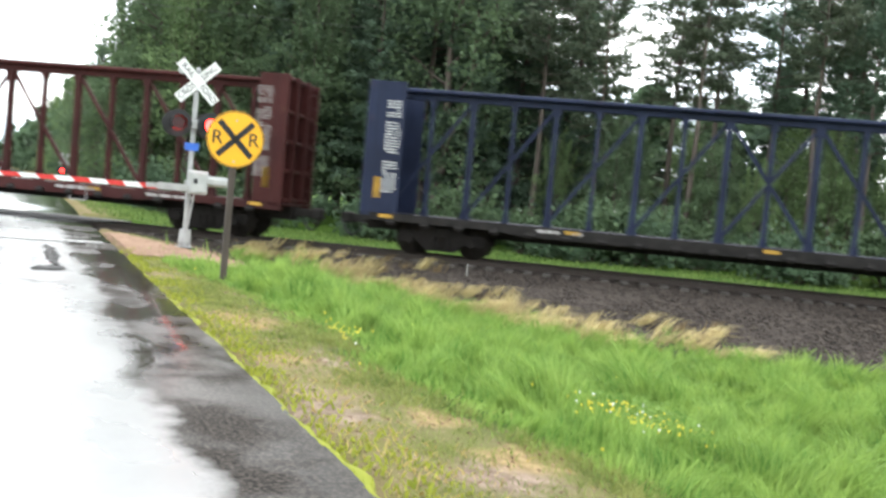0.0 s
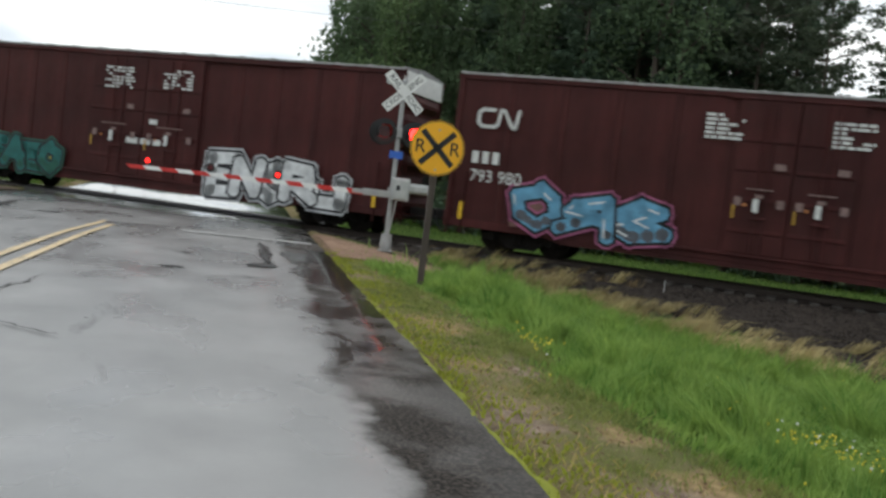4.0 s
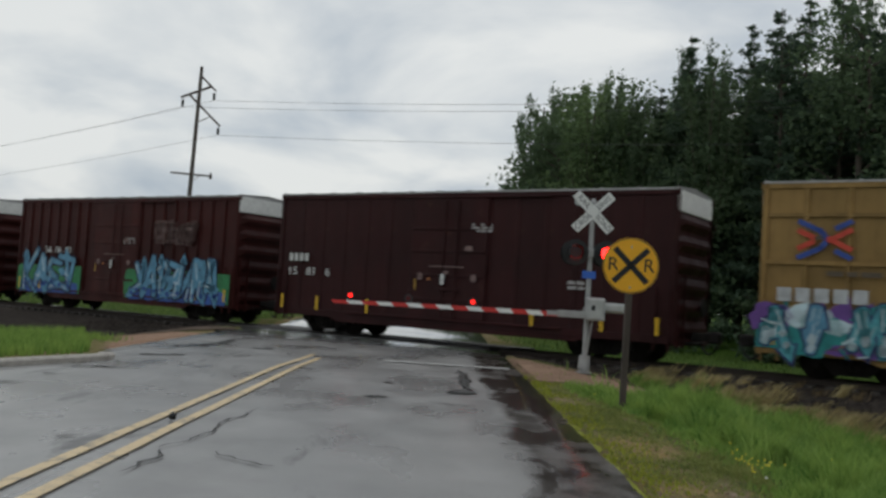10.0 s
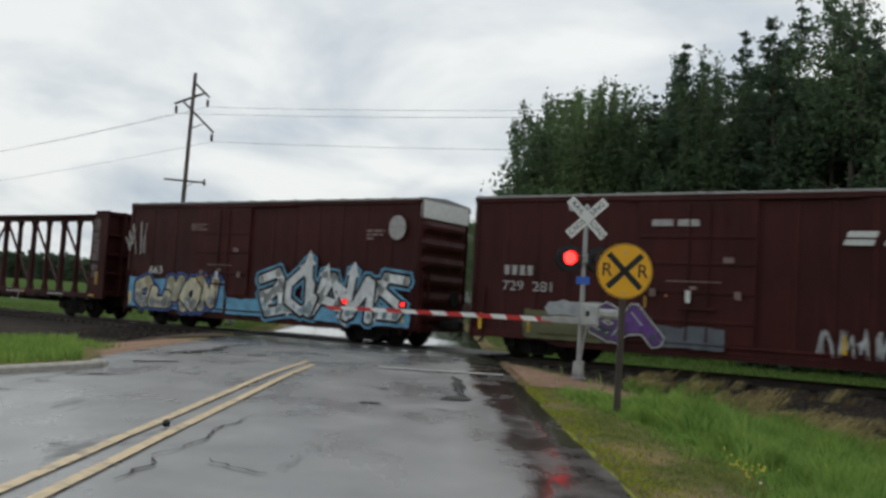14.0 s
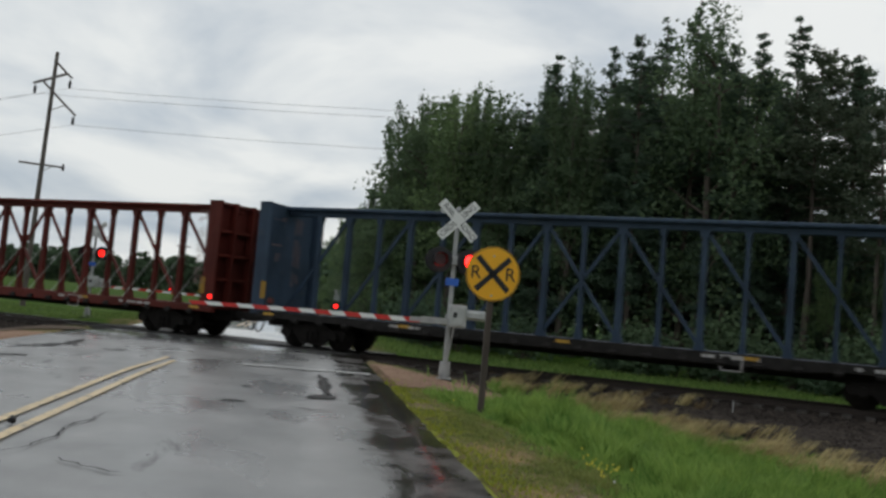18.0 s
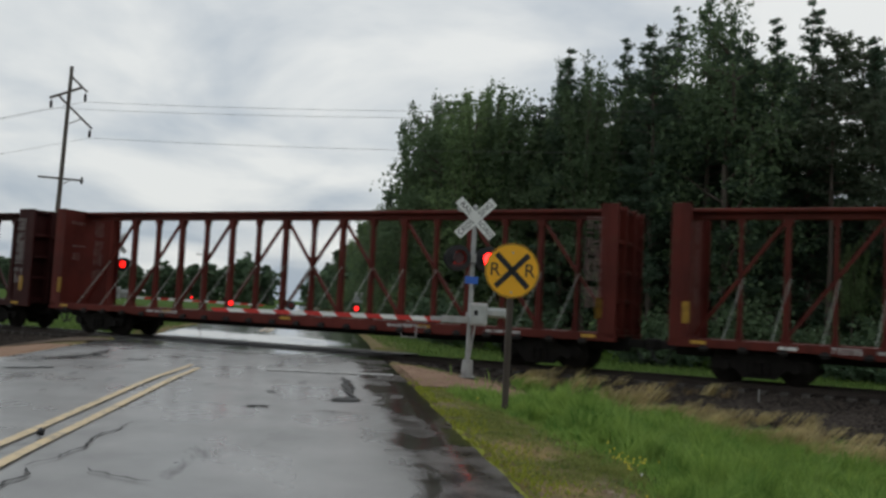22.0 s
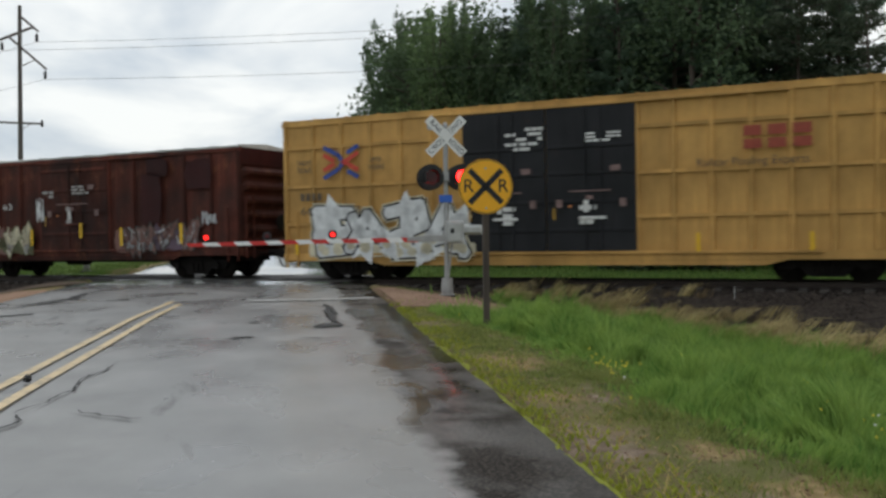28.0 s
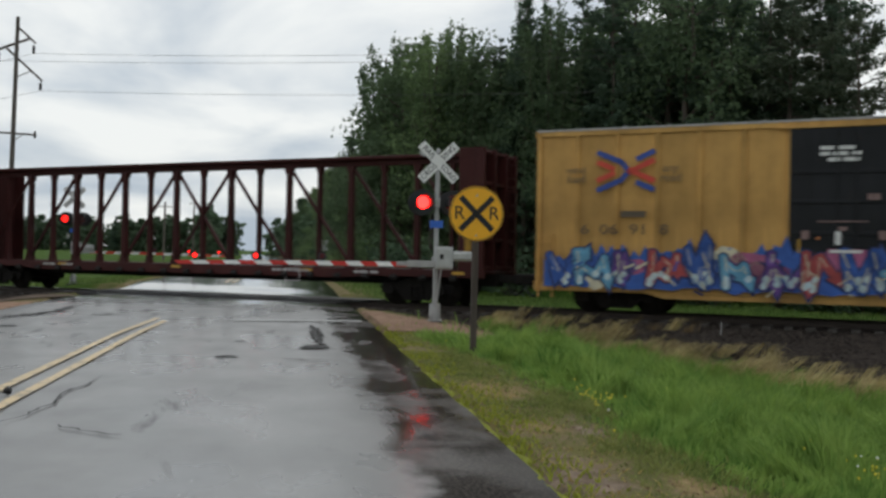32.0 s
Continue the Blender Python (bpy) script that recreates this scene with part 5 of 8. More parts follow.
            part("door_handle", fixed(box(B(), a + 0.38 * (b - a), a + 0.68 * (b - a), min(y + sgn * 0.1, y + sgn * 0.14), max(y + sgn * 0.1, y + sgn * 0.14), z0 + 1.05, z0 + 1.13, 0.01)), "white" if dm == "door_black" else dm, d)
        if sgn < 0:
            for i in range(leaves):
                a, wd = dx0 + (dx1 - dx0) * i / leaves, (dx1 - dx0) / leaves
                for nm, fx, z, w2, h3, mt in (("latch_plate", 0.46, 1.42, 0.07, 0.17, "white"), ("latch_bracket", 0.50, 1.66, 0.10, 0.05, "faint_text"), ("bolt_plate", 0.16, 1.50, 0.09, 0.11, "faint_text"), ("bolt_plate", 0.86, 1.50, 0.09, 0.11, "faint_text"),
                                              ("rub_line", 0.50, 1.84, 0.34 * wd / 1.5, 0.018, "faint_text"), ("door_reflector", 0.10, 1.22, 0.03, 0.17, "dull_yellow"), ("amber_tag", 0.28, 1.42, 0.04, 0.035, "orange"), ("stencil_plate", 0.78, 2.45, 0.14, 0.08, "faint_text")):
                    part(nm, box(B(), a + fx * wd - w2, a + fx * wd + w2, y - 0.136, y - 0.128, z0 + z - h3, z0 + z + h3), mt, car)
        part("door_track", fixed(box(B(), dx0 - door[1] * 0.9, dx1 + door[1] * 0.9, min(y, y + sgn * 0.09), max(y, y + sgn * 0.09), z0 + 0.07, z0 + 0.15, 0.01)), body_mat, car)
        part("door_hood", fixed(box(B(), dx0 - 0.3, dx1 + door[1] * 0.75, min(y, y + sgn * 0.08), max(y, y + sgn * 0.08), z1 - 0.30, z1 - 0.24, 0.01)), body_mat, car)
        # safety reflectors
        for fx in (-0.94, -0.72, -0.42, 0.42, 0.72, 0.94) if body_mat != "box_rust" else ():
            part("reflector", box(B(), fx * half - 0.05, fx * half + 0.05, min(y + sgn * 0.086, y + sgn * 0.09), max(y + sgn * 0.086, y + sgn * 0.09), z0 + 0.12, z0 + 0.62), "safety_yellow", car)
        ladder(car, -half + 0.35, y + sgn * 0.03, z0 - 0.3, z0 + 1.5, 0.42, body_mat)
        ladder(car, half - 0.35, y + sgn * 0.03, z0 - 0.3, z0 + 1.5, 0.42, body_mat)
    # ribbed ends
    for sgn in (-1, 1):
        def make():
            bm = B()
            k = end_ribs
            zs = [z0 + (z1 - 0.7 - z0) * i / k for i in range(k + 1)]
            prof = [(0.0, z0 - 0.1)]
            for a, b in zip(zs, zs[1:]):
                m = b - a
                prof += [(0.0, a + m * 0.12), (0.13, a + m * 0.42), (0.13, a + m * 0.60), (0.0, a + m * 0.92)]
            prof += [(0.0, z1 - 0.68)]
            rings = []
            for yy, sc in ((-W + 0.12, 0.0), (-W + 0.42, 1.0), (W - 0.42, 1.0), (W - 0.12, 0.0)):
                rings.append([bm.verts.new((0.02 + d * sc, yy, z)) for d, z in prof])
            for r0, r1 in zip(rings, rings[1:]):
                for i in range(len(prof) - 1):
                    bm.faces.new((r0[i], r1[i], r1[i + 1], r0[i + 1]))
            return bm
        e = part("end_wall", shared(("end", z0, z1, end_ribs, body_mat), make, body_mat), None, car, "ribbed steel end wall")
        e.matrix_basis = pose(sgn * (half - 0.1), 0, 0, 0, 0, 0 if sgn > 0 else 180)
        for yy in (-W, W - 0.12):
            part("corner_post", shared(("corner", z0, z1, yy, body_mat), lambda: fixed(box(B(), -0.1, 0.06, yy, yy + 0.12, z0 - 0.1, z1 - 0.10, 0.012)), body_mat), None, e)
        part("end_sill", shared(("end_sill", z0, body_mat), lambda: fixed(box(B(), -0.05, 0.12, -W + 0.13, W - 0.13, z0 - 0.14, z0 + 0.06, 0.01)), body_mat), None, e)
        def cap():
            return fixed(box(B(), -0.02, 0.05, -W + 0.02, W - 0.02, z1 - 0.72, z1 - 0.10, 0.02))
        k = part("end_cap", shared(("cap", z1, roof_end), cap, "roof_white" if roof_end else body_mat), None, car)
        k.matrix_basis = pose(sgn * (half - 0.08), 0, 0, 0, 0, 0 if sgn > 0 else 180)
        ladder(car, sgn * (half + 0.05), -sgn * 1.15, z0 - 0.2, z0 + 1.9, 0.42, body_mat, False)
        part("end_platform", box(B(), sgn * half - 0.04, sgn * half + 0.30, -0.7, 0.7, z0 - 0.06, z0 - 0.03), "dark", car).location.x = 0
    bw = part("brake_wheel", shared("brake_wheel", lambda: fixed(tube(tube(B(), (0, 0, 0), (0.14, 0, 0), 0.03, None, 8), (0.12, 0, 0), (0.16, 0, 0), 0.28, None, 20)), "dark"), None, car)
    bw.matrix_basis = pose(half, 0.55, z0 + 1.0)
    # underframe
    part("underframe", fixed(box(box(B(), -half + 0.2, half - 0.2, -0.32, 0.32, 0.60, 1.0, 0.02), -half * 0.55, half * 0.55, -1.2, 1.2, 0.6, 1.0, 0.02)), "under", car)
    part("brake_tank", fixed(tube(B(), (-1.2, -0.75, 0.68), (-0.2, -0.75, 0.68), 0.2, None, 14)), "under", car)
    truck(car, -half + 2.3)
    truck(car, half - 2.3)
    couplers(car, half)
    return car


def tall_reflectors(car, places, y):
    for x, z0, z1 in places:
        part("reflector", box(B(), x - 0.065, x + 0.065, y - 0.004, y, z0, z1), "safety_yellow", car, "tall yellow reflector strip")


def lettering(car, boxes, y, seed, material="white"):
    rng = random.Random(seed)
    for x0, x1, z0, z1, rows in boxes:
        part("stencilled_lettering", bars(B(), x0, x1, z0, z1, y, rows, rng), material, car, "rows of small stencilled lettering")


def slogan(car, words, x, z, size, y, gap=0.25):
    for q, word in enumerate(words):
        ob = part("lettering", text_mesh(word, size, 0.002, "ink"), None, car, "small dark slogan lettering")
        ob.matrix_basis = pose(x, y, z - gap * q, 90, 0, 0)


def emblem_cross(car, x, z, w, h, y):
    for mat, pts in (("logo_blue", [(-1, 0.95), (-0.15, 0.45), (0.12, 0.0), (-0.15, -0.45), (-1, -0.95)]), ("logo_blue", [(1, 0.95), (0.45, 0.60)]), ("logo_blue", [(1, -0.95), (0.45, -0.6)]),
                     ("logo_red", [(-1, 0.45), (-0.45, 0.12)]), ("logo_red", [(-1, -0.45), (-0.45, -0.12)]), ("logo_red", [(1, 0.5), (0.15, -0.05)]), ("logo_red", [(1, -0.5), (0.15, 0.05)])):
        bm = B()
        stroke(bm, [(x + a * w / 2, z + b * h / 2) for a, b in pts], h * 0.135, y if mat == "logo_blue" else y - 0.004)
        part("emblem", bm, mat, car, "crossed arrow emblem")


def emblem_worm(car, x, z, w, h, y, mat="white"):
    """A rounded emblem: one broad band bent round and then to and fro."""
    bm = B()
    pts = ((-0.10, 0.40), (-0.36, 0.40), (-0.45, 0.26), (-0.45, -0.26), (-0.36, -0.40), (-0.08, -0.40), (0.0, -0.28), (0.05, 0.40), (0.12, 0.40), (0.34, -0.40), (0.40, -0.40), (0.46, 0.40))
    band_path(bm, [(x + a * w, z + b * h) for a, b in pts], h * 0.17, y)
    part("emblem", bm, mat, car, "white rounded emblem")


def marking(car, x0, x1, z, high, y, number, mat="white", bars_above=0, gap=0.5):
    """A stencilled number from x0 to x1 with its foot at z; above it plain bars stand for the owner's initials."""
    me = text_mesh(number, high / 0.69, 0.002, mat)
    ob = part("car_number", me, None, car, "stencilled car number")
    xs = [v.co.x for v in me.vertices]
    squeeze = (x1 - x0) / (max(xs) - min(xs))
    ob.matrix_basis = pose((x0 + x1) / 2, y, z + high * 0.5, 90, 0, 0) @ Matrix.Diagonal((squeeze, 1, 1, 1))
    w = high * 0.72
    for i in range(bars_above):
        part("stencilled_initial", box(B(), x0 + i * w * 1.25, x0 + i * w * 1.25 + w * 0.8, y, y + 0.002, z + gap, z + gap + high), mat, car)


def emblem_blocks(car, x0, x1, z0, z1, y, n_, mat, slant=0.0):
    """A row of plain bold blocks, each with a slit."""
    w, h = (x1 - x0) / n_, z1 - z0
    for i in range(n_):
        a = x0 + i * w
        for lo, hi in ((0.0, 0.42), (0.56, 1.0)):
            bm = B()
            q = [(a + slant * h * lo, z0 + h * lo), (a + 0.74 * w + slant * h * lo, z0 + h * lo), (a + 0.74 * w + slant * h * hi, z0 + h * hi), (a + slant * h * hi, z0 + h * hi)]
            bm.faces.new([bm.verts.new((u, y, v)) for u, v in q])
            part("emblem", bm, mat, car, "bold block emblem")


def centerbeam(name, c0, c1, mat, label, height=4.77, seed=1, straps=False, stencil=True, sill=None):
    L = c1 - c0
    half, W = L / 2, 1.42
    car = empty(name)
    car["middle"] = (c0 + c1) / 2
    tagged(car, label, "centerbeam flatcar", "freight train")
    deck = 1.10
    rng = random.Random(seed)
    part("deck", fixed(box(B(), -half, half, -W + 0.1, W - 0.1, deck - 0.06, deck, 0.01)), mat, car)
    for sgn in (-1, 1):
        y = sgn * W
        bm = prism(B(), [(-half, deck + 0.02), (half, deck + 0.02), (half, deck - 0.2), (half * 0.66, deck - 0.2), (half * 0.58, deck - 0.29), (-half * 0.58, deck - 0.29), (-half * 0.66, deck - 0.2), (-half, deck - 0.2)], y - sgn * 0.14, y)
        part("side_sill", fixed(bm), sill or mat, car)
        for i in range(5):
            x = -half * 0.93 + i * half * 1.86 / 4
            part("reflector", box(B(), x - 0.2, x + 0.2, min(y, y + sgn * 0.006), max(y, y + sgn * 0.006), deck - 0.12, deck - 0.03), "dull_yellow", car)
        for i in range(22):
            x = -half * 0.96 + (i + 0.5) * half * 1.92 / 22
            part("winch", shared(("winch", mat), lambda: fixed(tube(box(B(), -0.09, 0.09, -0.06, 0.0, -0.12, 0.06, 0.01), (-0.12, -0.05, -0.04), (0.12, -0.05, -0.04), 0.05, None, 8)), "dark"), None, car).matrix_basis = pose(x, y, deck - 0.2, 0, 0, 0 if sgn < 0 else 180)
    part("centre_sill", fixed(box(B(), -half, half, -0.32, 0.32, 0.62, deck - 0.06, 0.02)), "under", car)
    # top chord
    part("top_chord", fixed(box(box(B(), -half + 0.2, half - 0.2, -0.34, 0.34, height - 0.12, height, 0.03), -half + 0.2, half - 0.2, -0.12, 0.12, height - 0.3, height - 0.1, 0.02)), mat, car)
    # posts and diagonals along the middle
    k = 18
    inner = half - 0.42
    for i in range(1, k):
        x = -inner + 2 * inner * i / k
        wide = 0.115 if i % 2 else 0.175

        def make(wide=wide):
            bm = B()
            prism(bm, [(-wide / 2, deck), (wide / 2, deck), (wide * 0.4, height - 0.2), (-wide * 0.4, height - 0.2)], -0.10, 0.10)
            prism(bm, [(-wide * 0.9, deck), (wide * 0.9, deck), (wide * 0.5, deck + 0.28), (-wide * 0.5, deck + 0.28)], -0.13, 0.13)
            prism(bm, [(-wide * 0.5, height - 0.5), (wide * 0.5, height - 0.5), (wide * 1.0, height - 0.25), (-wide * 1.0, height - 0.25)], -0.12, 0.12)
            return fixed(bm)
        part("post", shared(("post", wide, mat, height), make, mat), None, car).matrix_basis = pose(x, 0, 0)
    for i in range(0, k, 2):
        a, b = -inner + 2 * inner * i / k, -inner + 2 * inner * (i + 2) / k
        z0, z1 = deck + 0.1, height - 0.25
        if i == 8:
            runs = [((a, z0), (b, z1)), ((a, z1), (b, z0))]
        else:
            runs = [((a, z0), (b, z1))] if i < 8 else [((a, z1), (b, z0))]
        for p0, p1 in runs:
            part("diagonal", fixed(bar(B(), (p0[0], 0, p0[1]), (p1[0], 0, p1[1]), 0.08, 0.10)), mat, car)
    if straps:
        for i in range(1, k):
            x = -inner + 2 * inner * i / k
            part("strap", fixed(bar(B(), (x + 0.10, -0.14, deck + 1.75), (x - 0.22, -W + 0.1, deck + 0.03), 0.018)), "strap", car)
    # bulkheads
    for sgn in (-1, 1):
        plate = 0.75 if mat == "beam_navy" else 0.2 if mat != "beam_maroon" else 0.55 if sgn > 0 and stencil else 0.5
        bh = part("bulkhead", shared(("bulkhead", mat, height), lambda: fixed(box(B(), -0.02, 0.02, -W, W, deck - 0.1, height + 0.02, 0.0)), mat), None, car, "ribbed steel end bulkhead")
        bh.matrix_basis = pose(sgn * (half - 0.32), 0, 0, 0, 0, 0 if sgn > 0 else 180)
        for yy in (-W, -0.56, 0.44, W - 0.12):
            part("stiffener", shared(("stiffener", mat, height), lambda: fixed(box(B(), 0.02, 0.30, 0, 0.12, deck - 0.1, height + 0.02, 0.012)), mat), None, bh).matrix_basis = pose(0, yy, 0)
        for zz in (deck + 0.1, deck + 0.95, deck + 1.8, deck + 2.65, height - 0.06):
            part("rib", shared(("rib", mat), lambda: fixed(box(B(), 0.02, 0.22, -W + 0.06, W - 0.06, -0.05, 0.05, 0.01)), mat), None, bh).matrix_basis = pose(0, 0, zz)
        for yy in (-W, W - 0.02):
            part("side_plate", shared(("side_plate", mat, height, plate), lambda plate=plate: fixed(box(B(), -plate, 0.0, 0, 0.02, deck, height + 0.02)), mat), None, bh).matrix_basis = pose(-0.02, yy, 0)
        ladder(car, sgn * (half - 0.0), sgn * 0.9, deck - 0.2, height - 0.1, 0.42, mat, False)
        for xa in (half - 0.62, -half + 0.36):
            part("reflector", box(B(), xa, xa + 0.2, -W - 0.006, -W, deck + 0.42, deck + 1.0), "dull_yellow", car)
    if stencil:
        faded = "faint_text" if mat in ("beam_red", "beam_blue") else "grey_text"
        if mat == "beam_navy":
            for z, high, rows in ((height - 1.0, 0.5, 6), (height - 2.0, 0.9, 11), (height - 3.1, 0.9, 11)):
                part("stencilled_lettering", bars(B(), -half + 0.58, -half + 1.02, z, z + high, -W - 0.006, rows, rng, 0.9, 0.8), "white", car, "rows of small stencilled lettering")
        # the front side plate and the inner face of the rear bulkhead
        for x0, x1, z, high, rows in ((half - 0.93, half - 0.45, height - 0.85, 0.5, 7), (half - 0.93, half - 0.45, height - 2.2, 1.25, 17), (half - 0.93, half - 0.45, height - 2.95, 0.6, 8)):
            part("stencilled_lettering", bars(B(), x0, x1, z, z + high, -W - 0.006, rows, rng, 0.9, 0.8), faded, car, "rows of small stencilled lettering")
        for y0, y1, z, high, rows in ((0.25, 0.72, height - 0.95, 0.6, 8), (0.25, 0.72, height - 2.1, 1.0, 14), (0.25, 0.72, height - 2.75, 0.5, 7), (-0.95, -0.25, height - 0.55, 0.14, 2), (-1.0, -0.2, height - 1.45, 0.12, 1), (-0.8, -0.45, height - 1.95, 0.3, 3)):
            part("stencilled_lettering", bars(B(), y0, y1, z, z + high, 0.0, rows, rng, 0.9, 0.8), faded, car, "rows of small stencilled lettering").matrix_basis = pose(-half + 0.35, 0, 0, 0, 0, 90)
    for x0 in (-half * 0.55, half * 0.35, half * 0.62):
        part("sill_lettering", bars(B(), x0, x0 + 1.5, deck - 0.16, deck - 0.03, -W - 0.006, 1, rng, 0.8), "grey_text", car)
    frame_bm, px = B(), half * 0.42
    for xa, xb, za, zb in ((-0.28, 0.28, -0.06, -0.03), (-0.28, 0.28, -0.45, -0.42), (-0.28, -0.25, -0.42, -0.06), (0.25, 0.28, -0.42, -0.06)):
        box(frame_bm, px + xa, px + xb, -W - 0.03, -W - 0.01, deck + za, deck + zb)
    part("placard_frame", fixed(frame_bm), "grey_text", car)
    truck(car, -half + 2.35)
    truck(car, half - 2.35)
    couplers(car, half)
    return car


def tank_car(name, c, length, r, shell, band, label, platform=True, seed=1, stained=False, band_x=(-1.7, 1.6), number=""):
    car = empty(name)
    car["middle"] = c
    tagged(car, label, "tank car", "freight train")
    half = length / 2
    zc = 1.16 + r
    seg = 40

    def shell_bm(x0, x1, rr, domed, a0=0.0, a1=2 * math.pi):
        """A shell of revolution about the tank's axis between two angles, with domed or open ends."""
        bm = B()
        qs = [rr * math.sin(math.pi / 2 * i / 10) + 0.003 * (i == 0) for i in range(11)]
        prof = [(x0 + 0.6 * (1 - math.sqrt(max(0.0, 1 - (q / rr) ** 2))), q) for q in qs] if domed else [(x0, rr - 0.04), (x0, rr)]
        if domed:
            prof = [(x0 + 0.6 - 0.6 * math.sqrt(max(0.0, 1 - (q / rr) ** 2)), q) for q in qs]
            prof += [(x1 - 0.6 + 0.6 * math.sqrt(max(0.0, 1 - (q / rr) ** 2)), q) for q in qs[::-1]]
        else:
            prof += [(x1, rr), (x1, rr - 0.04)]
        closed = a1 - a0 > 6.28
        angles = [a0 + (a1 - a0) * k / seg for k in range(seg if closed else seg + 1)]
        rings = [[bm.verts.new((x, q * math.cos(a), zc + q * math.sin(a))) for a in angles] for x, q in prof]
        count = len(angles)
        for a, b in zip(rings, rings[1:]):
            for k in range(count if closed else count - 1):
                bm.faces.new((a[k], a[(k + 1) % count], b[(k + 1) % count], b[k]))
        return fixed(bm)
    part("tank", shell_bm(-half, half, r, True), shell, car, "cylindrical tank with domed ends", True)
    below = math.asin((zc - 1.74) / r)
    part("belly", shell_bm(-half - 0.006, half + 0.006, r + 0.008, True, math.pi + below, 2 * math.pi - below), band, car, "black painted underside", True)
    part("black_band", shell_bm(band_x[0], band_x[1], r + 0.035, False), band, car, "black jacket band round the middle", True)
    for x in (band_x[0], band_x[0] * 0.35 + band_x[1] * 0.65, band_x[1]):
        part("hoop", shell_bm(x - 0.05, x + 0.05, r + 0.05, False), band, car)
    top = zc + r
    # manway, valves, platform and railing
    part("manway", fixed(tube(tube(B(), (0, 0, top - 0.1), (0, 0, top + 0.32), 0.32, 0.3, 20), (0, 0, top + 0.32), (0, 0, top + 0.42), 0.35, 0.2, 20)), "black", car)
    part("valve", fixed(tube(B(), (0.75, 0.1, top - 0.1), (0.75, 0.1, top + 0.3), 0.14, 0.12, 14)), "black", car)
    part("vent", fixed(tube(B(), (-half * 0.62, 0, top - 0.05), (-half * 0.62, 0, top + 0.3), 0.07, None, 10)), "dark", car)
    if platform:
        plat = part("platform", fixed(box(box(B(), -1.35, 1.35, -1.25, -0.45, top + 0.04, top + 0.08, 0.0), -1.35, 1.35, 0.45, 1.25, top + 0.04, top + 0.08)), "dark", car)
        for y in (-1.2, 1.2):
            for x0, x1 in ((-1.3, -0.1), (0.1, 1.3)):
                bm = B()
                for x in (x0, x1):
                    tube(bm, (x, y, top - 0.25), (x, y, top + 0.78), 0.022, None, 6)
                tube(bm, (x0, y, top + 0.78), (x1, y, top + 0.78), 0.022, None, 6)
                tube(bm, (x0, y, top + 0.42), (x1, y, top + 0.42), 0.018, None, 6)
                part("railing", bm, "dark", plat)
    for sgn in (-1, 1):
        for dx in (-0.22, 0.22):
            turns = [radians(-65 + 130 * i / 8) for i in range(9)]
            part("ladder_rail", pipe(B(), [(dx, sgn * (r + 0.13) * math.cos(a), zc + (r + 0.13) * math.sin(a)) for a in turns], 0.02), "dark", car)
        for i in range(8):
            a = radians(-60 + 16 * i)
            yy, zz = sgn * (r + 0.13) * math.cos(a), zc + (r + 0.13) * math.sin(a)
            part("ladder_rung", tube(B(), (-0.22, yy, zz), (0.22, yy, zz), 0.014, None, 6), "dark", car)
    # saddles, sills, end platforms and handrails
    for a, b in ((-half - 0.75, -half + 2.6), (half - 2.6, half + 0.75)):
        part("sill", fixed(box(B(), a, b, -0.42, 0.42, 0.60, 1.22, 0.02)), "under", car)
    for sgn in (-1, 1):
        x = sgn * (half - 1.25)
        bm = B()
        prism(bm, [(-1.15, 0.95), (1.15, 0.95), (1.35, zc - r * 0.62), (0.7, zc - r * 0.93), (-0.7, zc - r * 0.93), (-1.35, zc - r * 0.62)], x - 0.25, x + 0.25)
        bmesh.ops.rotate(bm, verts=bm.verts, cent=(0, 0, 0), matrix=Matrix.Rotation(math.pi / 2, 3, "Z"))
        for v in bm.verts:
            v.co.x = -v.co.x
        part("saddle", fixed(bm), "black", car)
        xe = sgn * (half + 0.45)
        part("end_platform", box(B(), xe - 0.35, xe + 0.3, -1.4, 1.4, 1.06, 1.11), "dark", car)
        bm = B()
        for y in (-1.35, 1.35):
            tube(bm, (xe, y, 0.6), (xe, y, 1.95), 0.02, None, 6)
            tube(bm, (xe, y, 1.95), (xe - sgn * 0.75, y * 0.98, 1.95), 0.02, None, 6)
        tube(bm, (xe + sgn * 0.25, -1.35, 1.9), (xe + sgn * 0.25, 1.35, 1.9), 0.02, None, 6)
        part("handrail", bm, "white", car)
        part("step", box(B(), xe - 0.2, xe + 0.2, -1.42, -1.34, 0.5, 0.54), "dark", car)
    for y in (-1.0, 1.0):
        part("running_rod", fixed(tube(B(), (-half + 1.4, y, 0.95), (half - 1.4, y, 0.95), 0.03, None, 6)), "dark", car)
    for x, y, z, w2, h2 in ((-0.9, -0.5, 0.78, 0.28, 0.16), (1.05, -0.45, 0.70, 0.20, 0.22), (2.2, -0.6, 0.86, 0.45, 0.12), (-2.4, -0.55, 0.84, 0.38, 0.13)):
        part("brake_fitting", fixed(box(B(), x - w2, x + w2, y - 0.14, y + 0.14, z - h2, z + h2, 0.03)), "under", car)
    for sgn in (-1, 1):
        part("bolster", fixed(box(B(), sgn * (half - 1.25) - 0.42, sgn * (half - 1.25) + 0.42, -1.32, 1.32, 0.92, 1.22, 0.03)), "under", car)
        part("end_frame", fixed(box(B(), sgn * (half + 0.1) - 0.12, sgn * (half + 0.1) + 0.12, -1.36, 1.36, 0.80, 1.06, 0.02)), "under", car)
    part("outlet", fixed(tube(B(), (0, 0, zc - r - 0.45), (0, 0, zc - r + 0.1), 0.16, 0.25, 14)), "black", car)
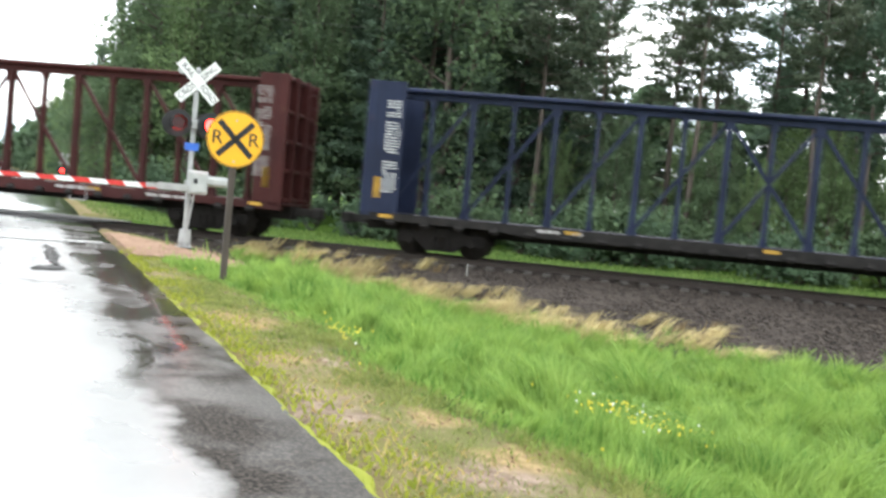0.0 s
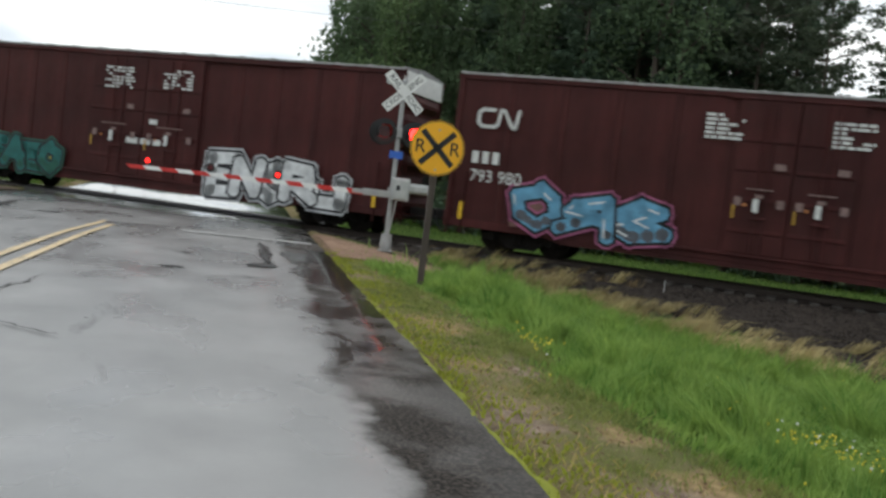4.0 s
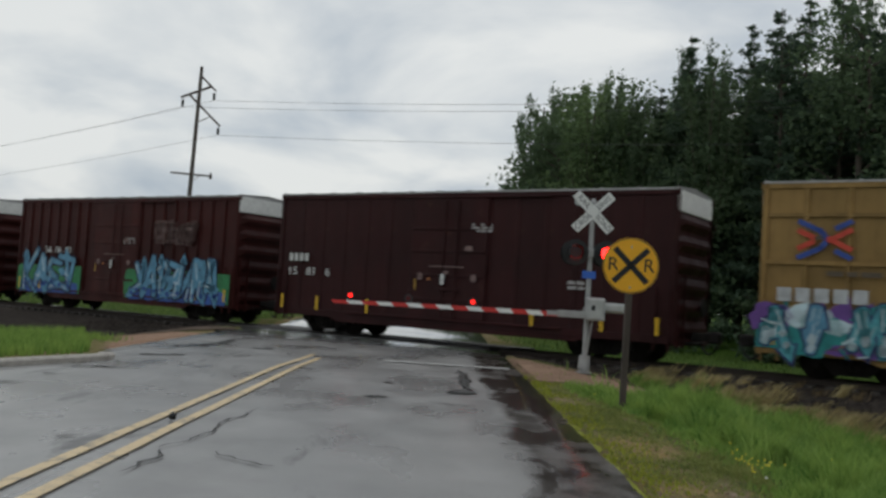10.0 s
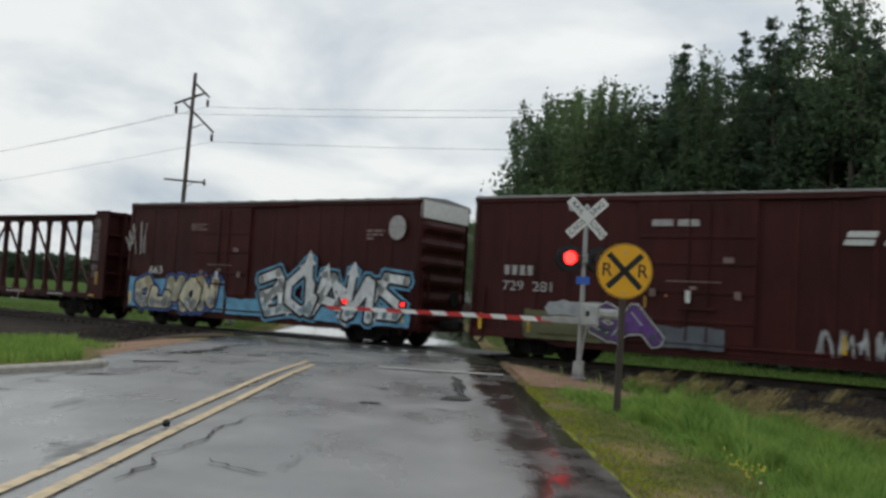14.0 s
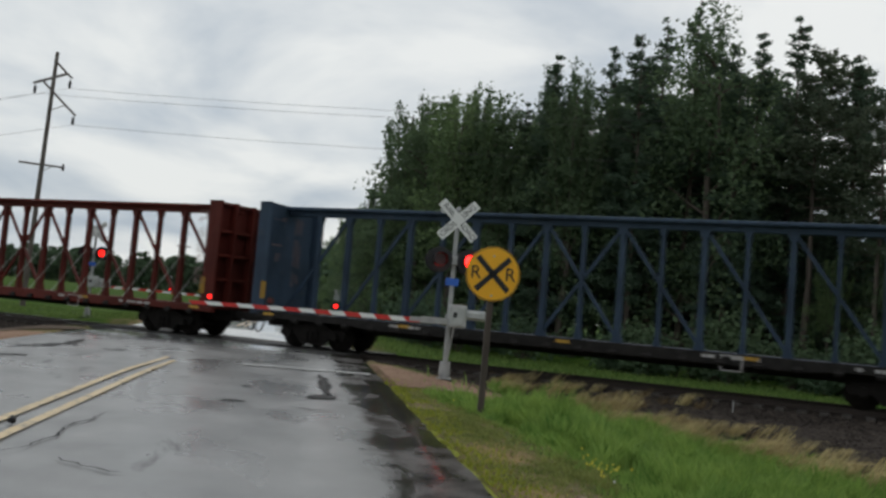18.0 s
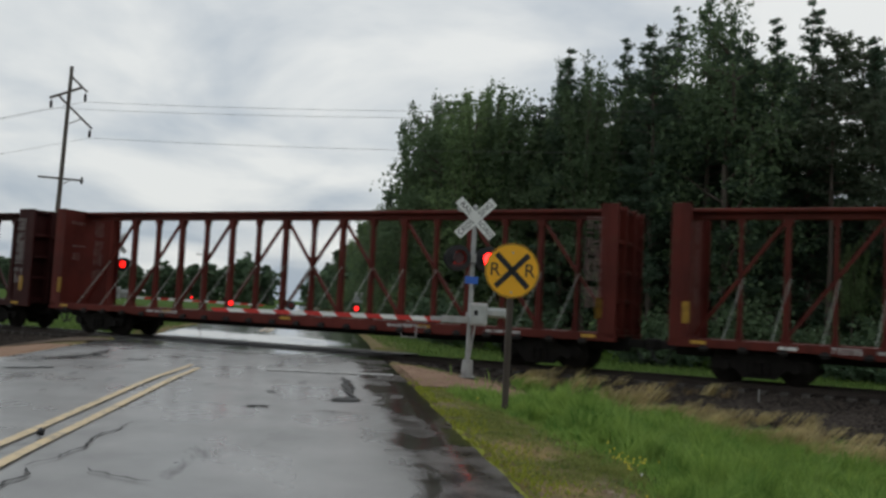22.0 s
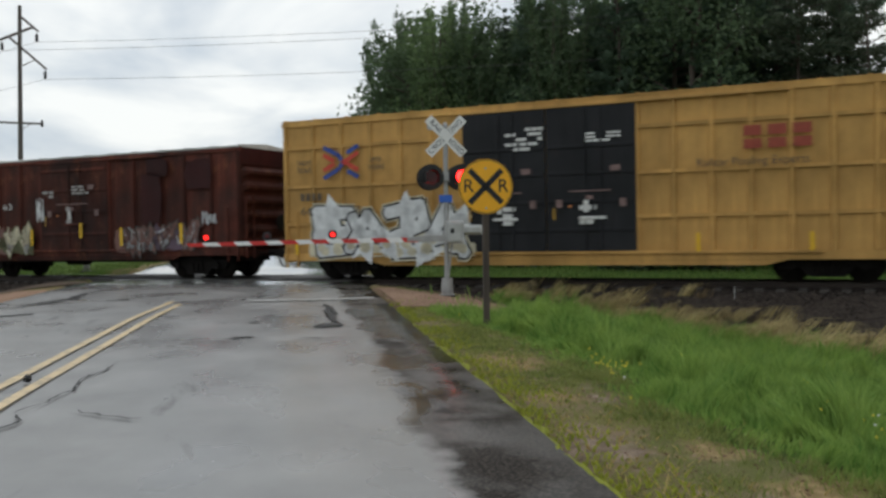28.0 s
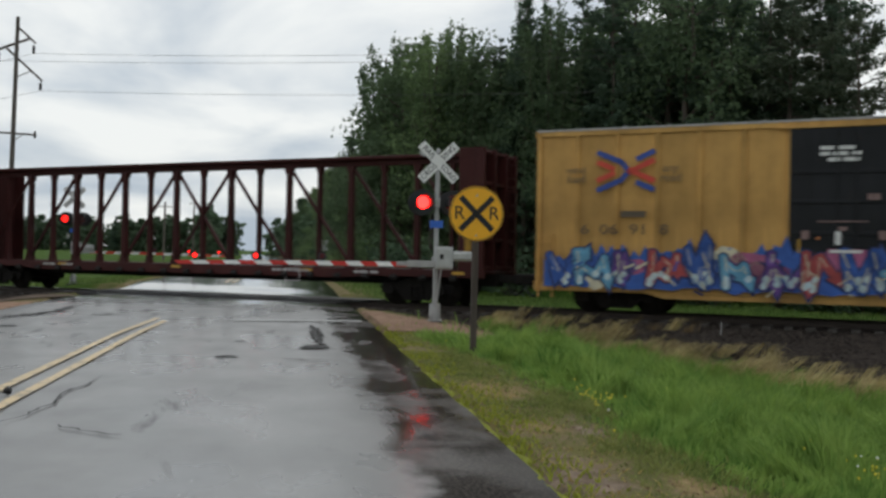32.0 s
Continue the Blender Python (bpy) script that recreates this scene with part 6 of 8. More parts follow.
    # lettering wrapped on the near side
    rng = random.Random(seed)
    for x0, x1, a0, a1, rows in ((half * 0.50, half * 0.78, 0.55, 0.95, 5), (half * 0.34, half * 0.45, 0.45, 0.8, 4), (-half * 0.84, -half * 0.70, 0.50, 0.62, 1), (-half * 0.42, -half * 0.34, 0.6, 0.8, 3), (-half * 0.72, -half * 0.60, 0.75, 0.9, 2)):
        flat = bars(B(), x0, x1, zc - r + a0 * r * 1.15, zc - r + a1 * r * 1.15, 0, rows, rng, 0.85)
        for v in flat.verts:
            dz = max(-r, min(r, v.co.z - zc))
            v.co.y = -math.sqrt(max(0.0, r * r - dz * dz)) - 0.012
        part("stencilled_lettering", flat, "grey_text" if rows > 1 else "ink", car, "rows of small stencilled lettering")
    if number:
        me = text_mesh(number, 0.26 / 0.69, 0.002, "ink")
        for v in me.vertices:   # wrapped on the shell
            zz = max(-r, min(r, zc - r * 0.42 + v.co.y - zc))
            v.co.z = math.sqrt(r * r - zz * zz) + 0.012
        ob = part("car_number", me, None, car, "dark stencilled car number")
        ob.matrix_basis = pose(-half * 0.56, 0, zc - r * 0.42, 90, 0, 0)
    for x in (-half * 0.86, -half * 0.36, half * 0.33, half * 0.83):
        strips = B()
        for i in range(5):
            za, zb = zc - r * 0.55 + 0.13 * i, zc - r * 0.55 + 0.13 * (i + 1)
            q = []
            for xx, zz in ((x - 0.05, za), (x + 0.05, za), (x + 0.05, zb), (x - 0.05, zb)):
                q.append(strips.verts.new((xx, -math.sqrt(max(0.0, (r + 0.045) ** 2 - (zz - zc) ** 2)), zz)))
            strips.faces.new(q)
        part("reflector", strips, "safety_yellow", car)
    placard = B()
    q = [(half * 0.36, -0.62), (half * 0.50, -0.62), (half * 0.50, -0.32), (half * 0.36, -0.32)]
    placard.faces.new([placard.verts.new((x, -math.sqrt(r * r - dz * dz) - 0.02, zc + dz)) for x, dz in q])
    part("placard", placard, "safety_yellow", car, "yellow placard")
    if stained:
        st = B()
        for _ in range(14):
            cx = half * rng.uniform(0.55, 0.66)
            w = rng.uniform(0.02, 0.10)
            t0, t1 = rng.uniform(-0.1, 0.35), rng.uniform(-0.95, -0.7)
            vs = []
            for i in range(9):
                a = t0 + (t1 - t0) * i / 8
                ww = w * (0.4 + 1.6 * i / 8)
                vs.append([st.verts.new((cx + q * ww, -(r + 0.006) * math.cos(a), zc + (r + 0.006) * math.sin(a))) for q in (-1, 1)])
            for a, b in zip(vs, vs[1:]):
                st.faces.new((a[0], a[1], b[1], b[0]))
        part("spill_stain", st, "stain", car, "dark spill stain run down the shell")
    truck(car, -half + 1.25)
    truck(car, half - 1.25)
    couplers(car, half + 0.55)
    return car


CARS = []


def build_train():
    F = -1.55 - 0.09   # just proud of the near side's posts
    add = CARS.append
    add(centerbeam("centerbeam_flatcar", -6.45, 15.95, "beam_navy", "empty navy blue centerbeam flatcar with white stencils", seed=11, sill="dark"))
    add(centerbeam("centerbeam_flatcar", -30.35, -8.75, "beam_maroon", "empty dark red centerbeam flatcar with white stencils", seed=12))
    c = boxcar("boxcar", -51.15, -32.30, 5.15, "box_brown", "brown high boxcar with white and teal graffiti", (0.6, 3.0), None, 10, "seam", 2)
    emblem_worm(c, -8.02, 3.81, 1.36, 0.62, F)
    marking(c, -8.68, -7.34, 2.08, 0.32, F, "784 420", "white", 3, 0.5)
    lettering(c, [(-2.4, -1.2, 3.55, 4.5, 7), (0.2, 1.3, 3.7, 4.45, 6), (3.0, 3.5, 2.7, 3.1, 3), (7.1, 8.6, 1.9, 2.2, 2), (-0.6, 0.5, 2.6, 3.1, 3)], F, 3)
    sprayed_block(c, -8.9, -1.5, 0.62, 1.45, F + 0.004, "fog", 131, "pale grey sprayed ground")
    sprayed_forms(c, -8.9, -1.6, 0.68, 2.25, F, (6, 1, 0, 3, 7, 1, 8, 5, 0, 3), "chalk", "slate", "fog", 31, 0.13, 0.035, 0.12, "silver", None, True)
    sprayed_block(c, -1.5, -0.6, 0.66, 1.15, F, "brick", 133, "red sprayed patch")
    sprayed_block(c, -0.2, 8.5, 0.66, 1.35, F + 0.004, "sea", 132, "dark teal sprayed ground")
    teal = sprayed_forms(c, -0.2, 8.4, 0.74, 2.25, F, (6, 8, 5, 9, 8, 5, 3, 8, 6), "navy", "mint", "sea", 32, 0.17, 0.035, 0.1, "deep_teal", "mint", True)
    spray_dots(teal, [(1.2, 1.35), (2.6, 1.2), (3.6, 1.6), (5.2, 1.05), (6.6, 1.0), (7.9, 1.3), (4.5, 1.1)], 0.11, "orange", F - 0.03)
    add(c)
    d = boxcar("boxcar", -70.90, -52.95, 5.15, "box_brown", "brown high boxcar with a white tag and stencils", (0.4, 3.0), None, 10, "seam", 2)
    emblem_worm(d, 5.6, 3.9, 1.3, 0.6, F)
    emblem_worm(d, -7.6, 3.8, 1.3, 0.6, F)
    marking(d, -8.26, -6.73, 1.95, 0.34, F, "793 980", "white", 3, 0.55)
    lettering(d, [(5.0, 6.3, 3.3, 3.45, 1), (-1.9, -0.9, 3.75, 4.45, 6), (1.2, 2.2, 3.75, 4.45, 6), (4.6, 5.6, 1.9, 2.6, 3)], F, 4)
    sprayed_block(d, -6.9, -5.6, 0.8, 1.7, F + 0.004, "dust", 134, "rosy sprayed ground")
    sprayed_forms(d, -6.8, -2.6, 0.75, 2.1, F, (9, 3, 2), "sky_blue", "soot", "rose", 33, 0.26, 0.06, 0.05, "slate", "chalk")
    add(d)
    e = boxcar("boxcar", -91.28, -72.60, 5.15, "box_brown", "brown high boxcar with a white and black tag", (-0.1, 4.6), None, 10, "seam", 2)
    emblem_worm(e, -7.8, 3.76, 1.22, 0.62, F)
    marking(e, -8.42, -7.12, 1.95, 0.32, F, "795 237", "white", 3, 0.52)
    lettering(e, [(-8.4, -7.1, 3.1, 3.24, 1), (-1.8, -0.55, 3.75, 4.5, 7), (0.64, 1.85, 3.84, 4.5, 6), (0.2, 0.6, 2.6, 2.85, 1), (-0.7, 0.8, 1.9, 2.2, 1)], F, 5)
    sprayed_forms(e, 2.85, 7.6, 0.56, 1.98, F, (0, 1, 2, 3, 4), "chalk", "soot", "silver", 34, 0.27, 0.055, 0.05)
    sprayed_forms(e, -6.9, -3.5, 0.62, 1.75, F, (6, 5, 0, 9), "sea", "soot", "pine", 35, 0.30, 0.06, 0.0, "pine")
    add(e)
    add(tank_car("tank_car", -98.25, 11.8, 1.49, "tank_white", "tank_black", "white tank car with a black middle band", True, 21, False, (-1.65, 1.6), "98776"))
    add(tank_car("tank_car", -110.95, 12.5, 1.42, "tank_white", "tank_black", "white tank car with a black band and brown spill stains", True, 22, True, (-2.2, 1.3), "88593"))
    add(tank_car("tank_car", -124.0, 11.6, 1.42, "tank_beige", "tank_black", "stained cream tank car with a black band and top railing", True, 23, True, (-2.2, 0.7), "90662"))
    add(tank_car("tank_car", -136.9, 11.4, 1.42, "tank_white", "tank_black", "white tank car with a black band and top railing", True, 24, False, (-2.4, 1.05), "631283"))
    k = boxcar("boxcar", -159.75, -144.50, 5.23, "box_gold", "gold boxcar with black doors and teal and white graffiti", (-0.25, 4.05), "door_black", 11, "post", 2, waffle=True)
    emblem_cross(k, -5.98, 3.62, 1.25, 0.98, F)
    emblem_blocks(k, 3.6, 5.3, 3.6, 4.24, F, 3, "orange_red")
    slogan(k, ("Railcar Pooling Experts",), 4.5, 3.25, 0.34, F)
    for i in range(5):
        part("number_patch", box(B(), -7.1 + 0.46 * i, -6.75 + 0.46 * i, F - 0.002, F, 2.0, 2.36), "silver", k)
    lettering(k, [(-6.3, -5.9, 3.6, 3.9, 2), (-4.4, -3.9, 3.6, 3.9, 2), (-5.9, -4.4, 2.65, 2.85, 1)], F, 6, "ink")
    graffiti(k, -7.6, -2.3, 0.62, 2.1, F, ["aqua", "sky_blue", "ice"], "ink_blue", ["teal", "violet", "ice"], 36, "jag")
    sprayed_forms(k, 1.7, 6.1, 0.72, 2.2, F, (0, 1, 6, 0, 9), "chalk", "grime", "silver", 37, 0.16, 0.035, 0.05, "silver", None, True)
    graffiti(k, -2.2, 1.6, 0.7, 1.9, F - 0.03, ["ink_blue", "deep_teal"], "silver", ["deep_teal", "teal"], 51, "jag")
    add(k)
    l = boxcar("boxcar", -177.40, -162.00, 5.13, "box_dark", "dark brown boxcar with small white stencils", (0.0, 3.0), None, 12, "seam", 1)
    marking(l, -7.0, -5.05, 2.06, 0.28, F, "15   81   6", "white", 4, 0.52)
    lettering(l, [(4.4, 5.0, 2.0, 2.3, 2), (0.9, 1.7, 3.7, 4.0, 3)], F, 7, "grey_text")
    add(l)
    m = boxcar("boxcar", -194.60, -179.62, 5.13, "box_red", "oxide red boxcar with green and blue graffiti", (0.0, 3.0), None, 16, "post", 1)
    for xa, xb, seed in ((-7.2, -2.3, 38), (0.9, 7.3, 39)):
        sprayed_block(m, xa, xb, 0.72, 1.95, F + 0.006, "moss_green", seed, "green sprayed ground")
        sprayed_block(m, xa + 0.3, xb - 0.2, 0.68, 1.2, F + 0.003, "royal", seed + 100, "blue sprayed ground")
        sprayed_forms(m, xa + 0.5, xb - 0.7, 0.78, 2.35, F, (7, 5, 6, 0, 1, 3, 5)[: 4 if xa < 0 else 7], "sky_blue", "navy", None, seed, 0.15, 0.05, 0.15, "royal", "ice", True)
    marking(m, -5.1, -3.1, 2.52, 0.28, F, "56  06  02", "white")
    lettering(m, [(0.6, 1.4, 3.0, 3.3, 3)], F, 8, "grey_text")
    graffiti(m, 2.7, 5.0, 3.1, 4.0, F, ["faint_text"], "box_red", ["box_red"], 58)
    add(m)
    n_ = boxcar("boxcar", -212.10, -196.90, 5.13, "box_red", "oxide red boxcar with a faded white tag", (0.0, 3.1), None, 16, "post", 1)
    sprayed_block(n_, -5.6, -1.7, 0.85, 1.5, F, "grime", 40, "dull dark block under a pale tag")
    sprayed_forms(n_, -5.25, -1.9, 1.2, 2.2, F - 0.004, (6, 5, 1, 8), "cream", "grime", None, 41, 0.26, 0.05, 0.1, "fog", None, True)
    thin_tag(n_, -7.0, -5.6, 1.3, 2.2, F, "dust", 42)
    lettering(n_, [(-0.1, 0.9, 4.05, 4.4, 3), (4.6, 5.2, 2.3, 2.7, 3), (5.6, 6.2, 1.4, 1.9, 3)], F, 9, "faint_text")
    lettering(n_, [(-6.6, -6.0, 2.6, 2.85, 1), (-5.8, -5.4, 2.6, 2.85, 1)], F, 29, "grey_text")
    add(n_)
    o = boxcar("boxcar", -230.15, -214.40, 5.13, "box_red", "oxide red boxcar with white block emblem and dull graffiti", (-0.6, 3.4), None, 12, "seam", 1)
    emblem_blocks(o, 3.2, 7.0, 3.62, 3.98, F, 4, "white", 0.35)
    lettering(o, [(-1.86, -0.2, 4.05, 4.35, 1), (4.6, 5.9, 1.9, 2.4, 2)], F, 10, "grey_text")
    marking(o, -6.6, -4.9, 2.08, 0.30, F, "729  281", "grey_text", 4, 0.5)
    sprayed_block(o, -5.8, -2.6, 0.66, 1.55, F, "olive", 141, "dull olive grey rounded sprayed shape")
    sprayed_block(o, -5.0, -3.3, 1.4, 1.85, F - 0.002, "fog", 142, "pale grey sprayed shape")
    sprayed_forms(o, -3.6, -1.7, 0.8, 1.9, F - 0.004, (9, 5), "violet", "dusk", "silver", 143, 0.28, 0.05, 0.1, "slate", "silver")
    sprayed_block(o, -1.7, 0.3, 0.68, 1.3, F, "slate", 144, "dull slate sprayed shape")
    thin_tag(o, 2.6, 6.0, 0.8, 1.5, F, "silver", 145, 0.06)
    part("placard", box(B(), 6.2, 6.8, F - 0.004, F, 1.35, 1.85), "white", o, "white placard with a dark centre")
    part("placard", box(B(), 6.3, 6.7, F - 0.008, F - 0.005, 1.45, 1.75), "soot", o)
    add(o)
    p = boxcar("boxcar", -247.45, -232.25, 5.13, "box_red", "oxide red boxcar with blue and white graffiti", (-1.8, 3.0), None, 10, "seam", 1)
    sprayed_block(p, -7.2, -1.5, 0.7, 1.9, F + 0.004, "sky_blue", 152, "bright blue sprayed ground")
    sprayed_forms(p, -6.6, -1.9, 0.72, 2.05, F, (9, 4, 8, 9, 1), "cream", "soot", "royal", 52, 0.32, 0.06, 0.05, "fog", "chalk")
    sprayed_block(p, -1.3, 7.4, 0.66, 1.3, F + 0.004, "sky_blue", 153, "bright blue sprayed ground")
    sprayed_forms(p, 0.4, 7.3, 0.72, 2.45, F, (6, 9, 5, 1, 6), "chalk", "soot", "sky_blue", 42, 0.17, 0.06, 0.15, "ice", None, True)
    disc_bm = B()
    disc_bm.faces.new([disc_bm.verts.new((6.7 + 0.36 * math.cos(a), F, 4.05 + 0.42 * math.sin(a))) for a in np.linspace(0, 2 * math.pi, 25)[:-1]])
    part("emblem", disc_bm, "grey_text", p, "faded round emblem")
    marking(p, -5.95, -5.15, 2.1, 0.30, F - 0.03, "663", "white", 0)
    thin_tag(p, -7.8, -6.0, 2.9, 4.3, F, "grey_text", 154, 0.06)
    lettering(p, [(5.4, 6.2, 3.6, 4.0, 3), (-3.6, -2.6, 3.9, 4.2, 3)], F, 11, "faint_text")
    add(p)
    add(centerbeam("centerbeam_flatcar", -272.00, -249.15, "beam_maroon", "empty dark red centerbeam flatcar with white stencils", seed=13))
    add(centerbeam("centerbeam_flatcar", -295.45, -273.45, "beam_blue", "empty faded blue centerbeam flatcar with a black sill", seed=14, sill="dark"))
    add(centerbeam("centerbeam_flatcar", -319.55, -297.05, "beam_red", "empty red centerbeam flatcar with pale straps", seed=15, straps=True))
    red = centerbeam("centerbeam_flatcar", -344.05, -321.15, "beam_red", "empty red centerbeam flatcar with pale straps", seed=16, straps=True)
    lettering(red, [(-8.6, -8.1, 0.92, 1.06, 1)], -1.43, 72)
    marking(red, -7.35, -6.65, 0.92, 0.15, -1.43, "732735")
    add(red)
    add(centerbeam("centerbeam_flatcar", -368.10, -345.50, "beam_red", "empty red centerbeam flatcar with pale straps", seed=17, straps=True))
    add(centerbeam("centerbeam_flatcar", -392.12, -369.33, "beam_maroon", "empty maroon centerbeam flatcar with white stencils", seed=18))
    y = boxcar("boxcar", -408.60, -393.45, 4.59, "box_red", "dark red boxcar with white monogram emblem", (-0.8, 3.2), None, 9, "seam", 1, False, low=0.92)
    emblem_worm(y, 4.65, 3.18, 1.4, 0.66, F)
    marking(y, -6.05, -4.75, 2.28, 0.24, F, "413 727", "white", 0)
    lettering(y, [(4.0, 5.4, 2.55, 2.7, 1), (-6.55, -6.2, 2.28, 2.52, 1), (-3.9, -3.5, 2.3, 2.6, 3)], F, 12)
    lettering(y, [(2.4, 3.2, 2.6, 3.1, 4), (0.2, 0.7, 2.9, 3.3, 3)], F, 32, "faint_text")
    add(y)
    for i, (c0, c1, mt) in enumerate(((-428.70, -410.28, "box_gold"), (-449.05, -430.35, "box_yellow"))):
        z = boxcar("boxcar", c0, c1, 5.23, mt, "gold boxcar with double black doors" if i == 0 else "yellow boxcar with black doors and white graffiti", (0.4, 5.05) if i == 0 else (-0.3, 5.2), "door_black", 13, "post", 2, i == 0, roof_mat="roof" if i == 0 else "box_yellow", waffle=True)
        emblem_cross(z, -6.7 if i == 0 else -7.07, 3.75, 1.2, 1.0, F)
        emblem_blocks(z, 5.1, 6.9, 3.5, 4.1, F, 3, "orange_red")
        slogan(z, ("Railcar Pooling Experts",), 5.3, 3.18, 0.30, F)
        if i == 0:
            lettering(z, [(-7.4, -5.9, 2.55, 2.8, 1), (-7.4, -5.4, 2.1, 2.35, 1)], F, 13, "ink")
        else:
            marking(z, -8.6, -6.35, 2.1, 0.24, F, "66   46   65", "ink", 4, 0.46)
        for x, words in ((-8.05 if i == 0 else -8.45, ("next", "load")), (-5.35 if i == 0 else -5.8, ("any", "road"))):
            slogan(z, words, x, 3.8, 0.31, F, 0.24)
        lettering(z, [(-1.5, -0.3, 3.75, 4.45, 5), (0.9, 1.9, 3.9, 4.2, 3), (-1.6, -1.2, 1.6, 2.2, 3), (0.7, 1.2, 1.6, 2.2, 3)], F - 0.02, 23 + i)
        if i == 0:
            thin_tag(z, -1.9, -0.2, 1.2, 2.0, F - 0.03, "slate", 43, 0.06)
            thin_tag(z, 0.7, 2.3, 1.2, 1.9, F - 0.03, "slate", 66, 0.06)
        else:
            sprayed_block(z, -8.3, -2.5, 0.74, 1.15, F + 0.004, "cream", 144, "cream sprayed ground")
            sprayed_forms(z, -8.0, -2.9, 0.76, 2.3, F, (0, 5, 6, 5), "chalk", "soot", "cream", 44, 0.24, 0.04, 0.15, "cream", None, True)
        add(z)
    for i, (c0, c1) in enumerate(((-466.02, -450.75), (-482.35, -467.40))):
        a = boxcar("boxcar", c0, c1, 4.59, "box_rust", "rusty red boxcar with faded graffiti along the sill", (0.0, 3.4), None, 10, "post", 1, False, low=0.92, roof_mat="flaky_roof")
        if i == 0:
            graffiti(a, -6.2, -2.1, 0.88, 1.95, F, ["cream", "silver"], "olive", ["olive", "dust"], 45, "jag")
            thin_tag(a, -6.2, -2.1, 1.3, 2.0, F - 0.034, "cream", 61, 0.05)
            sprayed_block(a, 2.1, 3.5, 0.95, 1.75, F, "dust", 46, "faded reddish painted patch")
            sprayed_block(a, 3.7, 4.6, 1.0, 1.7, F, "slate", 47, "dull grey painted patch")
            thin_tag(a, 6.0, 6.7, 1.9, 2.3, F, "silver", 63, 0.05)
            thin_tag(a, -1.9, -1.5, 2.1, 3.0, F, "chalk", 64, 0.05)
            tall_reflectors(a, ((-7.28, 1.35, 2.2), (-2.1, 1.25, 1.85), (0.43, 1.5, 2.05), (2.4, 1.2, 1.85), (5.15, 1.25, 1.95)), F - 0.05)
            graffiti(a, 2.4, 5.6, 0.95, 1.95, F, ["dust", "fog"], "grime", ["dust", "dusk", "silver"], 65, "jag")
            sprayed_block(a, 3.6, 4.5, 3.6, 4.2, F + 0.002, "box_dark", 67, "sooty dark panel")
            sprayed_block(a, 5.4, 6.4, 3.1, 4.1, F + 0.002, "box_dark", 68, "sooty dark panel")
            lettering(a, [(0.0, 0.9, 3.1, 3.45, 3), (-1.5, -0.9, 3.0, 3.3, 2), (-0.3, 0.0, 2.0, 2.7, 3)], F - 0.03, 33, "grey_text")
            marking(a, -5.6, -3.2, 2.62, 0.22, F, "36   53   63", "white", 0)
        else:
            marking(a, -5.85, -4.2, 1.8, 0.24, F, "412 906", "silver", 3, 0.4)
            thin_tag(a, -6.2, -4.4, 1.2, 1.7, F, "silver", 48, 0.05)
            thin_tag(a, -3.4, -1.9, 1.2, 1.8, F, "dust", 49, 0.06)
            sprayed_block(a, -5.3, -1.9, 0.93, 1.12, F - 0.01, "chalk", 50, "white block letters on the side sill")
            thin_tag(a, -5.2, -2.0, 0.94, 1.12, F - 0.014, "dusk", 51, 0.03)
            wave_mural(a, 1.9, 6.0, 0.88, 2.0, F, 52)
            sprayed_block(a, 6.1, 7.2, 0.90, 1.55, F, "chalk", 53, "white patch with a dark window shape")
            sprayed_block(a, 6.5, 6.95, 1.0, 1.42, F - 0.004, "dusk", 54, "dark sprayed shape on the white patch")
            sprayed_block(a, 6.45, 7.15, 1.66, 1.92, F, "silver", 55, "pale sprayed box")
            thin_tag(a, 6.55, 7.35, 2.55, 3.35, F, "silver", 56, 0.05)
            thin_tag(a, 6.65, 7.25, 2.5, 3.3, F - 0.004, "fog", 69, 0.04)
            thin_tag(a, 6.5, 7.4, 2.8, 3.2, F - 0.008, "silver", 71, 0.035)
            tall_reflectors(a, ((-7.19, 1.45, 2.25), (-4.6, 1.25, 1.85), (-2.5, 1.3, 1.95), (2.15, 1.2, 1.8), (4.65, 1.25, 1.85), (7.07, 1.35, 2.25)), F - 0.05)
            sprayed_block(a, 3.5, 4.4, 3.4, 4.1, F + 0.002, "box_dark", 70, "sooty dark panel")
            thin_tag(a, -2.2, -1.9, 2.2, 2.9, F, "silver", 57, 0.03)
            lettering(a, [(-0.6, 0.3, 1.75, 1.95, 1), (0.2, 0.8, 2.35, 2.5, 1)], F, 16, "grey_text")
        sprayed_block(a, 3.35, 4.15, 1.95, 3.75, F + 0.002, "box_dark", 58, "dark weathered panel")
        add(a)
    b = boxcar("boxcar", -502.45, -483.98, 5.23, "box_yellow", "yellow boxcar with black doors and blue, pink and green graffiti", (0.1, 5.05), "door_black", 11, "post", 2, True)
    emblem_cross(b, -6.62, 3.95, 1.5, 1.08, F)
    part("emblem_plate", box(B(), 5.76, 8.02, F - 0.004, F + 0.004, 3.64, 4.24), "black", b, "black plate behind a white block emblem")
    emblem_blocks(b, 5.9, 7.95, 3.73, 4.12, F - 0.008, 3, "white", 0.25)
    for x, words in ((-8.0, ("next", "load")), (-5.4, ("any", "road"))):
        slogan(b, words, x, 4.0, 0.31, F, 0.26)
    slogan(b, ("Railcar Pooling", "Experts"), 6.9, 3.28, 0.30, F, 0.32)
    marking(b, -7.85, -5.45, 2.2, 0.27, F, "6  06  91  8", "ink", 0)
    lettering(b, [(-7.38, -5.9, 2.63, 2.9, 1), (6.2, 7.4, 2.46, 2.62, 1)], F, 17, "ink")
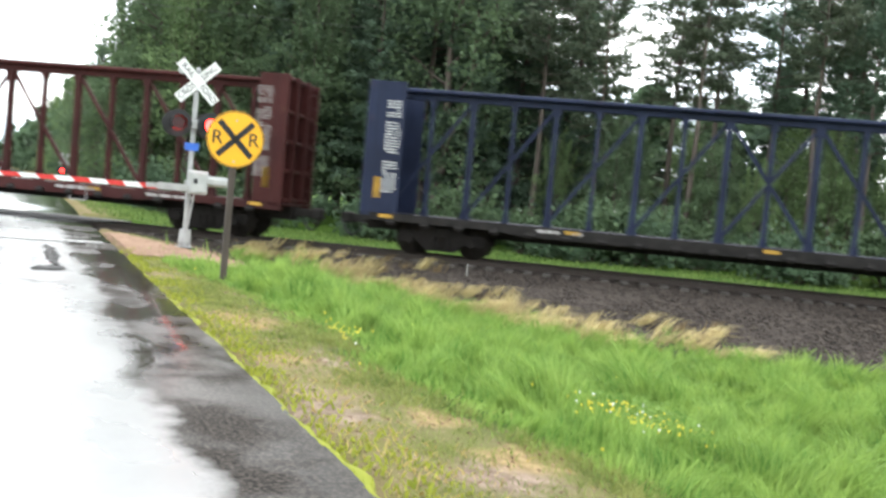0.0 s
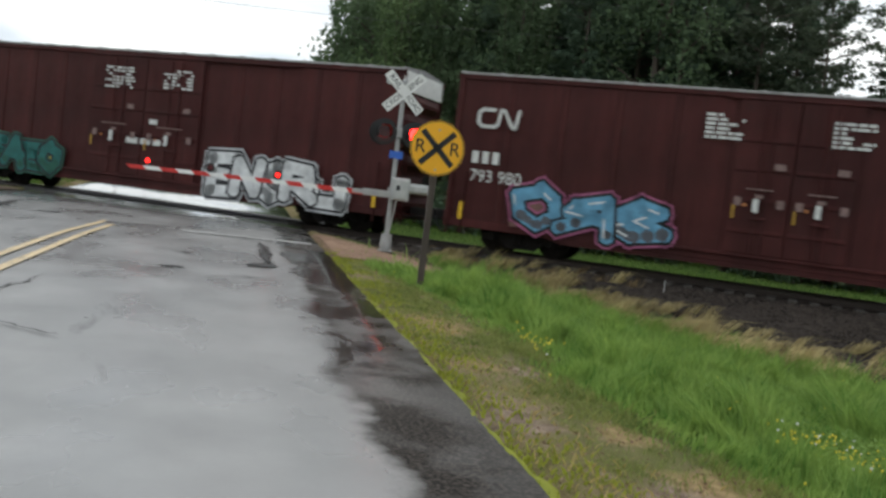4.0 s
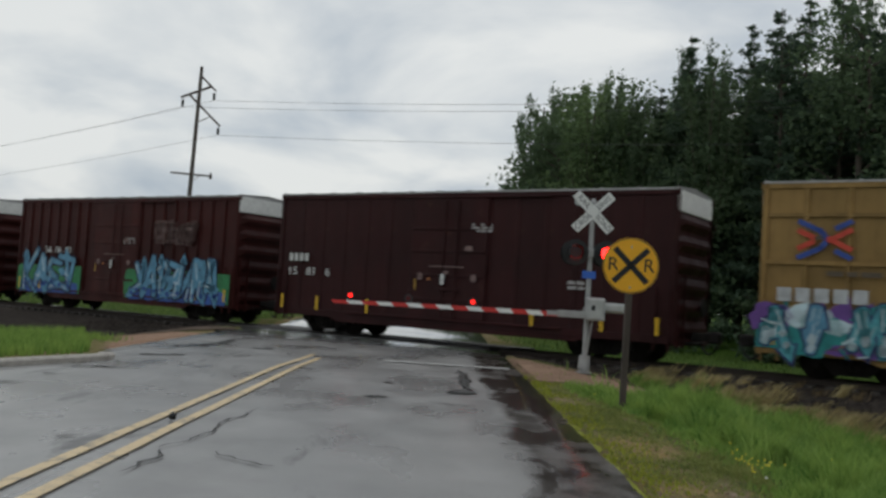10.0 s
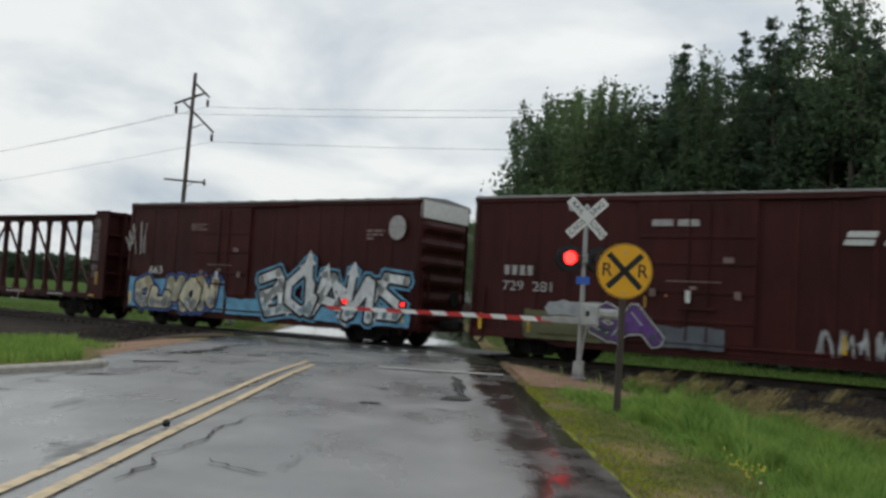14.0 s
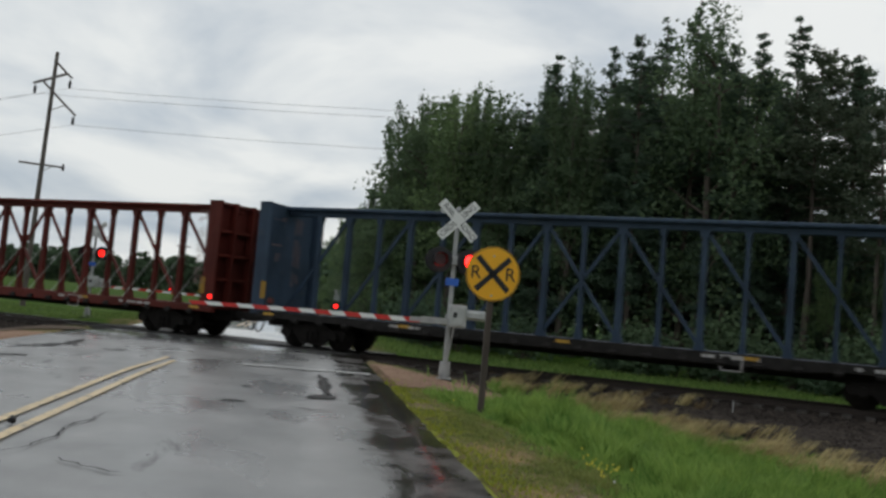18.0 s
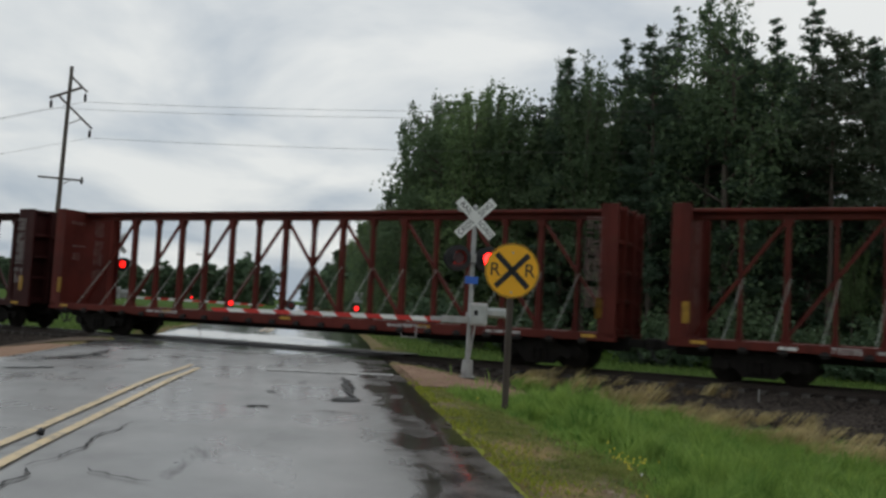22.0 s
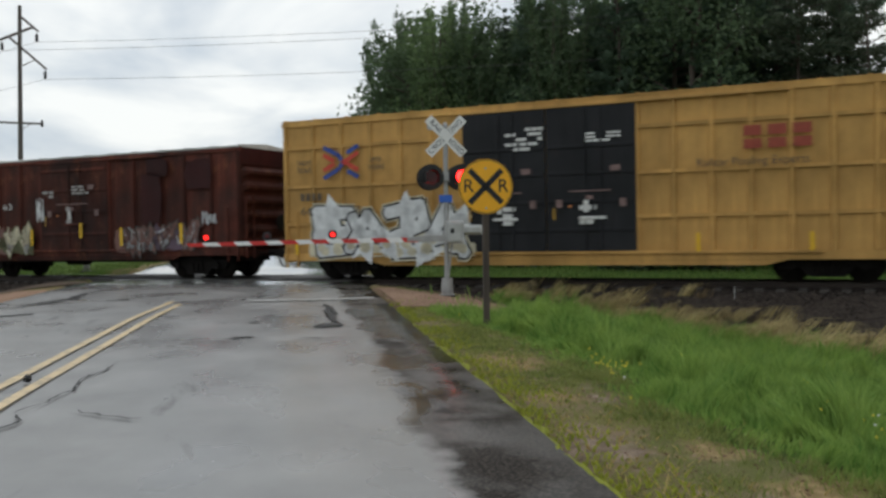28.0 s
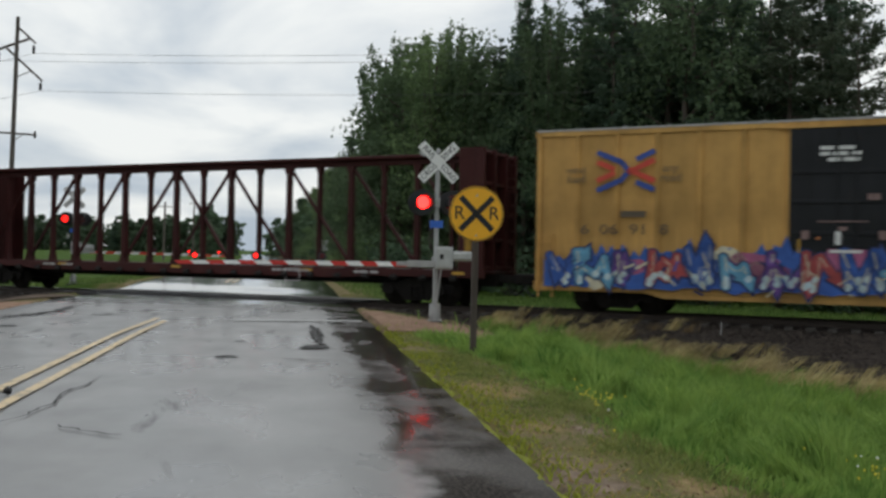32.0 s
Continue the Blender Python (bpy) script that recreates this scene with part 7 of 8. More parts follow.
    lettering(b, [(-1.7, -0.7, 4.04, 4.48, 3), (0.8, 2.0, 4.0, 4.4, 3)], F - 0.02, 27)
    graffiti(b, -8.9, 1.6, 0.68, 1.95, F - 0.03, ["royal", "sky_blue", "violet", "brick", "ice"], "ink_blue", ["royal", "royal", "rose", "cream"], 49, "jag")
    graffiti(b, 0.6, 9.0, 0.68, 2.1, F - 0.05, ["soot", "mint", "soot"], "mint", ["rose", "rose", "mint"], 50, "jag")
    add(b)
    add(centerbeam("centerbeam_flatcar", -527.10, -504.06, "beam_maroon", "empty maroon centerbeam flatcar with yellow reflectors", seed=19, stencil=False))
    add(centerbeam("centerbeam_flatcar", -551.60, -528.65, "beam_maroon", "empty maroon centerbeam flatcar with white stencils", seed=20))
    add(centerbeam("centerbeam_flatcar", -575.70, -553.15, "beam_red", "empty red centerbeam flatcar", seed=21))


build_train()

# ---- trees, shrubs and grass ----


def leaf_mesh(centres, sizes, material, seed, flat=0.5, long=1.0):
    """Many small leaf clumps, one bent pair of triangles each."""
    rng = np.random.default_rng(seed)
    n_ = len(centres)
    a = rng.normal(size=(n_, 3))
    a[:, 2] *= flat
    a /= np.linalg.norm(a, axis=1)[:, None]
    b = np.cross(a, rng.normal(size=(n_, 3)))
    b /= np.linalg.norm(b, axis=1)[:, None]
    s = sizes[:, None]
    c = np.cross(a, b)
    v = np.stack([centres - a * s * long, centres + b * s * 0.55 + c * s * 0.15, centres + a * s * long, centres - b * s * 0.55 + c * s * 0.15], 1).reshape(-1, 3)
    i = np.arange(n_)[:, None] * 4
    f = np.concatenate([i + [[0, 1, 2]], i + [[0, 2, 3]]], 1).reshape(-1, 3)
    me = bpy.data.meshes.new("mesh")
    me.vertices.add(len(v))
    me.vertices.foreach_set("co", v.ravel())
    me.loops.add(len(f) * 3)
    me.loops.foreach_set("vertex_index", f.ravel().astype(np.int32))
    me.polygons.add(len(f))
    me.polygons.foreach_set("loop_start", np.arange(0, len(f) * 3, 3, dtype=np.int32))
    me.polygons.foreach_set("loop_total", np.full(len(f), 3, dtype=np.int32))
    me.materials.append(MAT[material])
    me.update()
    me.validate()
    return me


def limb(bm, a, b, r0, r1, rng, seg=7, bends=4, wob=0.06):
    a, b = Vector(a), Vector(b)
    last, lr = a, r0
    for i in range(1, bends + 1):
        k = i / bends
        p = a.lerp(b, k) + Vector((rng.uniform(-1, 1), rng.uniform(-1, 1), 0)) * (b - a).length * wob * (1 if i < bends else 0)
        r = r0 + (r1 - r0) * k
        tube(bm, last, p, lr, r, seg, False)
        last, lr = p, r


def broad_tree(H, seed, n_leaves, leaf, material, spread=0.26, low=0.12):
    rng, nr = random.Random(seed), np.random.default_rng(seed)
    bm = B()
    limb(bm, (0, 0, -0.5), (0.2, 0.1, H * 0.8), H * 0.016, H * 0.004, rng, 9, 6, 0.015)
    clumps = []
    k = 46
    for i in range(k):
        z = H * (low + (0.97 - low) * ((i + rng.random()) / k))
        q = (z / H - low) / (1 - low)
        R = H * spread * (math.sin(math.pi * min(1, 0.22 + q * 0.78)) ** 0.7) * rng.uniform(0.45, 1.12)
        a = rng.uniform(0, 2 * math.pi)
        tip = Vector((R * math.cos(a), R * math.sin(a), z + rng.uniform(-0.3, 0.5)))
        clumps.append((tip, H * rng.uniform(0.035, 0.08)))
        if i % 2 == 0 and q < 0.85:
            limb(bm, (0, 0, z - R * 0.55), tip, H * 0.005, 0.02, rng, 5, 3, 0.05)
    clumps += [(Vector((rng.uniform(-1, 1) * H * 0.1, rng.uniform(-1, 1) * H * 0.1, H * rng.uniform(0.25, 0.85))), H * 0.09) for _ in range(14)]
    cs = np.array([tuple(c) for c, _ in clumps])
    rs = np.array([r for _, r in clumps])
    w = rs ** 2
    idx = nr.choice(len(cs), n_leaves, p=w / w.sum())
    d = nr.normal(size=(n_leaves, 3))
    d /= np.linalg.norm(d, axis=1)[:, None]
    d *= (nr.random(n_leaves) ** 0.45)[:, None]
    pts = cs[idx] + d * rs[idx][:, None] * [1.25, 1.25, 0.85]
    return mesh_of(bm, "bark", True), leaf_mesh(pts, nr.uniform(0.6, 1.3, n_leaves) * leaf, material, seed)


def upright_tree(H, seed, n_leaves, leaf, material, low=0.08, leaders=8, reach=0.12):
    """A tall tree of several upright feathery leaders over a leafy skirt."""
    rng, nr = random.Random(seed), np.random.default_rng(seed)
    bm = B()
    limb(bm, (0, 0, -0.5), (0.1, 0.1, H * 0.9), H * 0.013, H * 0.003, rng, 9, 6, 0.012)
    A, T, R0 = [], [], []
    for i in range(leaders):
        a, r = 2.4 * i + rng.uniform(-0.4, 0.4), H * reach * (0.25 + 0.75 * i / leaders) * rng.uniform(0.7, 1.1)
        top = H * (1.0 if i == 0 else rng.uniform(0.86, 1.0) - 0.07 * i / leaders)
        z0 = H * rng.uniform(0.34, 0.52)
        base, tip = (r * 0.45 * math.cos(a), r * 0.45 * math.sin(a), z0), (r * math.cos(a), r * math.sin(a), top)
        limb(bm, (0, 0, z0 - H * 0.08), base, 0.07, 0.05, rng, 5, 1, 0)
        limb(bm, base, tip, 0.05, 0.008, rng, 5, 3, 0.01)
        A.append(base), T.append(tip), R0.append(H * rng.uniform(0.045, 0.062))
    n1 = int(n_leaves * 0.66)
    A, T, R0 = np.array(A), np.array(T), np.array(R0)
    idx = nr.integers(0, leaders, n1)
    q = nr.random(n1) ** 1.15
    # tufts along each leader
    wave = 0.55 + 0.45 * np.sin(q * 34 + idx * 1.7)
    d = nr.normal(size=(n1, 3)) * 0.5
    p1 = A[idx] + (T - A)[idx] * q[:, None] + d * (R0[idx] * (1.05 - 0.72 * q) * (0.5 + 0.7 * wave))[:, None]
    cs, rs = [], []
    for i in range(44):
        z = H * (low + (0.62 - low) * (i + rng.random()) / 44)
        a, r = rng.uniform(0, 6.28), H * reach * rng.uniform(0.35, 1.3) * (1.15 - 0.5 * z / H)
        cs.append((r * math.cos(a), r * math.sin(a), z))
        rs.append(H * rng.uniform(0.03, 0.06))
        if i % 3 == 0:
            limb(bm, (0, 0, z - r * 0.5), cs[-1], 0.05, 0.012, rng, 4, 2, 0.05)
    cs, rs = np.array(cs), np.array(rs)
    n2 = n_leaves - n1
    idx = nr.integers(0, len(cs), n2)
    p2 = cs[idx] + nr.normal(size=(n2, 3)) * rs[idx][:, None] * [0.6, 0.6, 0.5]
    pts = np.concatenate([p1, p2])
    return mesh_of(bm, "bark", True), leaf_mesh(pts, nr.uniform(0.6, 1.3, n_leaves) * leaf, material, seed, 0.9, 1.2)


def pine_tree(H, seed, n_leaves, leaf, material, bare=0.3, width=0.15, spire=True):
    rng, nr = random.Random(seed), np.random.default_rng(seed)
    bm = B()
    limb(bm, (0, 0, -0.5), (0.1, -0.1, H * 0.99), H * 0.0115, 0.02, rng, 9, 7, 0.006)
    segs = []
    z = H * bare
    while z < H * 0.985:
        q = (z / H - bare) / (1 - bare)
        for _ in range(rng.randint(3, 6)):
            shape = (1 - q) ** 0.75 if spire else math.sin(math.pi * min(1, 0.25 + 0.75 * q)) ** 0.6
            R = max(0.25, H * width * shape * rng.uniform(0.45, 1.15))
            a = rng.uniform(0, 2 * math.pi)
            rise = R * (rng.uniform(-0.15, 0.25) + 0.5 * q)
            tip = Vector((R * math.cos(a), R * math.sin(a), z + rise))
            segs.append((Vector((0, 0, z)), tip))
            if rng.random() < 0.6:
                limb(bm, (0, 0, z), tip, 0.05, 0.012, rng, 4, 2, 0.04)
        z += H * rng.uniform(0.018, 0.036)
    for _ in range(10):   # dead lower branches
        zz = H * rng.uniform(bare * 0.35, bare)
        a = rng.uniform(0, 2 * math.pi)
        limb(bm, (0, 0, zz), (1.3 * math.cos(a), 1.3 * math.sin(a), zz + rng.uniform(-0.3, 0.3)), 0.03, 0.008, rng, 4, 2, 0.06)
    A, T = np.array([tuple(s[0]) for s in segs]), np.array([tuple(s[1]) for s in segs])
    w = np.linalg.norm(T - A, axis=1) ** 1.25
    idx = nr.choice(len(A), n_leaves, p=w / w.sum())
    k = 0.25 + 0.8 * nr.random(n_leaves) ** 0.7
    pts = A[idx] + (T - A)[idx] * k[:, None]
    pts += nr.normal(size=(n_leaves, 3)) * np.array([0.22, 0.22, 0.14]) * (0.35 + np.linalg.norm(T - A, axis=1)[idx] * 0.3)[:, None]
    return mesh_of(bm, "bark", True), leaf_mesh(pts, nr.uniform(0.6, 1.3, n_leaves) * leaf, material, seed, 0.5, 1.5)


TREES = {}


def plant(kind, x, y, scale, turn, name, label, category="tree", group="", z=None):
    trunk, crown = TREES[kind]
    t = empty(name, pose(x, y, ground_z(x, y) if z is None else z, 0, 0, turn) @ Matrix.Diagonal((scale, scale, scale, 1)))
    tagged(t, label, category, group)
    part("trunk", trunk, None, t)
    part("crown", crown, None, t)
    return t


def shrub_mesh(seed, n_leaves, leaf, material):
    nr = np.random.default_rng(seed)
    rng = random.Random(seed)
    bm = B()
    cs = []
    for i in range(11):
        a, R = rng.uniform(0, 6.28), rng.uniform(0.1, 1.2)
        tip = (R * math.cos(a), R * math.sin(a), rng.uniform(0.5, 1.9) * (1.1 - R * 0.4))
        limb(bm, (0, 0, -0.1), tip, 0.03, 0.008, rng, 4, 2, 0.08)
        cs.append(tip)
    cs = np.array(cs)
    idx = nr.integers(0, len(cs), n_leaves)
    pts = cs[idx] + nr.normal(size=(n_leaves, 3)) * [0.36, 0.36, 0.3]
    pts[:, 2] = np.abs(pts[:, 2])
    return mesh_of(bm, "bark", True), leaf_mesh(pts, nr.uniform(0.6, 1.3, n_leaves) * leaf, material, seed, 0.6)


def skyline(s):
    """The height of the wood's edge along the track."""
    return float(np.interp(s, [-39, -35.6, -33.8, -32.3, -30, -25.6, -23.4, -22, -20.4, -17, -14.3, -12.1, -10, -8.5, -6.4, -5.1, -4.2, -3.2, -2.4, 0, 20], [9.0, 11.5, 14.8, 16.6, 17.0, 17.4, 15.8, 17.2, 18.8, 19.6, 19.9, 21.3, 20.0, 19.5, 20.0, 16.9, 17.0, 18.0, 16.8, 17.8, 18.2]))


def forest():
    T = TREES
    for i in range(4):
        pale = "leaf" if i % 2 else "leaf_pale"
        T["broad", i] = upright_tree(15, 100 + i, 10500, 0.112, pale, 0.06, 12 + i, 0.19 + 0.01 * i) if i < 3 else broad_tree(15, 100 + i, 9000, 0.16, pale, 0.22)
        T["broad_back", i] = broad_tree(15, 110 + i, 3600, 0.22, pale, 0.22)
        T["oak", i] = upright_tree(18, 120 + i, 11500, 0.118, "leaf_dark" if i % 2 else "leaf", 0.08, 10 + i, 0.15 + 0.012 * i)
        T["round", i] = broad_tree(18, 130 + i, 8600, 0.135, "leaf_dark" if i % 2 else "leaf", 0.19 + 0.01 * i, 0.1)
        T["pine", i] = pine_tree(21, 200 + i, 9500, 0.125, "needle", 0.10 + 0.04 * i, 0.15 + 0.02 * (i % 2))
        T["pine_back", i] = pine_tree(21, 210 + i, 1800, 0.36, "needle", 0.1, 0.19)
        T["tall", i] = pine_tree(20, 300 + i, 4600, 0.135, "needle_dull" if i % 2 else "needle", 0.42 + 0.05 * i, 0.13, False)
        T["far", i] = broad_tree(12, 400 + i, 700, 0.80, "leaf_dark", 0.40, 0.0)
        T["far_pine", i] = pine_tree(13, 500 + i, 500, 0.62, "needle", 0.05, 0.19)
    for i in range(3):
        T["shrub", i] = shrub_mesh(600 + i, 1100, 0.125, "leaf" if i == 1 else "leaf_dark")
    rng = random.Random(17)
    nominal = {"broad": 15.1, "round": 18.2, "oak": 18.0, "pine": 21.2, "tall": 20.4, "far": 12.4, "far_pine": 13.1}

    slant = radians(54.0)   # the edge of the wood runs nearly along the track

    def spot(s, p):
        return math.cos(slant) * p + math.sin(slant) * s, math.sin(slant) * p - math.cos(slant) * s

    def grow(kind, s, p, share, name, label):
        x, y = spot(s, p)
        if x < 5.4 + 0.014 * y:
            return
        high = (skyline(s * 53 / p) - 1.5) * p / 53 + 1.5 - ground_z(x, y)
        plant((kind, rng.randrange(4)), x, y, share * high / nominal[kind.replace("_back", "")], rng.uniform(0, 360), name, label, group="wood")
    # edge of the wood, from the corner by the road to the right
    s = -37.0
    while s < 26:
        for row in range(4):
            p = 51.5 + row * 5.2 + rng.uniform(-1.5, 1.5)
            ss = s + rng.uniform(-1.3, 1.3) + (row % 2) * 1.6
            back = "_back" if row > 1 else ""
            here = ss * 53 / p
            if here < -22.6:
                grow("broad" + back, ss, p, rng.uniform(0.84, 1.02) * (0.92 if back else 1), "broadleaf_tree", "leafy green broadleaf tree at the edge of the wood")
            elif here < -6.5:
                if back:
                    grow("broad_back" if rng.random() < 0.6 else "pine_back", ss, p, rng.uniform(0.64, 0.86), "broadleaf_tree", "tree standing deep in the wood")
                elif rng.random() < 0.3:
                    grow("pine", ss, p, rng.uniform(0.84, 1.04), "pine_tree", "dark green spire-topped pine in the wood")
                else:
                    grow("oak" if rng.random() < 0.5 else "round", ss, p, rng.uniform(0.86, 1.03), "broadleaf_tree", "tall dark green broadleaf tree in the wood")
            else:
                if row < 3 and rng.random() < 0.72:
                    grow("tall", ss, p, rng.uniform(0.88, 1.08), "pine_tree", "tall thin pine with a bare trunk")
                if row < 3 and rng.random() < 0.6:
                    grow("broad_back" if row else "broad", ss + 1.2, p, rng.uniform(0.32, 0.55), "broadleaf_tree", "young broadleaf tree under the pines")
        s += 3.1
    # spires that stand above the crowns
    for ss, p, share in ((-12.1, 55, 1.02), (-10.9, 57, 0.97), (-8.5, 54.5, 1.0), (-6.5, 56, 1.02), (-3.4, 55, 1.0), (-20.8, 57, 0.99), (-17.2, 58, 0.98), (-22.6, 55, 0.95)):
        grow("pine", ss * p / 53, p, share, "pine_tree", "dark green spire-topped pine above the wood")
    # the corner of the wood by the road
    for x, y, k in ((7.0, 60.5, 0.98), (11.2, 58.4, 1.07), (6.2, 66.0, 0.80), (5.0, 76.0, 0.72), (5.2, 86.0, 0.74), (5.4, 63.5, 0.60), (5.0, 96.0, 0.78), (4.6, 107.0, 0.70), (4.2, 119.0, 0.76), (3.6, 131.0, 0.72), (3.0, 146.0, 0.78)):
        plant(("broad", round(x) % 4), x, y, k, 40 * x, "broadleaf_tree", "leafy green broadleaf tree at the corner of the wood", group="wood")
    # thicker wood behind
    for i in range(40):
        ss, p = -44 + i * 2.6 + rng.uniform(-1, 1), rng.uniform(72, 82)
        grow("far" if i % 3 else "far_pine", ss, p, rng.uniform(0.62, 0.8) if ss * 53 / p < -12 else rng.uniform(0.42, 0.58), "broadleaf_tree" if i % 3 else "pine_tree", "tree standing deep in the wood")
    # shrubs in front of the wood
    for i in range(84):
        ss, p = rng.uniform(-34, 30), rng.uniform(44, 50)
        x, y = spot(ss, p)
        if x < 5.5:
            continue
        plant(("shrub", i % 3), x, y, rng.uniform(0.6, 1.5), rng.uniform(0, 360), "shrub", "bushy green undergrowth before the wood", "shrub", "undergrowth")
    # along the road beyond the track
    for i in range(26):
        y = 88 + i * 9 + rng.uniform(-3, 3)
        for side in (1, -1):
            if side < 0 and y < 215:
                continue
            x = (4.4 if side > 0 else -14) + side * rng.uniform(0, 2.4) + side * 0.004 * y + far_bend(y)
            kind = ("far" if rng.random() < 0.6 else "far_pine", rng.randrange(4))
            if side > 0 and y < 110:
                kind = (("broad", "pine")[rng.random() < 0.5], rng.randrange(4))
            k = rng.uniform(0.85, 1.2) * (0.55 if kind[0] == "pine" else 0.75 if kind[0] == "broad" else 0.95)
            plant(kind, x, y, k, rng.uniform(0, 360), "roadside_tree", "tree beside the far road", "tree", "roadside trees")
    # far wood on the left, in two staggered rows
    for i in range(128):
        x = -15 - (i // 2) * 3.2 + rng.uniform(-1.5, 1.5)
        y = 247 + (-x - 15) * 0.72 + (i % 2) * 9 + rng.uniform(-3, 3)
        plant(("far" if rng.random() < 0.75 else "far_pine", rng.randrange(4)), x, y, rng.uniform(0.68, 0.9), rng.uniform(0, 360), "distant_tree", "distant tree of the far tree line", "tree", "far tree line")
    # behind the eye: unseen trees added to close the place and darken near sides
    for i in range(16):
        a = radians(150 + 240 * i / 15 - 60)
        R = 38 + rng.uniform(-4, 8)
        x, y = R * math.cos(a) * 1.2, -abs(R * math.sin(a)) - 6
        if -9 < x < 4:
            continue
        plant(("broad" if i % 3 else "pine", rng.randrange(4)), x, y, rng.uniform(0.8, 1.0), rng.uniform(0, 360), "broadleaf_tree" if i % 3 else "pine_tree", "unseen tree added behind the viewer", "tree", "roadside trees")


forest()


def blade_field(name, label, pts, heights, width, material, seed, lean=0.35, category="grass", drift=(0, 0), arch=0.6, comb=None):
    rng = np.random.default_rng(seed)
    n_ = len(pts)
    a = rng.uniform(0, 2 * math.pi, n_)
    side = np.stack([np.cos(a), np.sin(a), 0 * a], 1) * width * rng.uniform(0.6, 1.3, (n_, 1))
    b = rng.uniform(0, 2 * math.pi, n_)
    tip = np.stack([np.cos(b) * lean + drift[0], np.sin(b) * lean + drift[1], np.ones(n_)], 1)
    if comb is not None:
        tip = tip + comb
    tip = tip * heights[:, None]
    mid = tip * [0.35, 0.35, arch]
    v = np.stack([pts - side, pts + side, pts + mid + side * 0.75, pts + mid - side * 0.75, pts + tip], 1).reshape(-1, 3)
    i = np.arange(n_)[:, None] * 5
    f = np.concatenate([i + [[0, 1, 2]], i + [[0, 2, 3]], i + [[3, 2, 4]]], 1).reshape(-1, 3)
    me = bpy.data.meshes.new("mesh")
    me.vertices.add(len(v))
    me.vertices.foreach_set("co", v.ravel())
    me.loops.add(len(f) * 3)
    me.loops.foreach_set("vertex_index", f.ravel().astype(np.int32))
    me.polygons.add(len(f))
    me.polygons.foreach_set("loop_start", np.arange(0, len(f) * 3, 3, dtype=np.int32))
    me.polygons.foreach_set("loop_total", np.full(len(f), 3, dtype=np.int32))
    me.materials.append(MAT[material])
    me.update()
    return tagged(new(name, me), label, category, kind="stuff")


def scatter(n_, x0, x1, y0, y1, seed, keep):
    rng = np.random.default_rng(seed)
    out = []
    xs, ys, us = rng.uniform(x0, x1, n_), rng.uniform(y0, y1, n_), rng.random(n_)
    for x, y, u in zip(xs, ys, us):
        k = keep(x, y)
        if u < k:
            out.append((x, y, (max(ground_z(x, y), corner_z(x, y)) if x < 0 and corner(x, y) else max(ground_z(x, y), bank_z(x, y))) - 0.01))
    return np.array(out)


def bank_z(x, y):
    """The height of the ballast bank's near slope."""
    o = track_off(x, y)
    if o < -9.0 or o > -0.5 or ROAD_LEFT - 1 < x < ROAD_RIGHT + 1:
        return -9.0
    return track_z(along_track(x, y)) + float(np.interp(o, [-9.0, -7.8, -6.6, -5.0, -3.5, -2.3, -1.45, -0.9], [-1.20, -1.02, -0.86, -0.72, -0.52, -0.33, -0.25, -0.19]))


def track_off(x, y):
    return AWAY.x * x + AWAY.y * y - TRACK


def corner(x, y):
    """Whether a place lies on the grassy corner across the road."""
    return 11 < y < 22.4 and x < (-8.3 + (y - 11) * 0.404 - 0.2 if y < 16.5 else -6.28 - (y - 16.5) * 0.42)


def foot_off(s):
    """How far from the track's middle the grass ends and the bank begins."""
    return float(np.interp(s, [-30, -12, -8, -4.5, -2, 0.5, 8], [-3.4, -3.6, -4.1, -5.8, -7.3, -8.4, -8.7]))


def lush_from(y):
    """Where the long grass begins beside the thin strip along the road."""
    return 3.2 + 0.4 * noise.noise((y * 0.55, 3.0, 1)) + 0.12 * noise.noise((y * 2.1, 5.0, 1)) - 0.75 * step(y, 12.0, 16.0) + 0.35 * (1 - step(y, 4.5, 6.5))


def green(x, y):
    e = max(x - ROAD_RIGHT, ROAD_LEFT - x)
    o = track_off(x, y)
    if x < 0 and (corner(x, y) or -12.2 + 0.7 * noise.noise((x * 0.5, y * 0.5, 1)) < o < 3.4):
        return 1.0 if corner(x, y) else 0.0
    if e < 0.12 or foot_off(along_track(x, y)) + 0.5 * noise.noise((x * 0.8, y * 0.8, 12)) < o < 3.4:
        return 0.0
    if 1.75 < x < 5.1 and y > 18.0 + 0.5 * noise.noise((x * 1.3, 2.0, 0)):
        return 0.02
    if x < 0:
        return step(e, 0.4, 1.6)
    start = lush_from(y)
    return step(x, start - 0.25, start + 0.55)


def near_green(x, y):
    if y < 3.2 + 0.0 * x or track_off(x, y) > 0:
        return 0.0
    return green(x, y) * min(1.0, (8.0 / max(3.0, math.hypot(x, y))) ** 1.1)


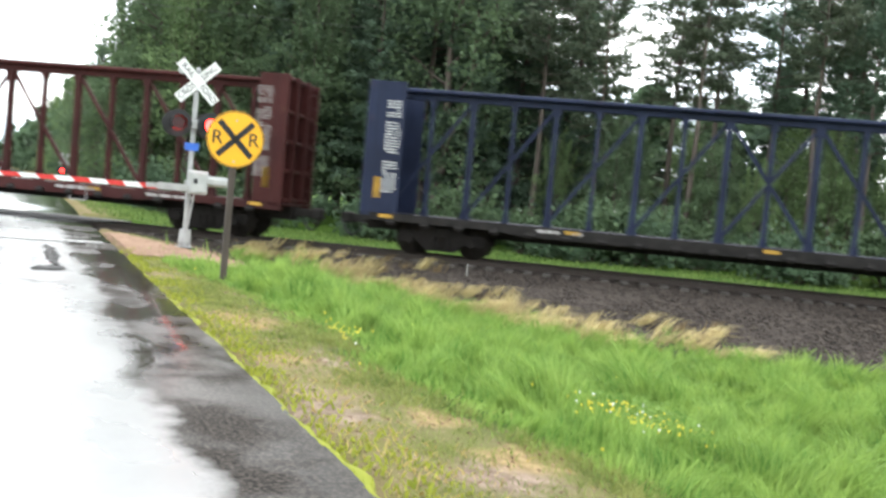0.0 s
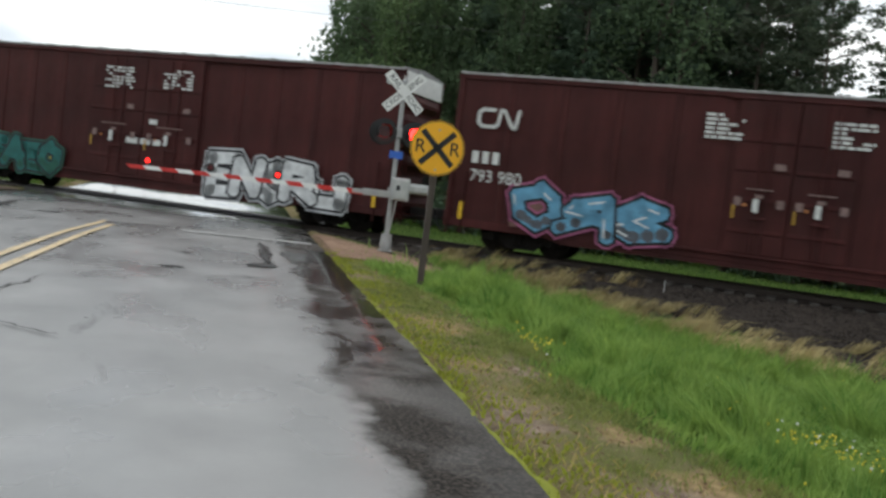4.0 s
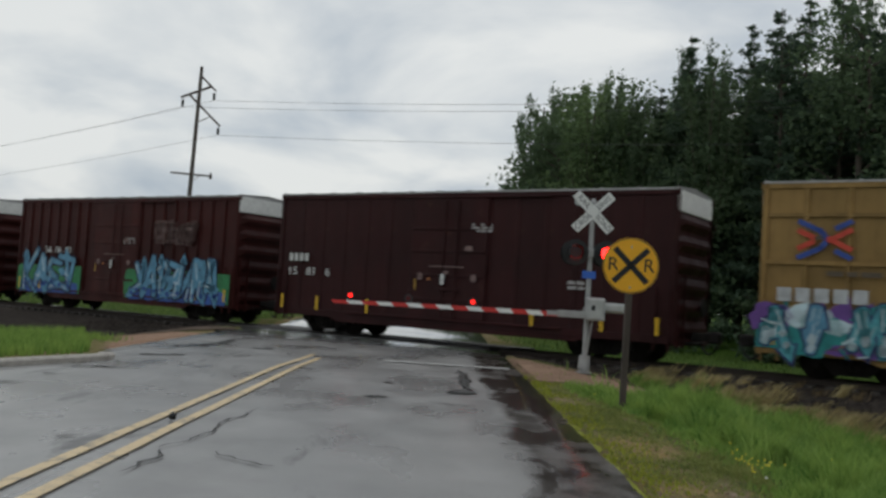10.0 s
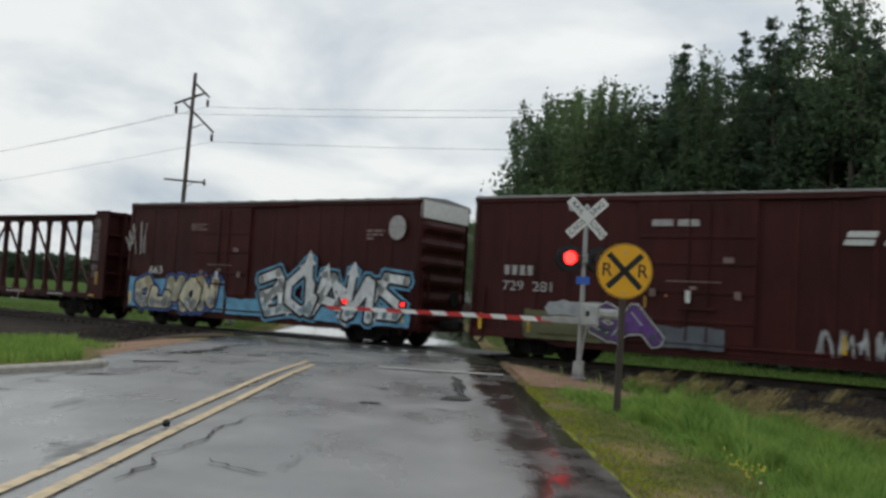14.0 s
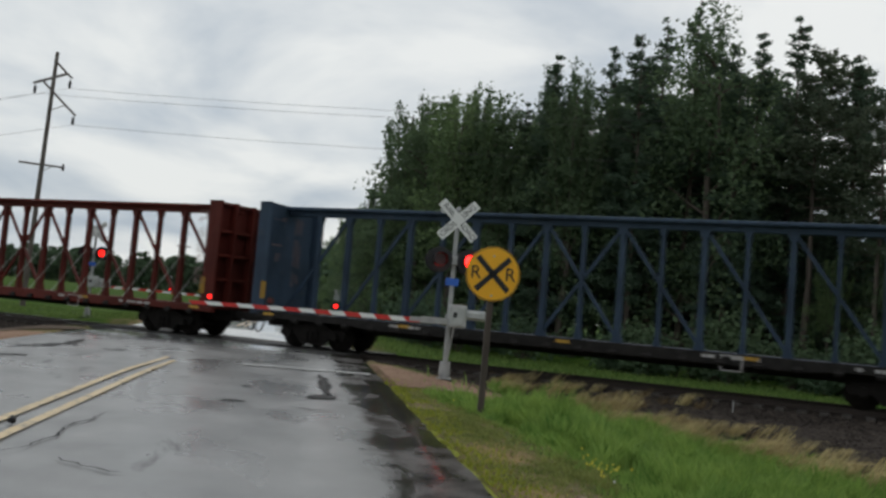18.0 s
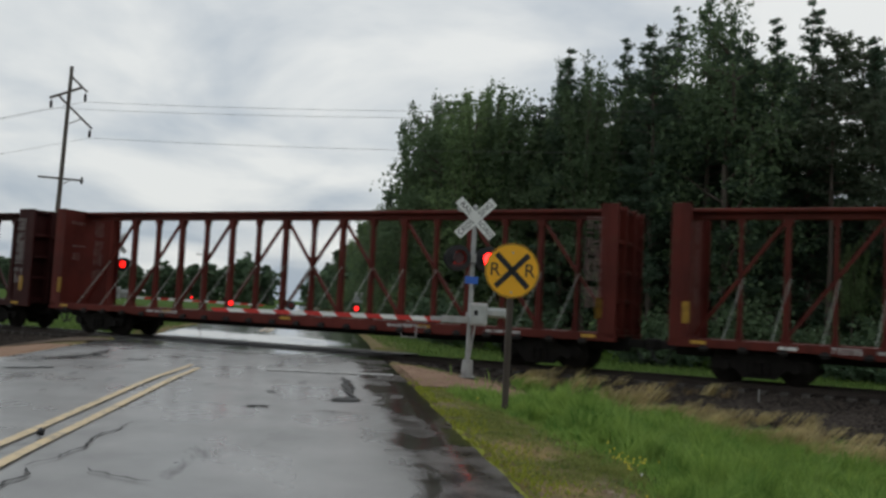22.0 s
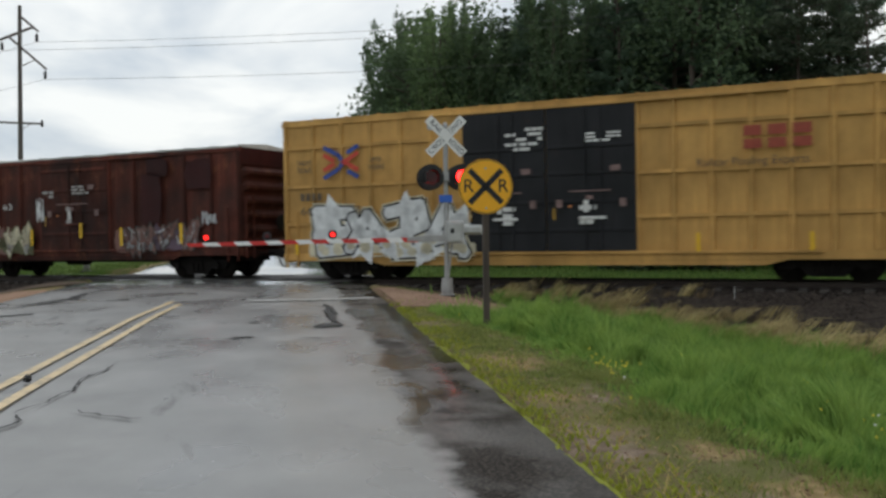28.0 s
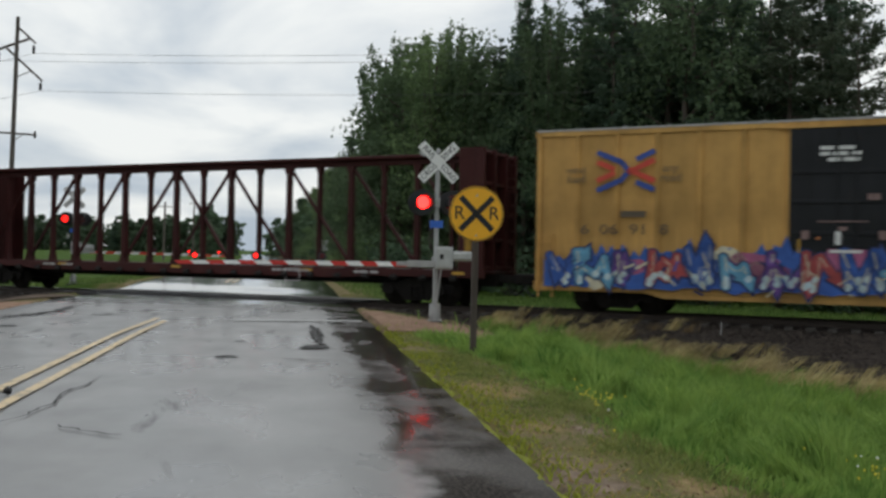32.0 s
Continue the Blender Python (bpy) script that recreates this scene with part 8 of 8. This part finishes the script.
def verge():
    rng = np.random.default_rng(3)
    # long grass in combed tufts with dark hollows between
    def hollow(x, y):
        return noise.noise((x * 1.0, y * 1.0, 40)) + 0.8 * noise.noise((x * 2.9, y * 2.9, 60))
    pts = scatter(330000, 2.4, 16, 3, 22, 51, lambda x, y: near_green(x, y) * (0.35 + 0.65 * step(hollow(x, y), -0.45, 0.25)))
    deep = np.array([x - lush_from(y) for x, y, _ in pts])
    tuft = np.array([hollow(x, y) for x, y, _ in pts])
    hh = (0.07 + 0.10 * np.clip(deep / 1.6, 0, 1) + 0.42 * np.clip(tuft + 0.1, 0, 1.1) * np.clip(deep / 1.1 + 0.1, 0, 1)) * rng.uniform(0.55, 1.3, len(pts))
    ww = 0.0085 * np.clip(np.hypot(pts[:, 0], pts[:, 1]) / 8, 0.75, 1.7)
    comb = np.array([(noise.noise((x * 1.6, y * 1.6, 7)), noise.noise((x * 1.6, y * 1.6, 17)), 0.0) for x, y, _ in pts]) * 1.3
    blade_field("grass", "bright green uncut grass on the road verge", pts, hh, ww[:, None], "blades", 1, 0.4, comb=comb)

    # thin short grass in the strip beside the asphalt
    def thin(x, y):
        if x > lush_from(y) + 0.2 or track_off(x, y) > -5:
            return 0.0
        worn = math.exp(-((x - 2.12) / 0.36) ** 2 - ((y - 6.4) / 0.8) ** 2) + 0.9 * math.exp(-((x - 2.75) / 0.5) ** 2 - ((y - 4.7) / 0.6) ** 2)
        worn += 0.75 * math.exp(-((x - 2.85) / 0.35) ** 2 - ((y - 6.15) / 0.35) ** 2) + 0.6 * math.exp(-((x - 2.3) / 0.36) ** 2 - ((y - 8.3) / 0.4) ** 2) + 0.7 * math.exp(-((x - 2.55) / 0.45) ** 2 - ((y - 10.6) / 0.8) ** 2)
        patch = step(noise.noise((x * 1.5, y * 0.9, 31)) + 0.6 * noise.noise((x * 4.2, y * 3.2, 33)), -0.35, 0.45)
        return (1 - min(1.0, worn)) * (0.12 + 0.88 * patch)
    pts = scatter(60000, 1.92, 4.1, 2.6, 18.2, 71, thin)
    hh = (0.025 + 0.05 * np.clip((pts[:, 0] - 2.1) / 1.4, 0, 1)) * rng.uniform(0.5, 1.5, len(pts))
    ww = 0.006 * np.clip(np.hypot(pts[:, 0], pts[:, 1]) / 8, 0.8, 1.6)
    blade_field("short_grass", "thin yellowish grass on bare soil beside the asphalt", pts, hh, ww[:, None], "short_blades", 72, 0.9)
    bits = scatter(2600, 1.95, 3.6, 3, 12, 73, lambda x, y: 0.35 + 0.65 * (1 - thin(x, y)))
    bits[:, 2] += 0.012
    me = leaf_mesh(bits, rng.uniform(0.008, 0.02, len(bits)), "gravel", 74, 0.3)
    tagged(new("soil_crumbs", me), "small stones and crumbs on the bare soil", "stones", kind="stuff")
    # low moss cushion that creeps over the asphalt edge
    vs, fs = [], []
    for i, y in enumerate(np.arange(1.0, 17.0, 0.1)):
        wide = 0.085 + 0.07 * noise.noise((2.0, y * 0.9, 3)) + 0.10 * noise.noise((5.0, y * 3.1, 7)) - 0.06 * step(y, 8, 16)
        left = ROAD_RIGHT - 0.03 + 0.05 * noise.noise((3.1, y * 1.7, 8)) + 0.04 * noise.noise((8.0, y * 4.5, 2))
        for q, lift in ((0.0, 0.004), (0.3, 0.025), (0.7, 0.03), (1.0, 0.0)):
            x = left + max(0.01, wide) * q
            vs.append((x, y, max(ground_z(x, y), -0.03 if q < 0.5 else -1) + lift + 0.012 * noise.noise((x * 9, y * 9, 1))))
        if i:
            k = 4 * i
            fs += [(k - 4 + a, k - 3 + a, k + 1 + a, k + a) for a in range(3)]
    tagged(new("moss_strip", sheet_mesh(vs, fs, "moss")), "yellow-green moss creeping over the asphalt edge", "moss", kind="stuff")
    moss = scatter(6500, 1.78, 2.6, 1.5, 20, 52, lambda x, y: (1 - step(x, 1.9, 2.6)) * step(noise.noise((x * 2, y * 1.1, 3)), -0.5, 0.2))
    blade_field("low_weeds", "low yellow-green moss along the asphalt edge", moss, rng.uniform(0.03, 0.07, len(moss)), 0.012, "moss", 2, 0.8, "weeds")
    tan = scatter(4000, 1.9, 6, 3, 12, 53, lambda x, y: (1 - step(x, 2.6, 4.6)) * step(noise.noise((x * 0.8, y * 0.5, 11)), -0.25, 0.3) if track_off(x, y) < -4.8 else 0)
    blade_field("dry_grass", "short dry tan grass in the bare strip", tan, rng.uniform(0.02, 0.07, len(tan)), 0.008, "dry", 3, 1.2)
    # dry weeds along the foot of the bank, in arching tufts that lean the way the train goes

    def tufts(count, spread_, tall, reach, seed):
        r4 = np.random.default_rng(seed)
        out, high, lean_ = [], [], []
        while len(out) < count * 26:
            sa = r4.uniform(-13.5, 3.5)
            o = foot_off(sa) + r4.gamma(1.6, spread_) - 0.35
            v = at_track(sa, o)
            if v.x < 5.1 and v.y > 16.5 or r4.random() > (1.0 - 0.6 * step(sa, -3.0, 2.5)) * step(noise.noise((v.x * 0.9, v.y * 0.9, 21)), -0.3, 0.25):
                continue
            h0 = tall * r4.uniform(0.6, 1.3)
            for _ in range(26):
                x, y = v.x + r4.normal() * 0.09, v.y + r4.normal() * 0.09
                out.append((x, y, max(ground_z(x, y), bank_z(x, y)) - 0.01))
                high.append(h0 * r4.uniform(0.5, 1.2))
                a = r4.uniform(0, 6.28)
                lean_.append((math.cos(a) * 0.7 + ALONG.x * reach, math.sin(a) * 0.7 + ALONG.y * reach, 0.0))
        return np.array(out), np.array(high), np.array(lean_)
    w, hh, comb = tufts(400, 0.65, 0.27, 2.3, 65)
    blade_field("straw_grass", "straw-coloured arching tufts on the ballast bank", w, hh, 0.0115, "straw", 14, 0.2, "weeds", arch=0.95, comb=comb)
    w, hh, comb = tufts(130, 0.9, 0.20, 1.2, 66)
    blade_field("dry_weeds", "brown dry weeds at the foot of the ballast", w, hh, 0.010, "dead", 4, 0.3, "weeds", arch=0.8, comb=comb)
    w, hh, comb = tufts(260, 0.3, 0.30, 0.3, 67)
    blade_field("green_weeds", "green weeds at the foot of the ballast", w, hh, 0.010, "blades", 5, 0.3, "weeds", comb=comb)
    # broad-leaved weeds mixed into the long grass
    w = scatter(150000, 2.6, 15, 3, 20, 61, lambda x, y: near_green(x, y) * step(noise.noise((x * 0.9, y * 0.9, 70)), -0.1, 0.35) if x > lush_from(y) + 1.7 else 0)
    w[:, 2] += rng.uniform(0.05, 0.3, len(w))
    me = leaf_mesh(w, rng.uniform(0.014, 0.034, len(w)), "weed_leaf", 62, 0.35)
    tagged(new("leafy_weeds", me), "broad-leaved green weeds among the grass", "weeds", kind="stuff")
    # far strip behind the track and the left verge
    w = scatter(70000, -36, 40, 12, 70, 56, lambda x, y: 0.9 if 3.6 < track_off(x, y) < 20 and (x > ROAD_RIGHT + 0.5 or x < ROAD_LEFT - 0.5) else 0)
    blade_field("far_grass", "green grass strip beyond the track", w, rng.uniform(0.05, 0.22, len(w)), 0.03, "strip_blades", 6, 0.6)
    w = scatter(60000, -20, -6.0, 9, 26, 57, lambda x, y: green(x, y) if track_off(x, y) < -9 else 0)
    blade_field("left_grass", "green grass across the road", w, rng.uniform(0.08, 0.3, len(w)), 0.014, "blades", 7)
    # flowers
    for nm, mat, count, seed in (("yellow_flowers", "flower", 150, 8), ("white_flowers", "flower_white", 16, 9)):
        r2 = np.random.default_rng(seed)
        bm = B()
        made = 0
        while made < count:
            x, y = r2.uniform(2.4, 11), r2.uniform(3, 15)
            if track_off(x, y) > -4.5 or r2.random() > 0.003 + math.exp(-((x - 3.15) / 0.16) ** 2 - ((y - 9.1) / 0.55) ** 2) + 1.3 * math.exp(-((x - 5.0) ** 2 + (y - 6.4) ** 2) / 0.25):
                continue
            z = ground_z(x, y) + r2.uniform(0.14, 0.3)
            r = r2.uniform(0.007, 0.012)
            tube(bm, (x, y, z), (x + r2.uniform(-0.01, 0.01), y - 0.006, z + 0.012), r, r * 0.7, 7)
            made += 1
        tagged(new(nm, mesh_of(bm, mat)), nm.split("_")[0] + " wild flowers dotted in the grass", "flowers", kind="stuff")


verge()


def stones():
    rng = np.random.default_rng(9)
    base = []
    for i in range(5):
        bm = rock_bm(random.Random(i), 1.0)
        base.append((np.array([tuple(v.co) for v in bm.verts]), np.array([[v.index for v in f.verts] for f in bm.faces])))
        bm.free()

    def field(name, label, places, r0, r1, mat):
        vs, fs, k = [], [], 0
        for i, p in enumerate(places):
            bv, bf = base[i % 5]
            a = rng.uniform(0, 6.28)
            c, s = math.cos(a), math.sin(a)
            sc = rng.uniform(r0, r1) * np.array([1, rng.uniform(0.6, 1), rng.uniform(0.5, 0.9)])
            v = bv * sc
            v = np.stack([v[:, 0] * c - v[:, 1] * s, v[:, 0] * s + v[:, 1] * c, v[:, 2]], 1) + p
            vs.append(v)
            fs.append(bf + k)
            k += len(bv)
        v, f = np.concatenate(vs), np.concatenate(fs)
        me = bpy.data.meshes.new("mesh")
        me.vertices.add(len(v))
        me.vertices.foreach_set("co", v.ravel())
        me.loops.add(len(f) * 3)
        me.loops.foreach_set("vertex_index", f.ravel().astype(np.int32))
        me.polygons.add(len(f))
        me.polygons.foreach_set("loop_start", np.arange(0, len(f) * 3, 3, dtype=np.int32))
        me.polygons.foreach_set("loop_total", np.full(len(f), 3, dtype=np.int32))
        me.materials.append(MAT[mat])
        me.update()
        tagged(new(name, me), label, "stones", kind="stuff")
    pts = []
    while len(pts) < 17000:
        s, o = rng.uniform(-34, 12), rng.uniform(-8.6, -1.0)
        if o < foot_off(s) - 0.3:
            continue
        v = at_track(s, o)
        if ROAD_LEFT - 0.4 < v.x < ROAD_RIGHT + 0.4:
            continue
        z = bank_z(v.x, v.y)
        pts.append((v.x, v.y, max(z, ground_z(v.x, v.y)) + 0.005))
    field("ballast_stones", "loose dark crushed stone along the track", pts, 0.03, 0.065, "stones")
    pts = scatter(5000, 1.8, 6, 16, 24, 60, lambda x, y: 0.7 if y > 18.2 and x < 5 and track_off(x, y) < -2 else 0)
    pts[:, 2] += 0.035
    field("gravel_stones", "small reddish gravel stones", list(pts), 0.012, 0.03, "gravel")


stones()

# ---- ties under the rails ----


def ties():
    track = empty("railway_ties", pose(0, 0, 0))
    tagged(track, "dark creosoted wooden ties under the rails", "railway ties", kind="structure")
    me = mesh_of(box(B(), -0.115, 0.115, -1.3, 1.3, -0.28, -0.145, 0.012), "tie")
    for i in range(150):
        s = -62 + i * 0.53
        v = at_track(s)
        if ROAD_LEFT < v.x < ROAD_RIGHT:
            continue
        part("tie", me, None, track).matrix_basis = Matrix.Translation(v) @ pose(0, 0, 0, 0, 0, TRACK_ANGLE + random.uniform(-0.6, 0.6))


ties()


# ---- what moves: the train, its wheels, and the lamps' turning lenses ----
def motions():
    turn = pose(0, 0, 0, 0, 0, TRACK_ANGLE)
    for car in CARS:
        rows = []
        for t in range(33):
            s = car["middle"] + train_shift(t)
            tilt = math.degrees(math.atan((track_z(s + 7) - track_z(s - 7)) / 14))
            rows.append((t, Matrix.Translation(at_track(s)) @ turn @ pose(0, 0, 0, 0, -tilt, 0)))
        walk(car, rows)
    for w, car, dx, _ in WHEELS:
        c = car["middle"]
        # the wheels are keyed while the car is near; before and after it is far off
        times = [i / 30 for i in range(961) if -44 < c + train_shift(i / 30) < 20]
        if len(times) < 2:
            continue
        t0 = times[0]
        rows = [(t, pose(dx, 0, 0.47, 0, math.degrees((train_shift(t) - train_shift(t0)) / 0.47), 0)) for t in times]
        if t0 > 0:
            rows.insert(0, (0, rows[0][1]))
        if times[-1] < 32:
            rows.append((32, rows[-1][1]))
        walk(w, rows)
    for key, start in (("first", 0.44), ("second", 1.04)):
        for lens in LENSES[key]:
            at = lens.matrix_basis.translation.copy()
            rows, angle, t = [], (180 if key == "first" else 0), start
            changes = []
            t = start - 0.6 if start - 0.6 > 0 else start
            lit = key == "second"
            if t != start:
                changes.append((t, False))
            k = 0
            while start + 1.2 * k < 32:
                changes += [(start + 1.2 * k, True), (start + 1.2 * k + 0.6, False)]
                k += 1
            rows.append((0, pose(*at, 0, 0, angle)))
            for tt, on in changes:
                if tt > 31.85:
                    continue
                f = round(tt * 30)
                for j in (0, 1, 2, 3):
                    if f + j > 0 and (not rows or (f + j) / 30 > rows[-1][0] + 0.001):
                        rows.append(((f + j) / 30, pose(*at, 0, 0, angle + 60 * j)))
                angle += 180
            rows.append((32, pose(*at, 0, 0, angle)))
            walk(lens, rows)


motions()
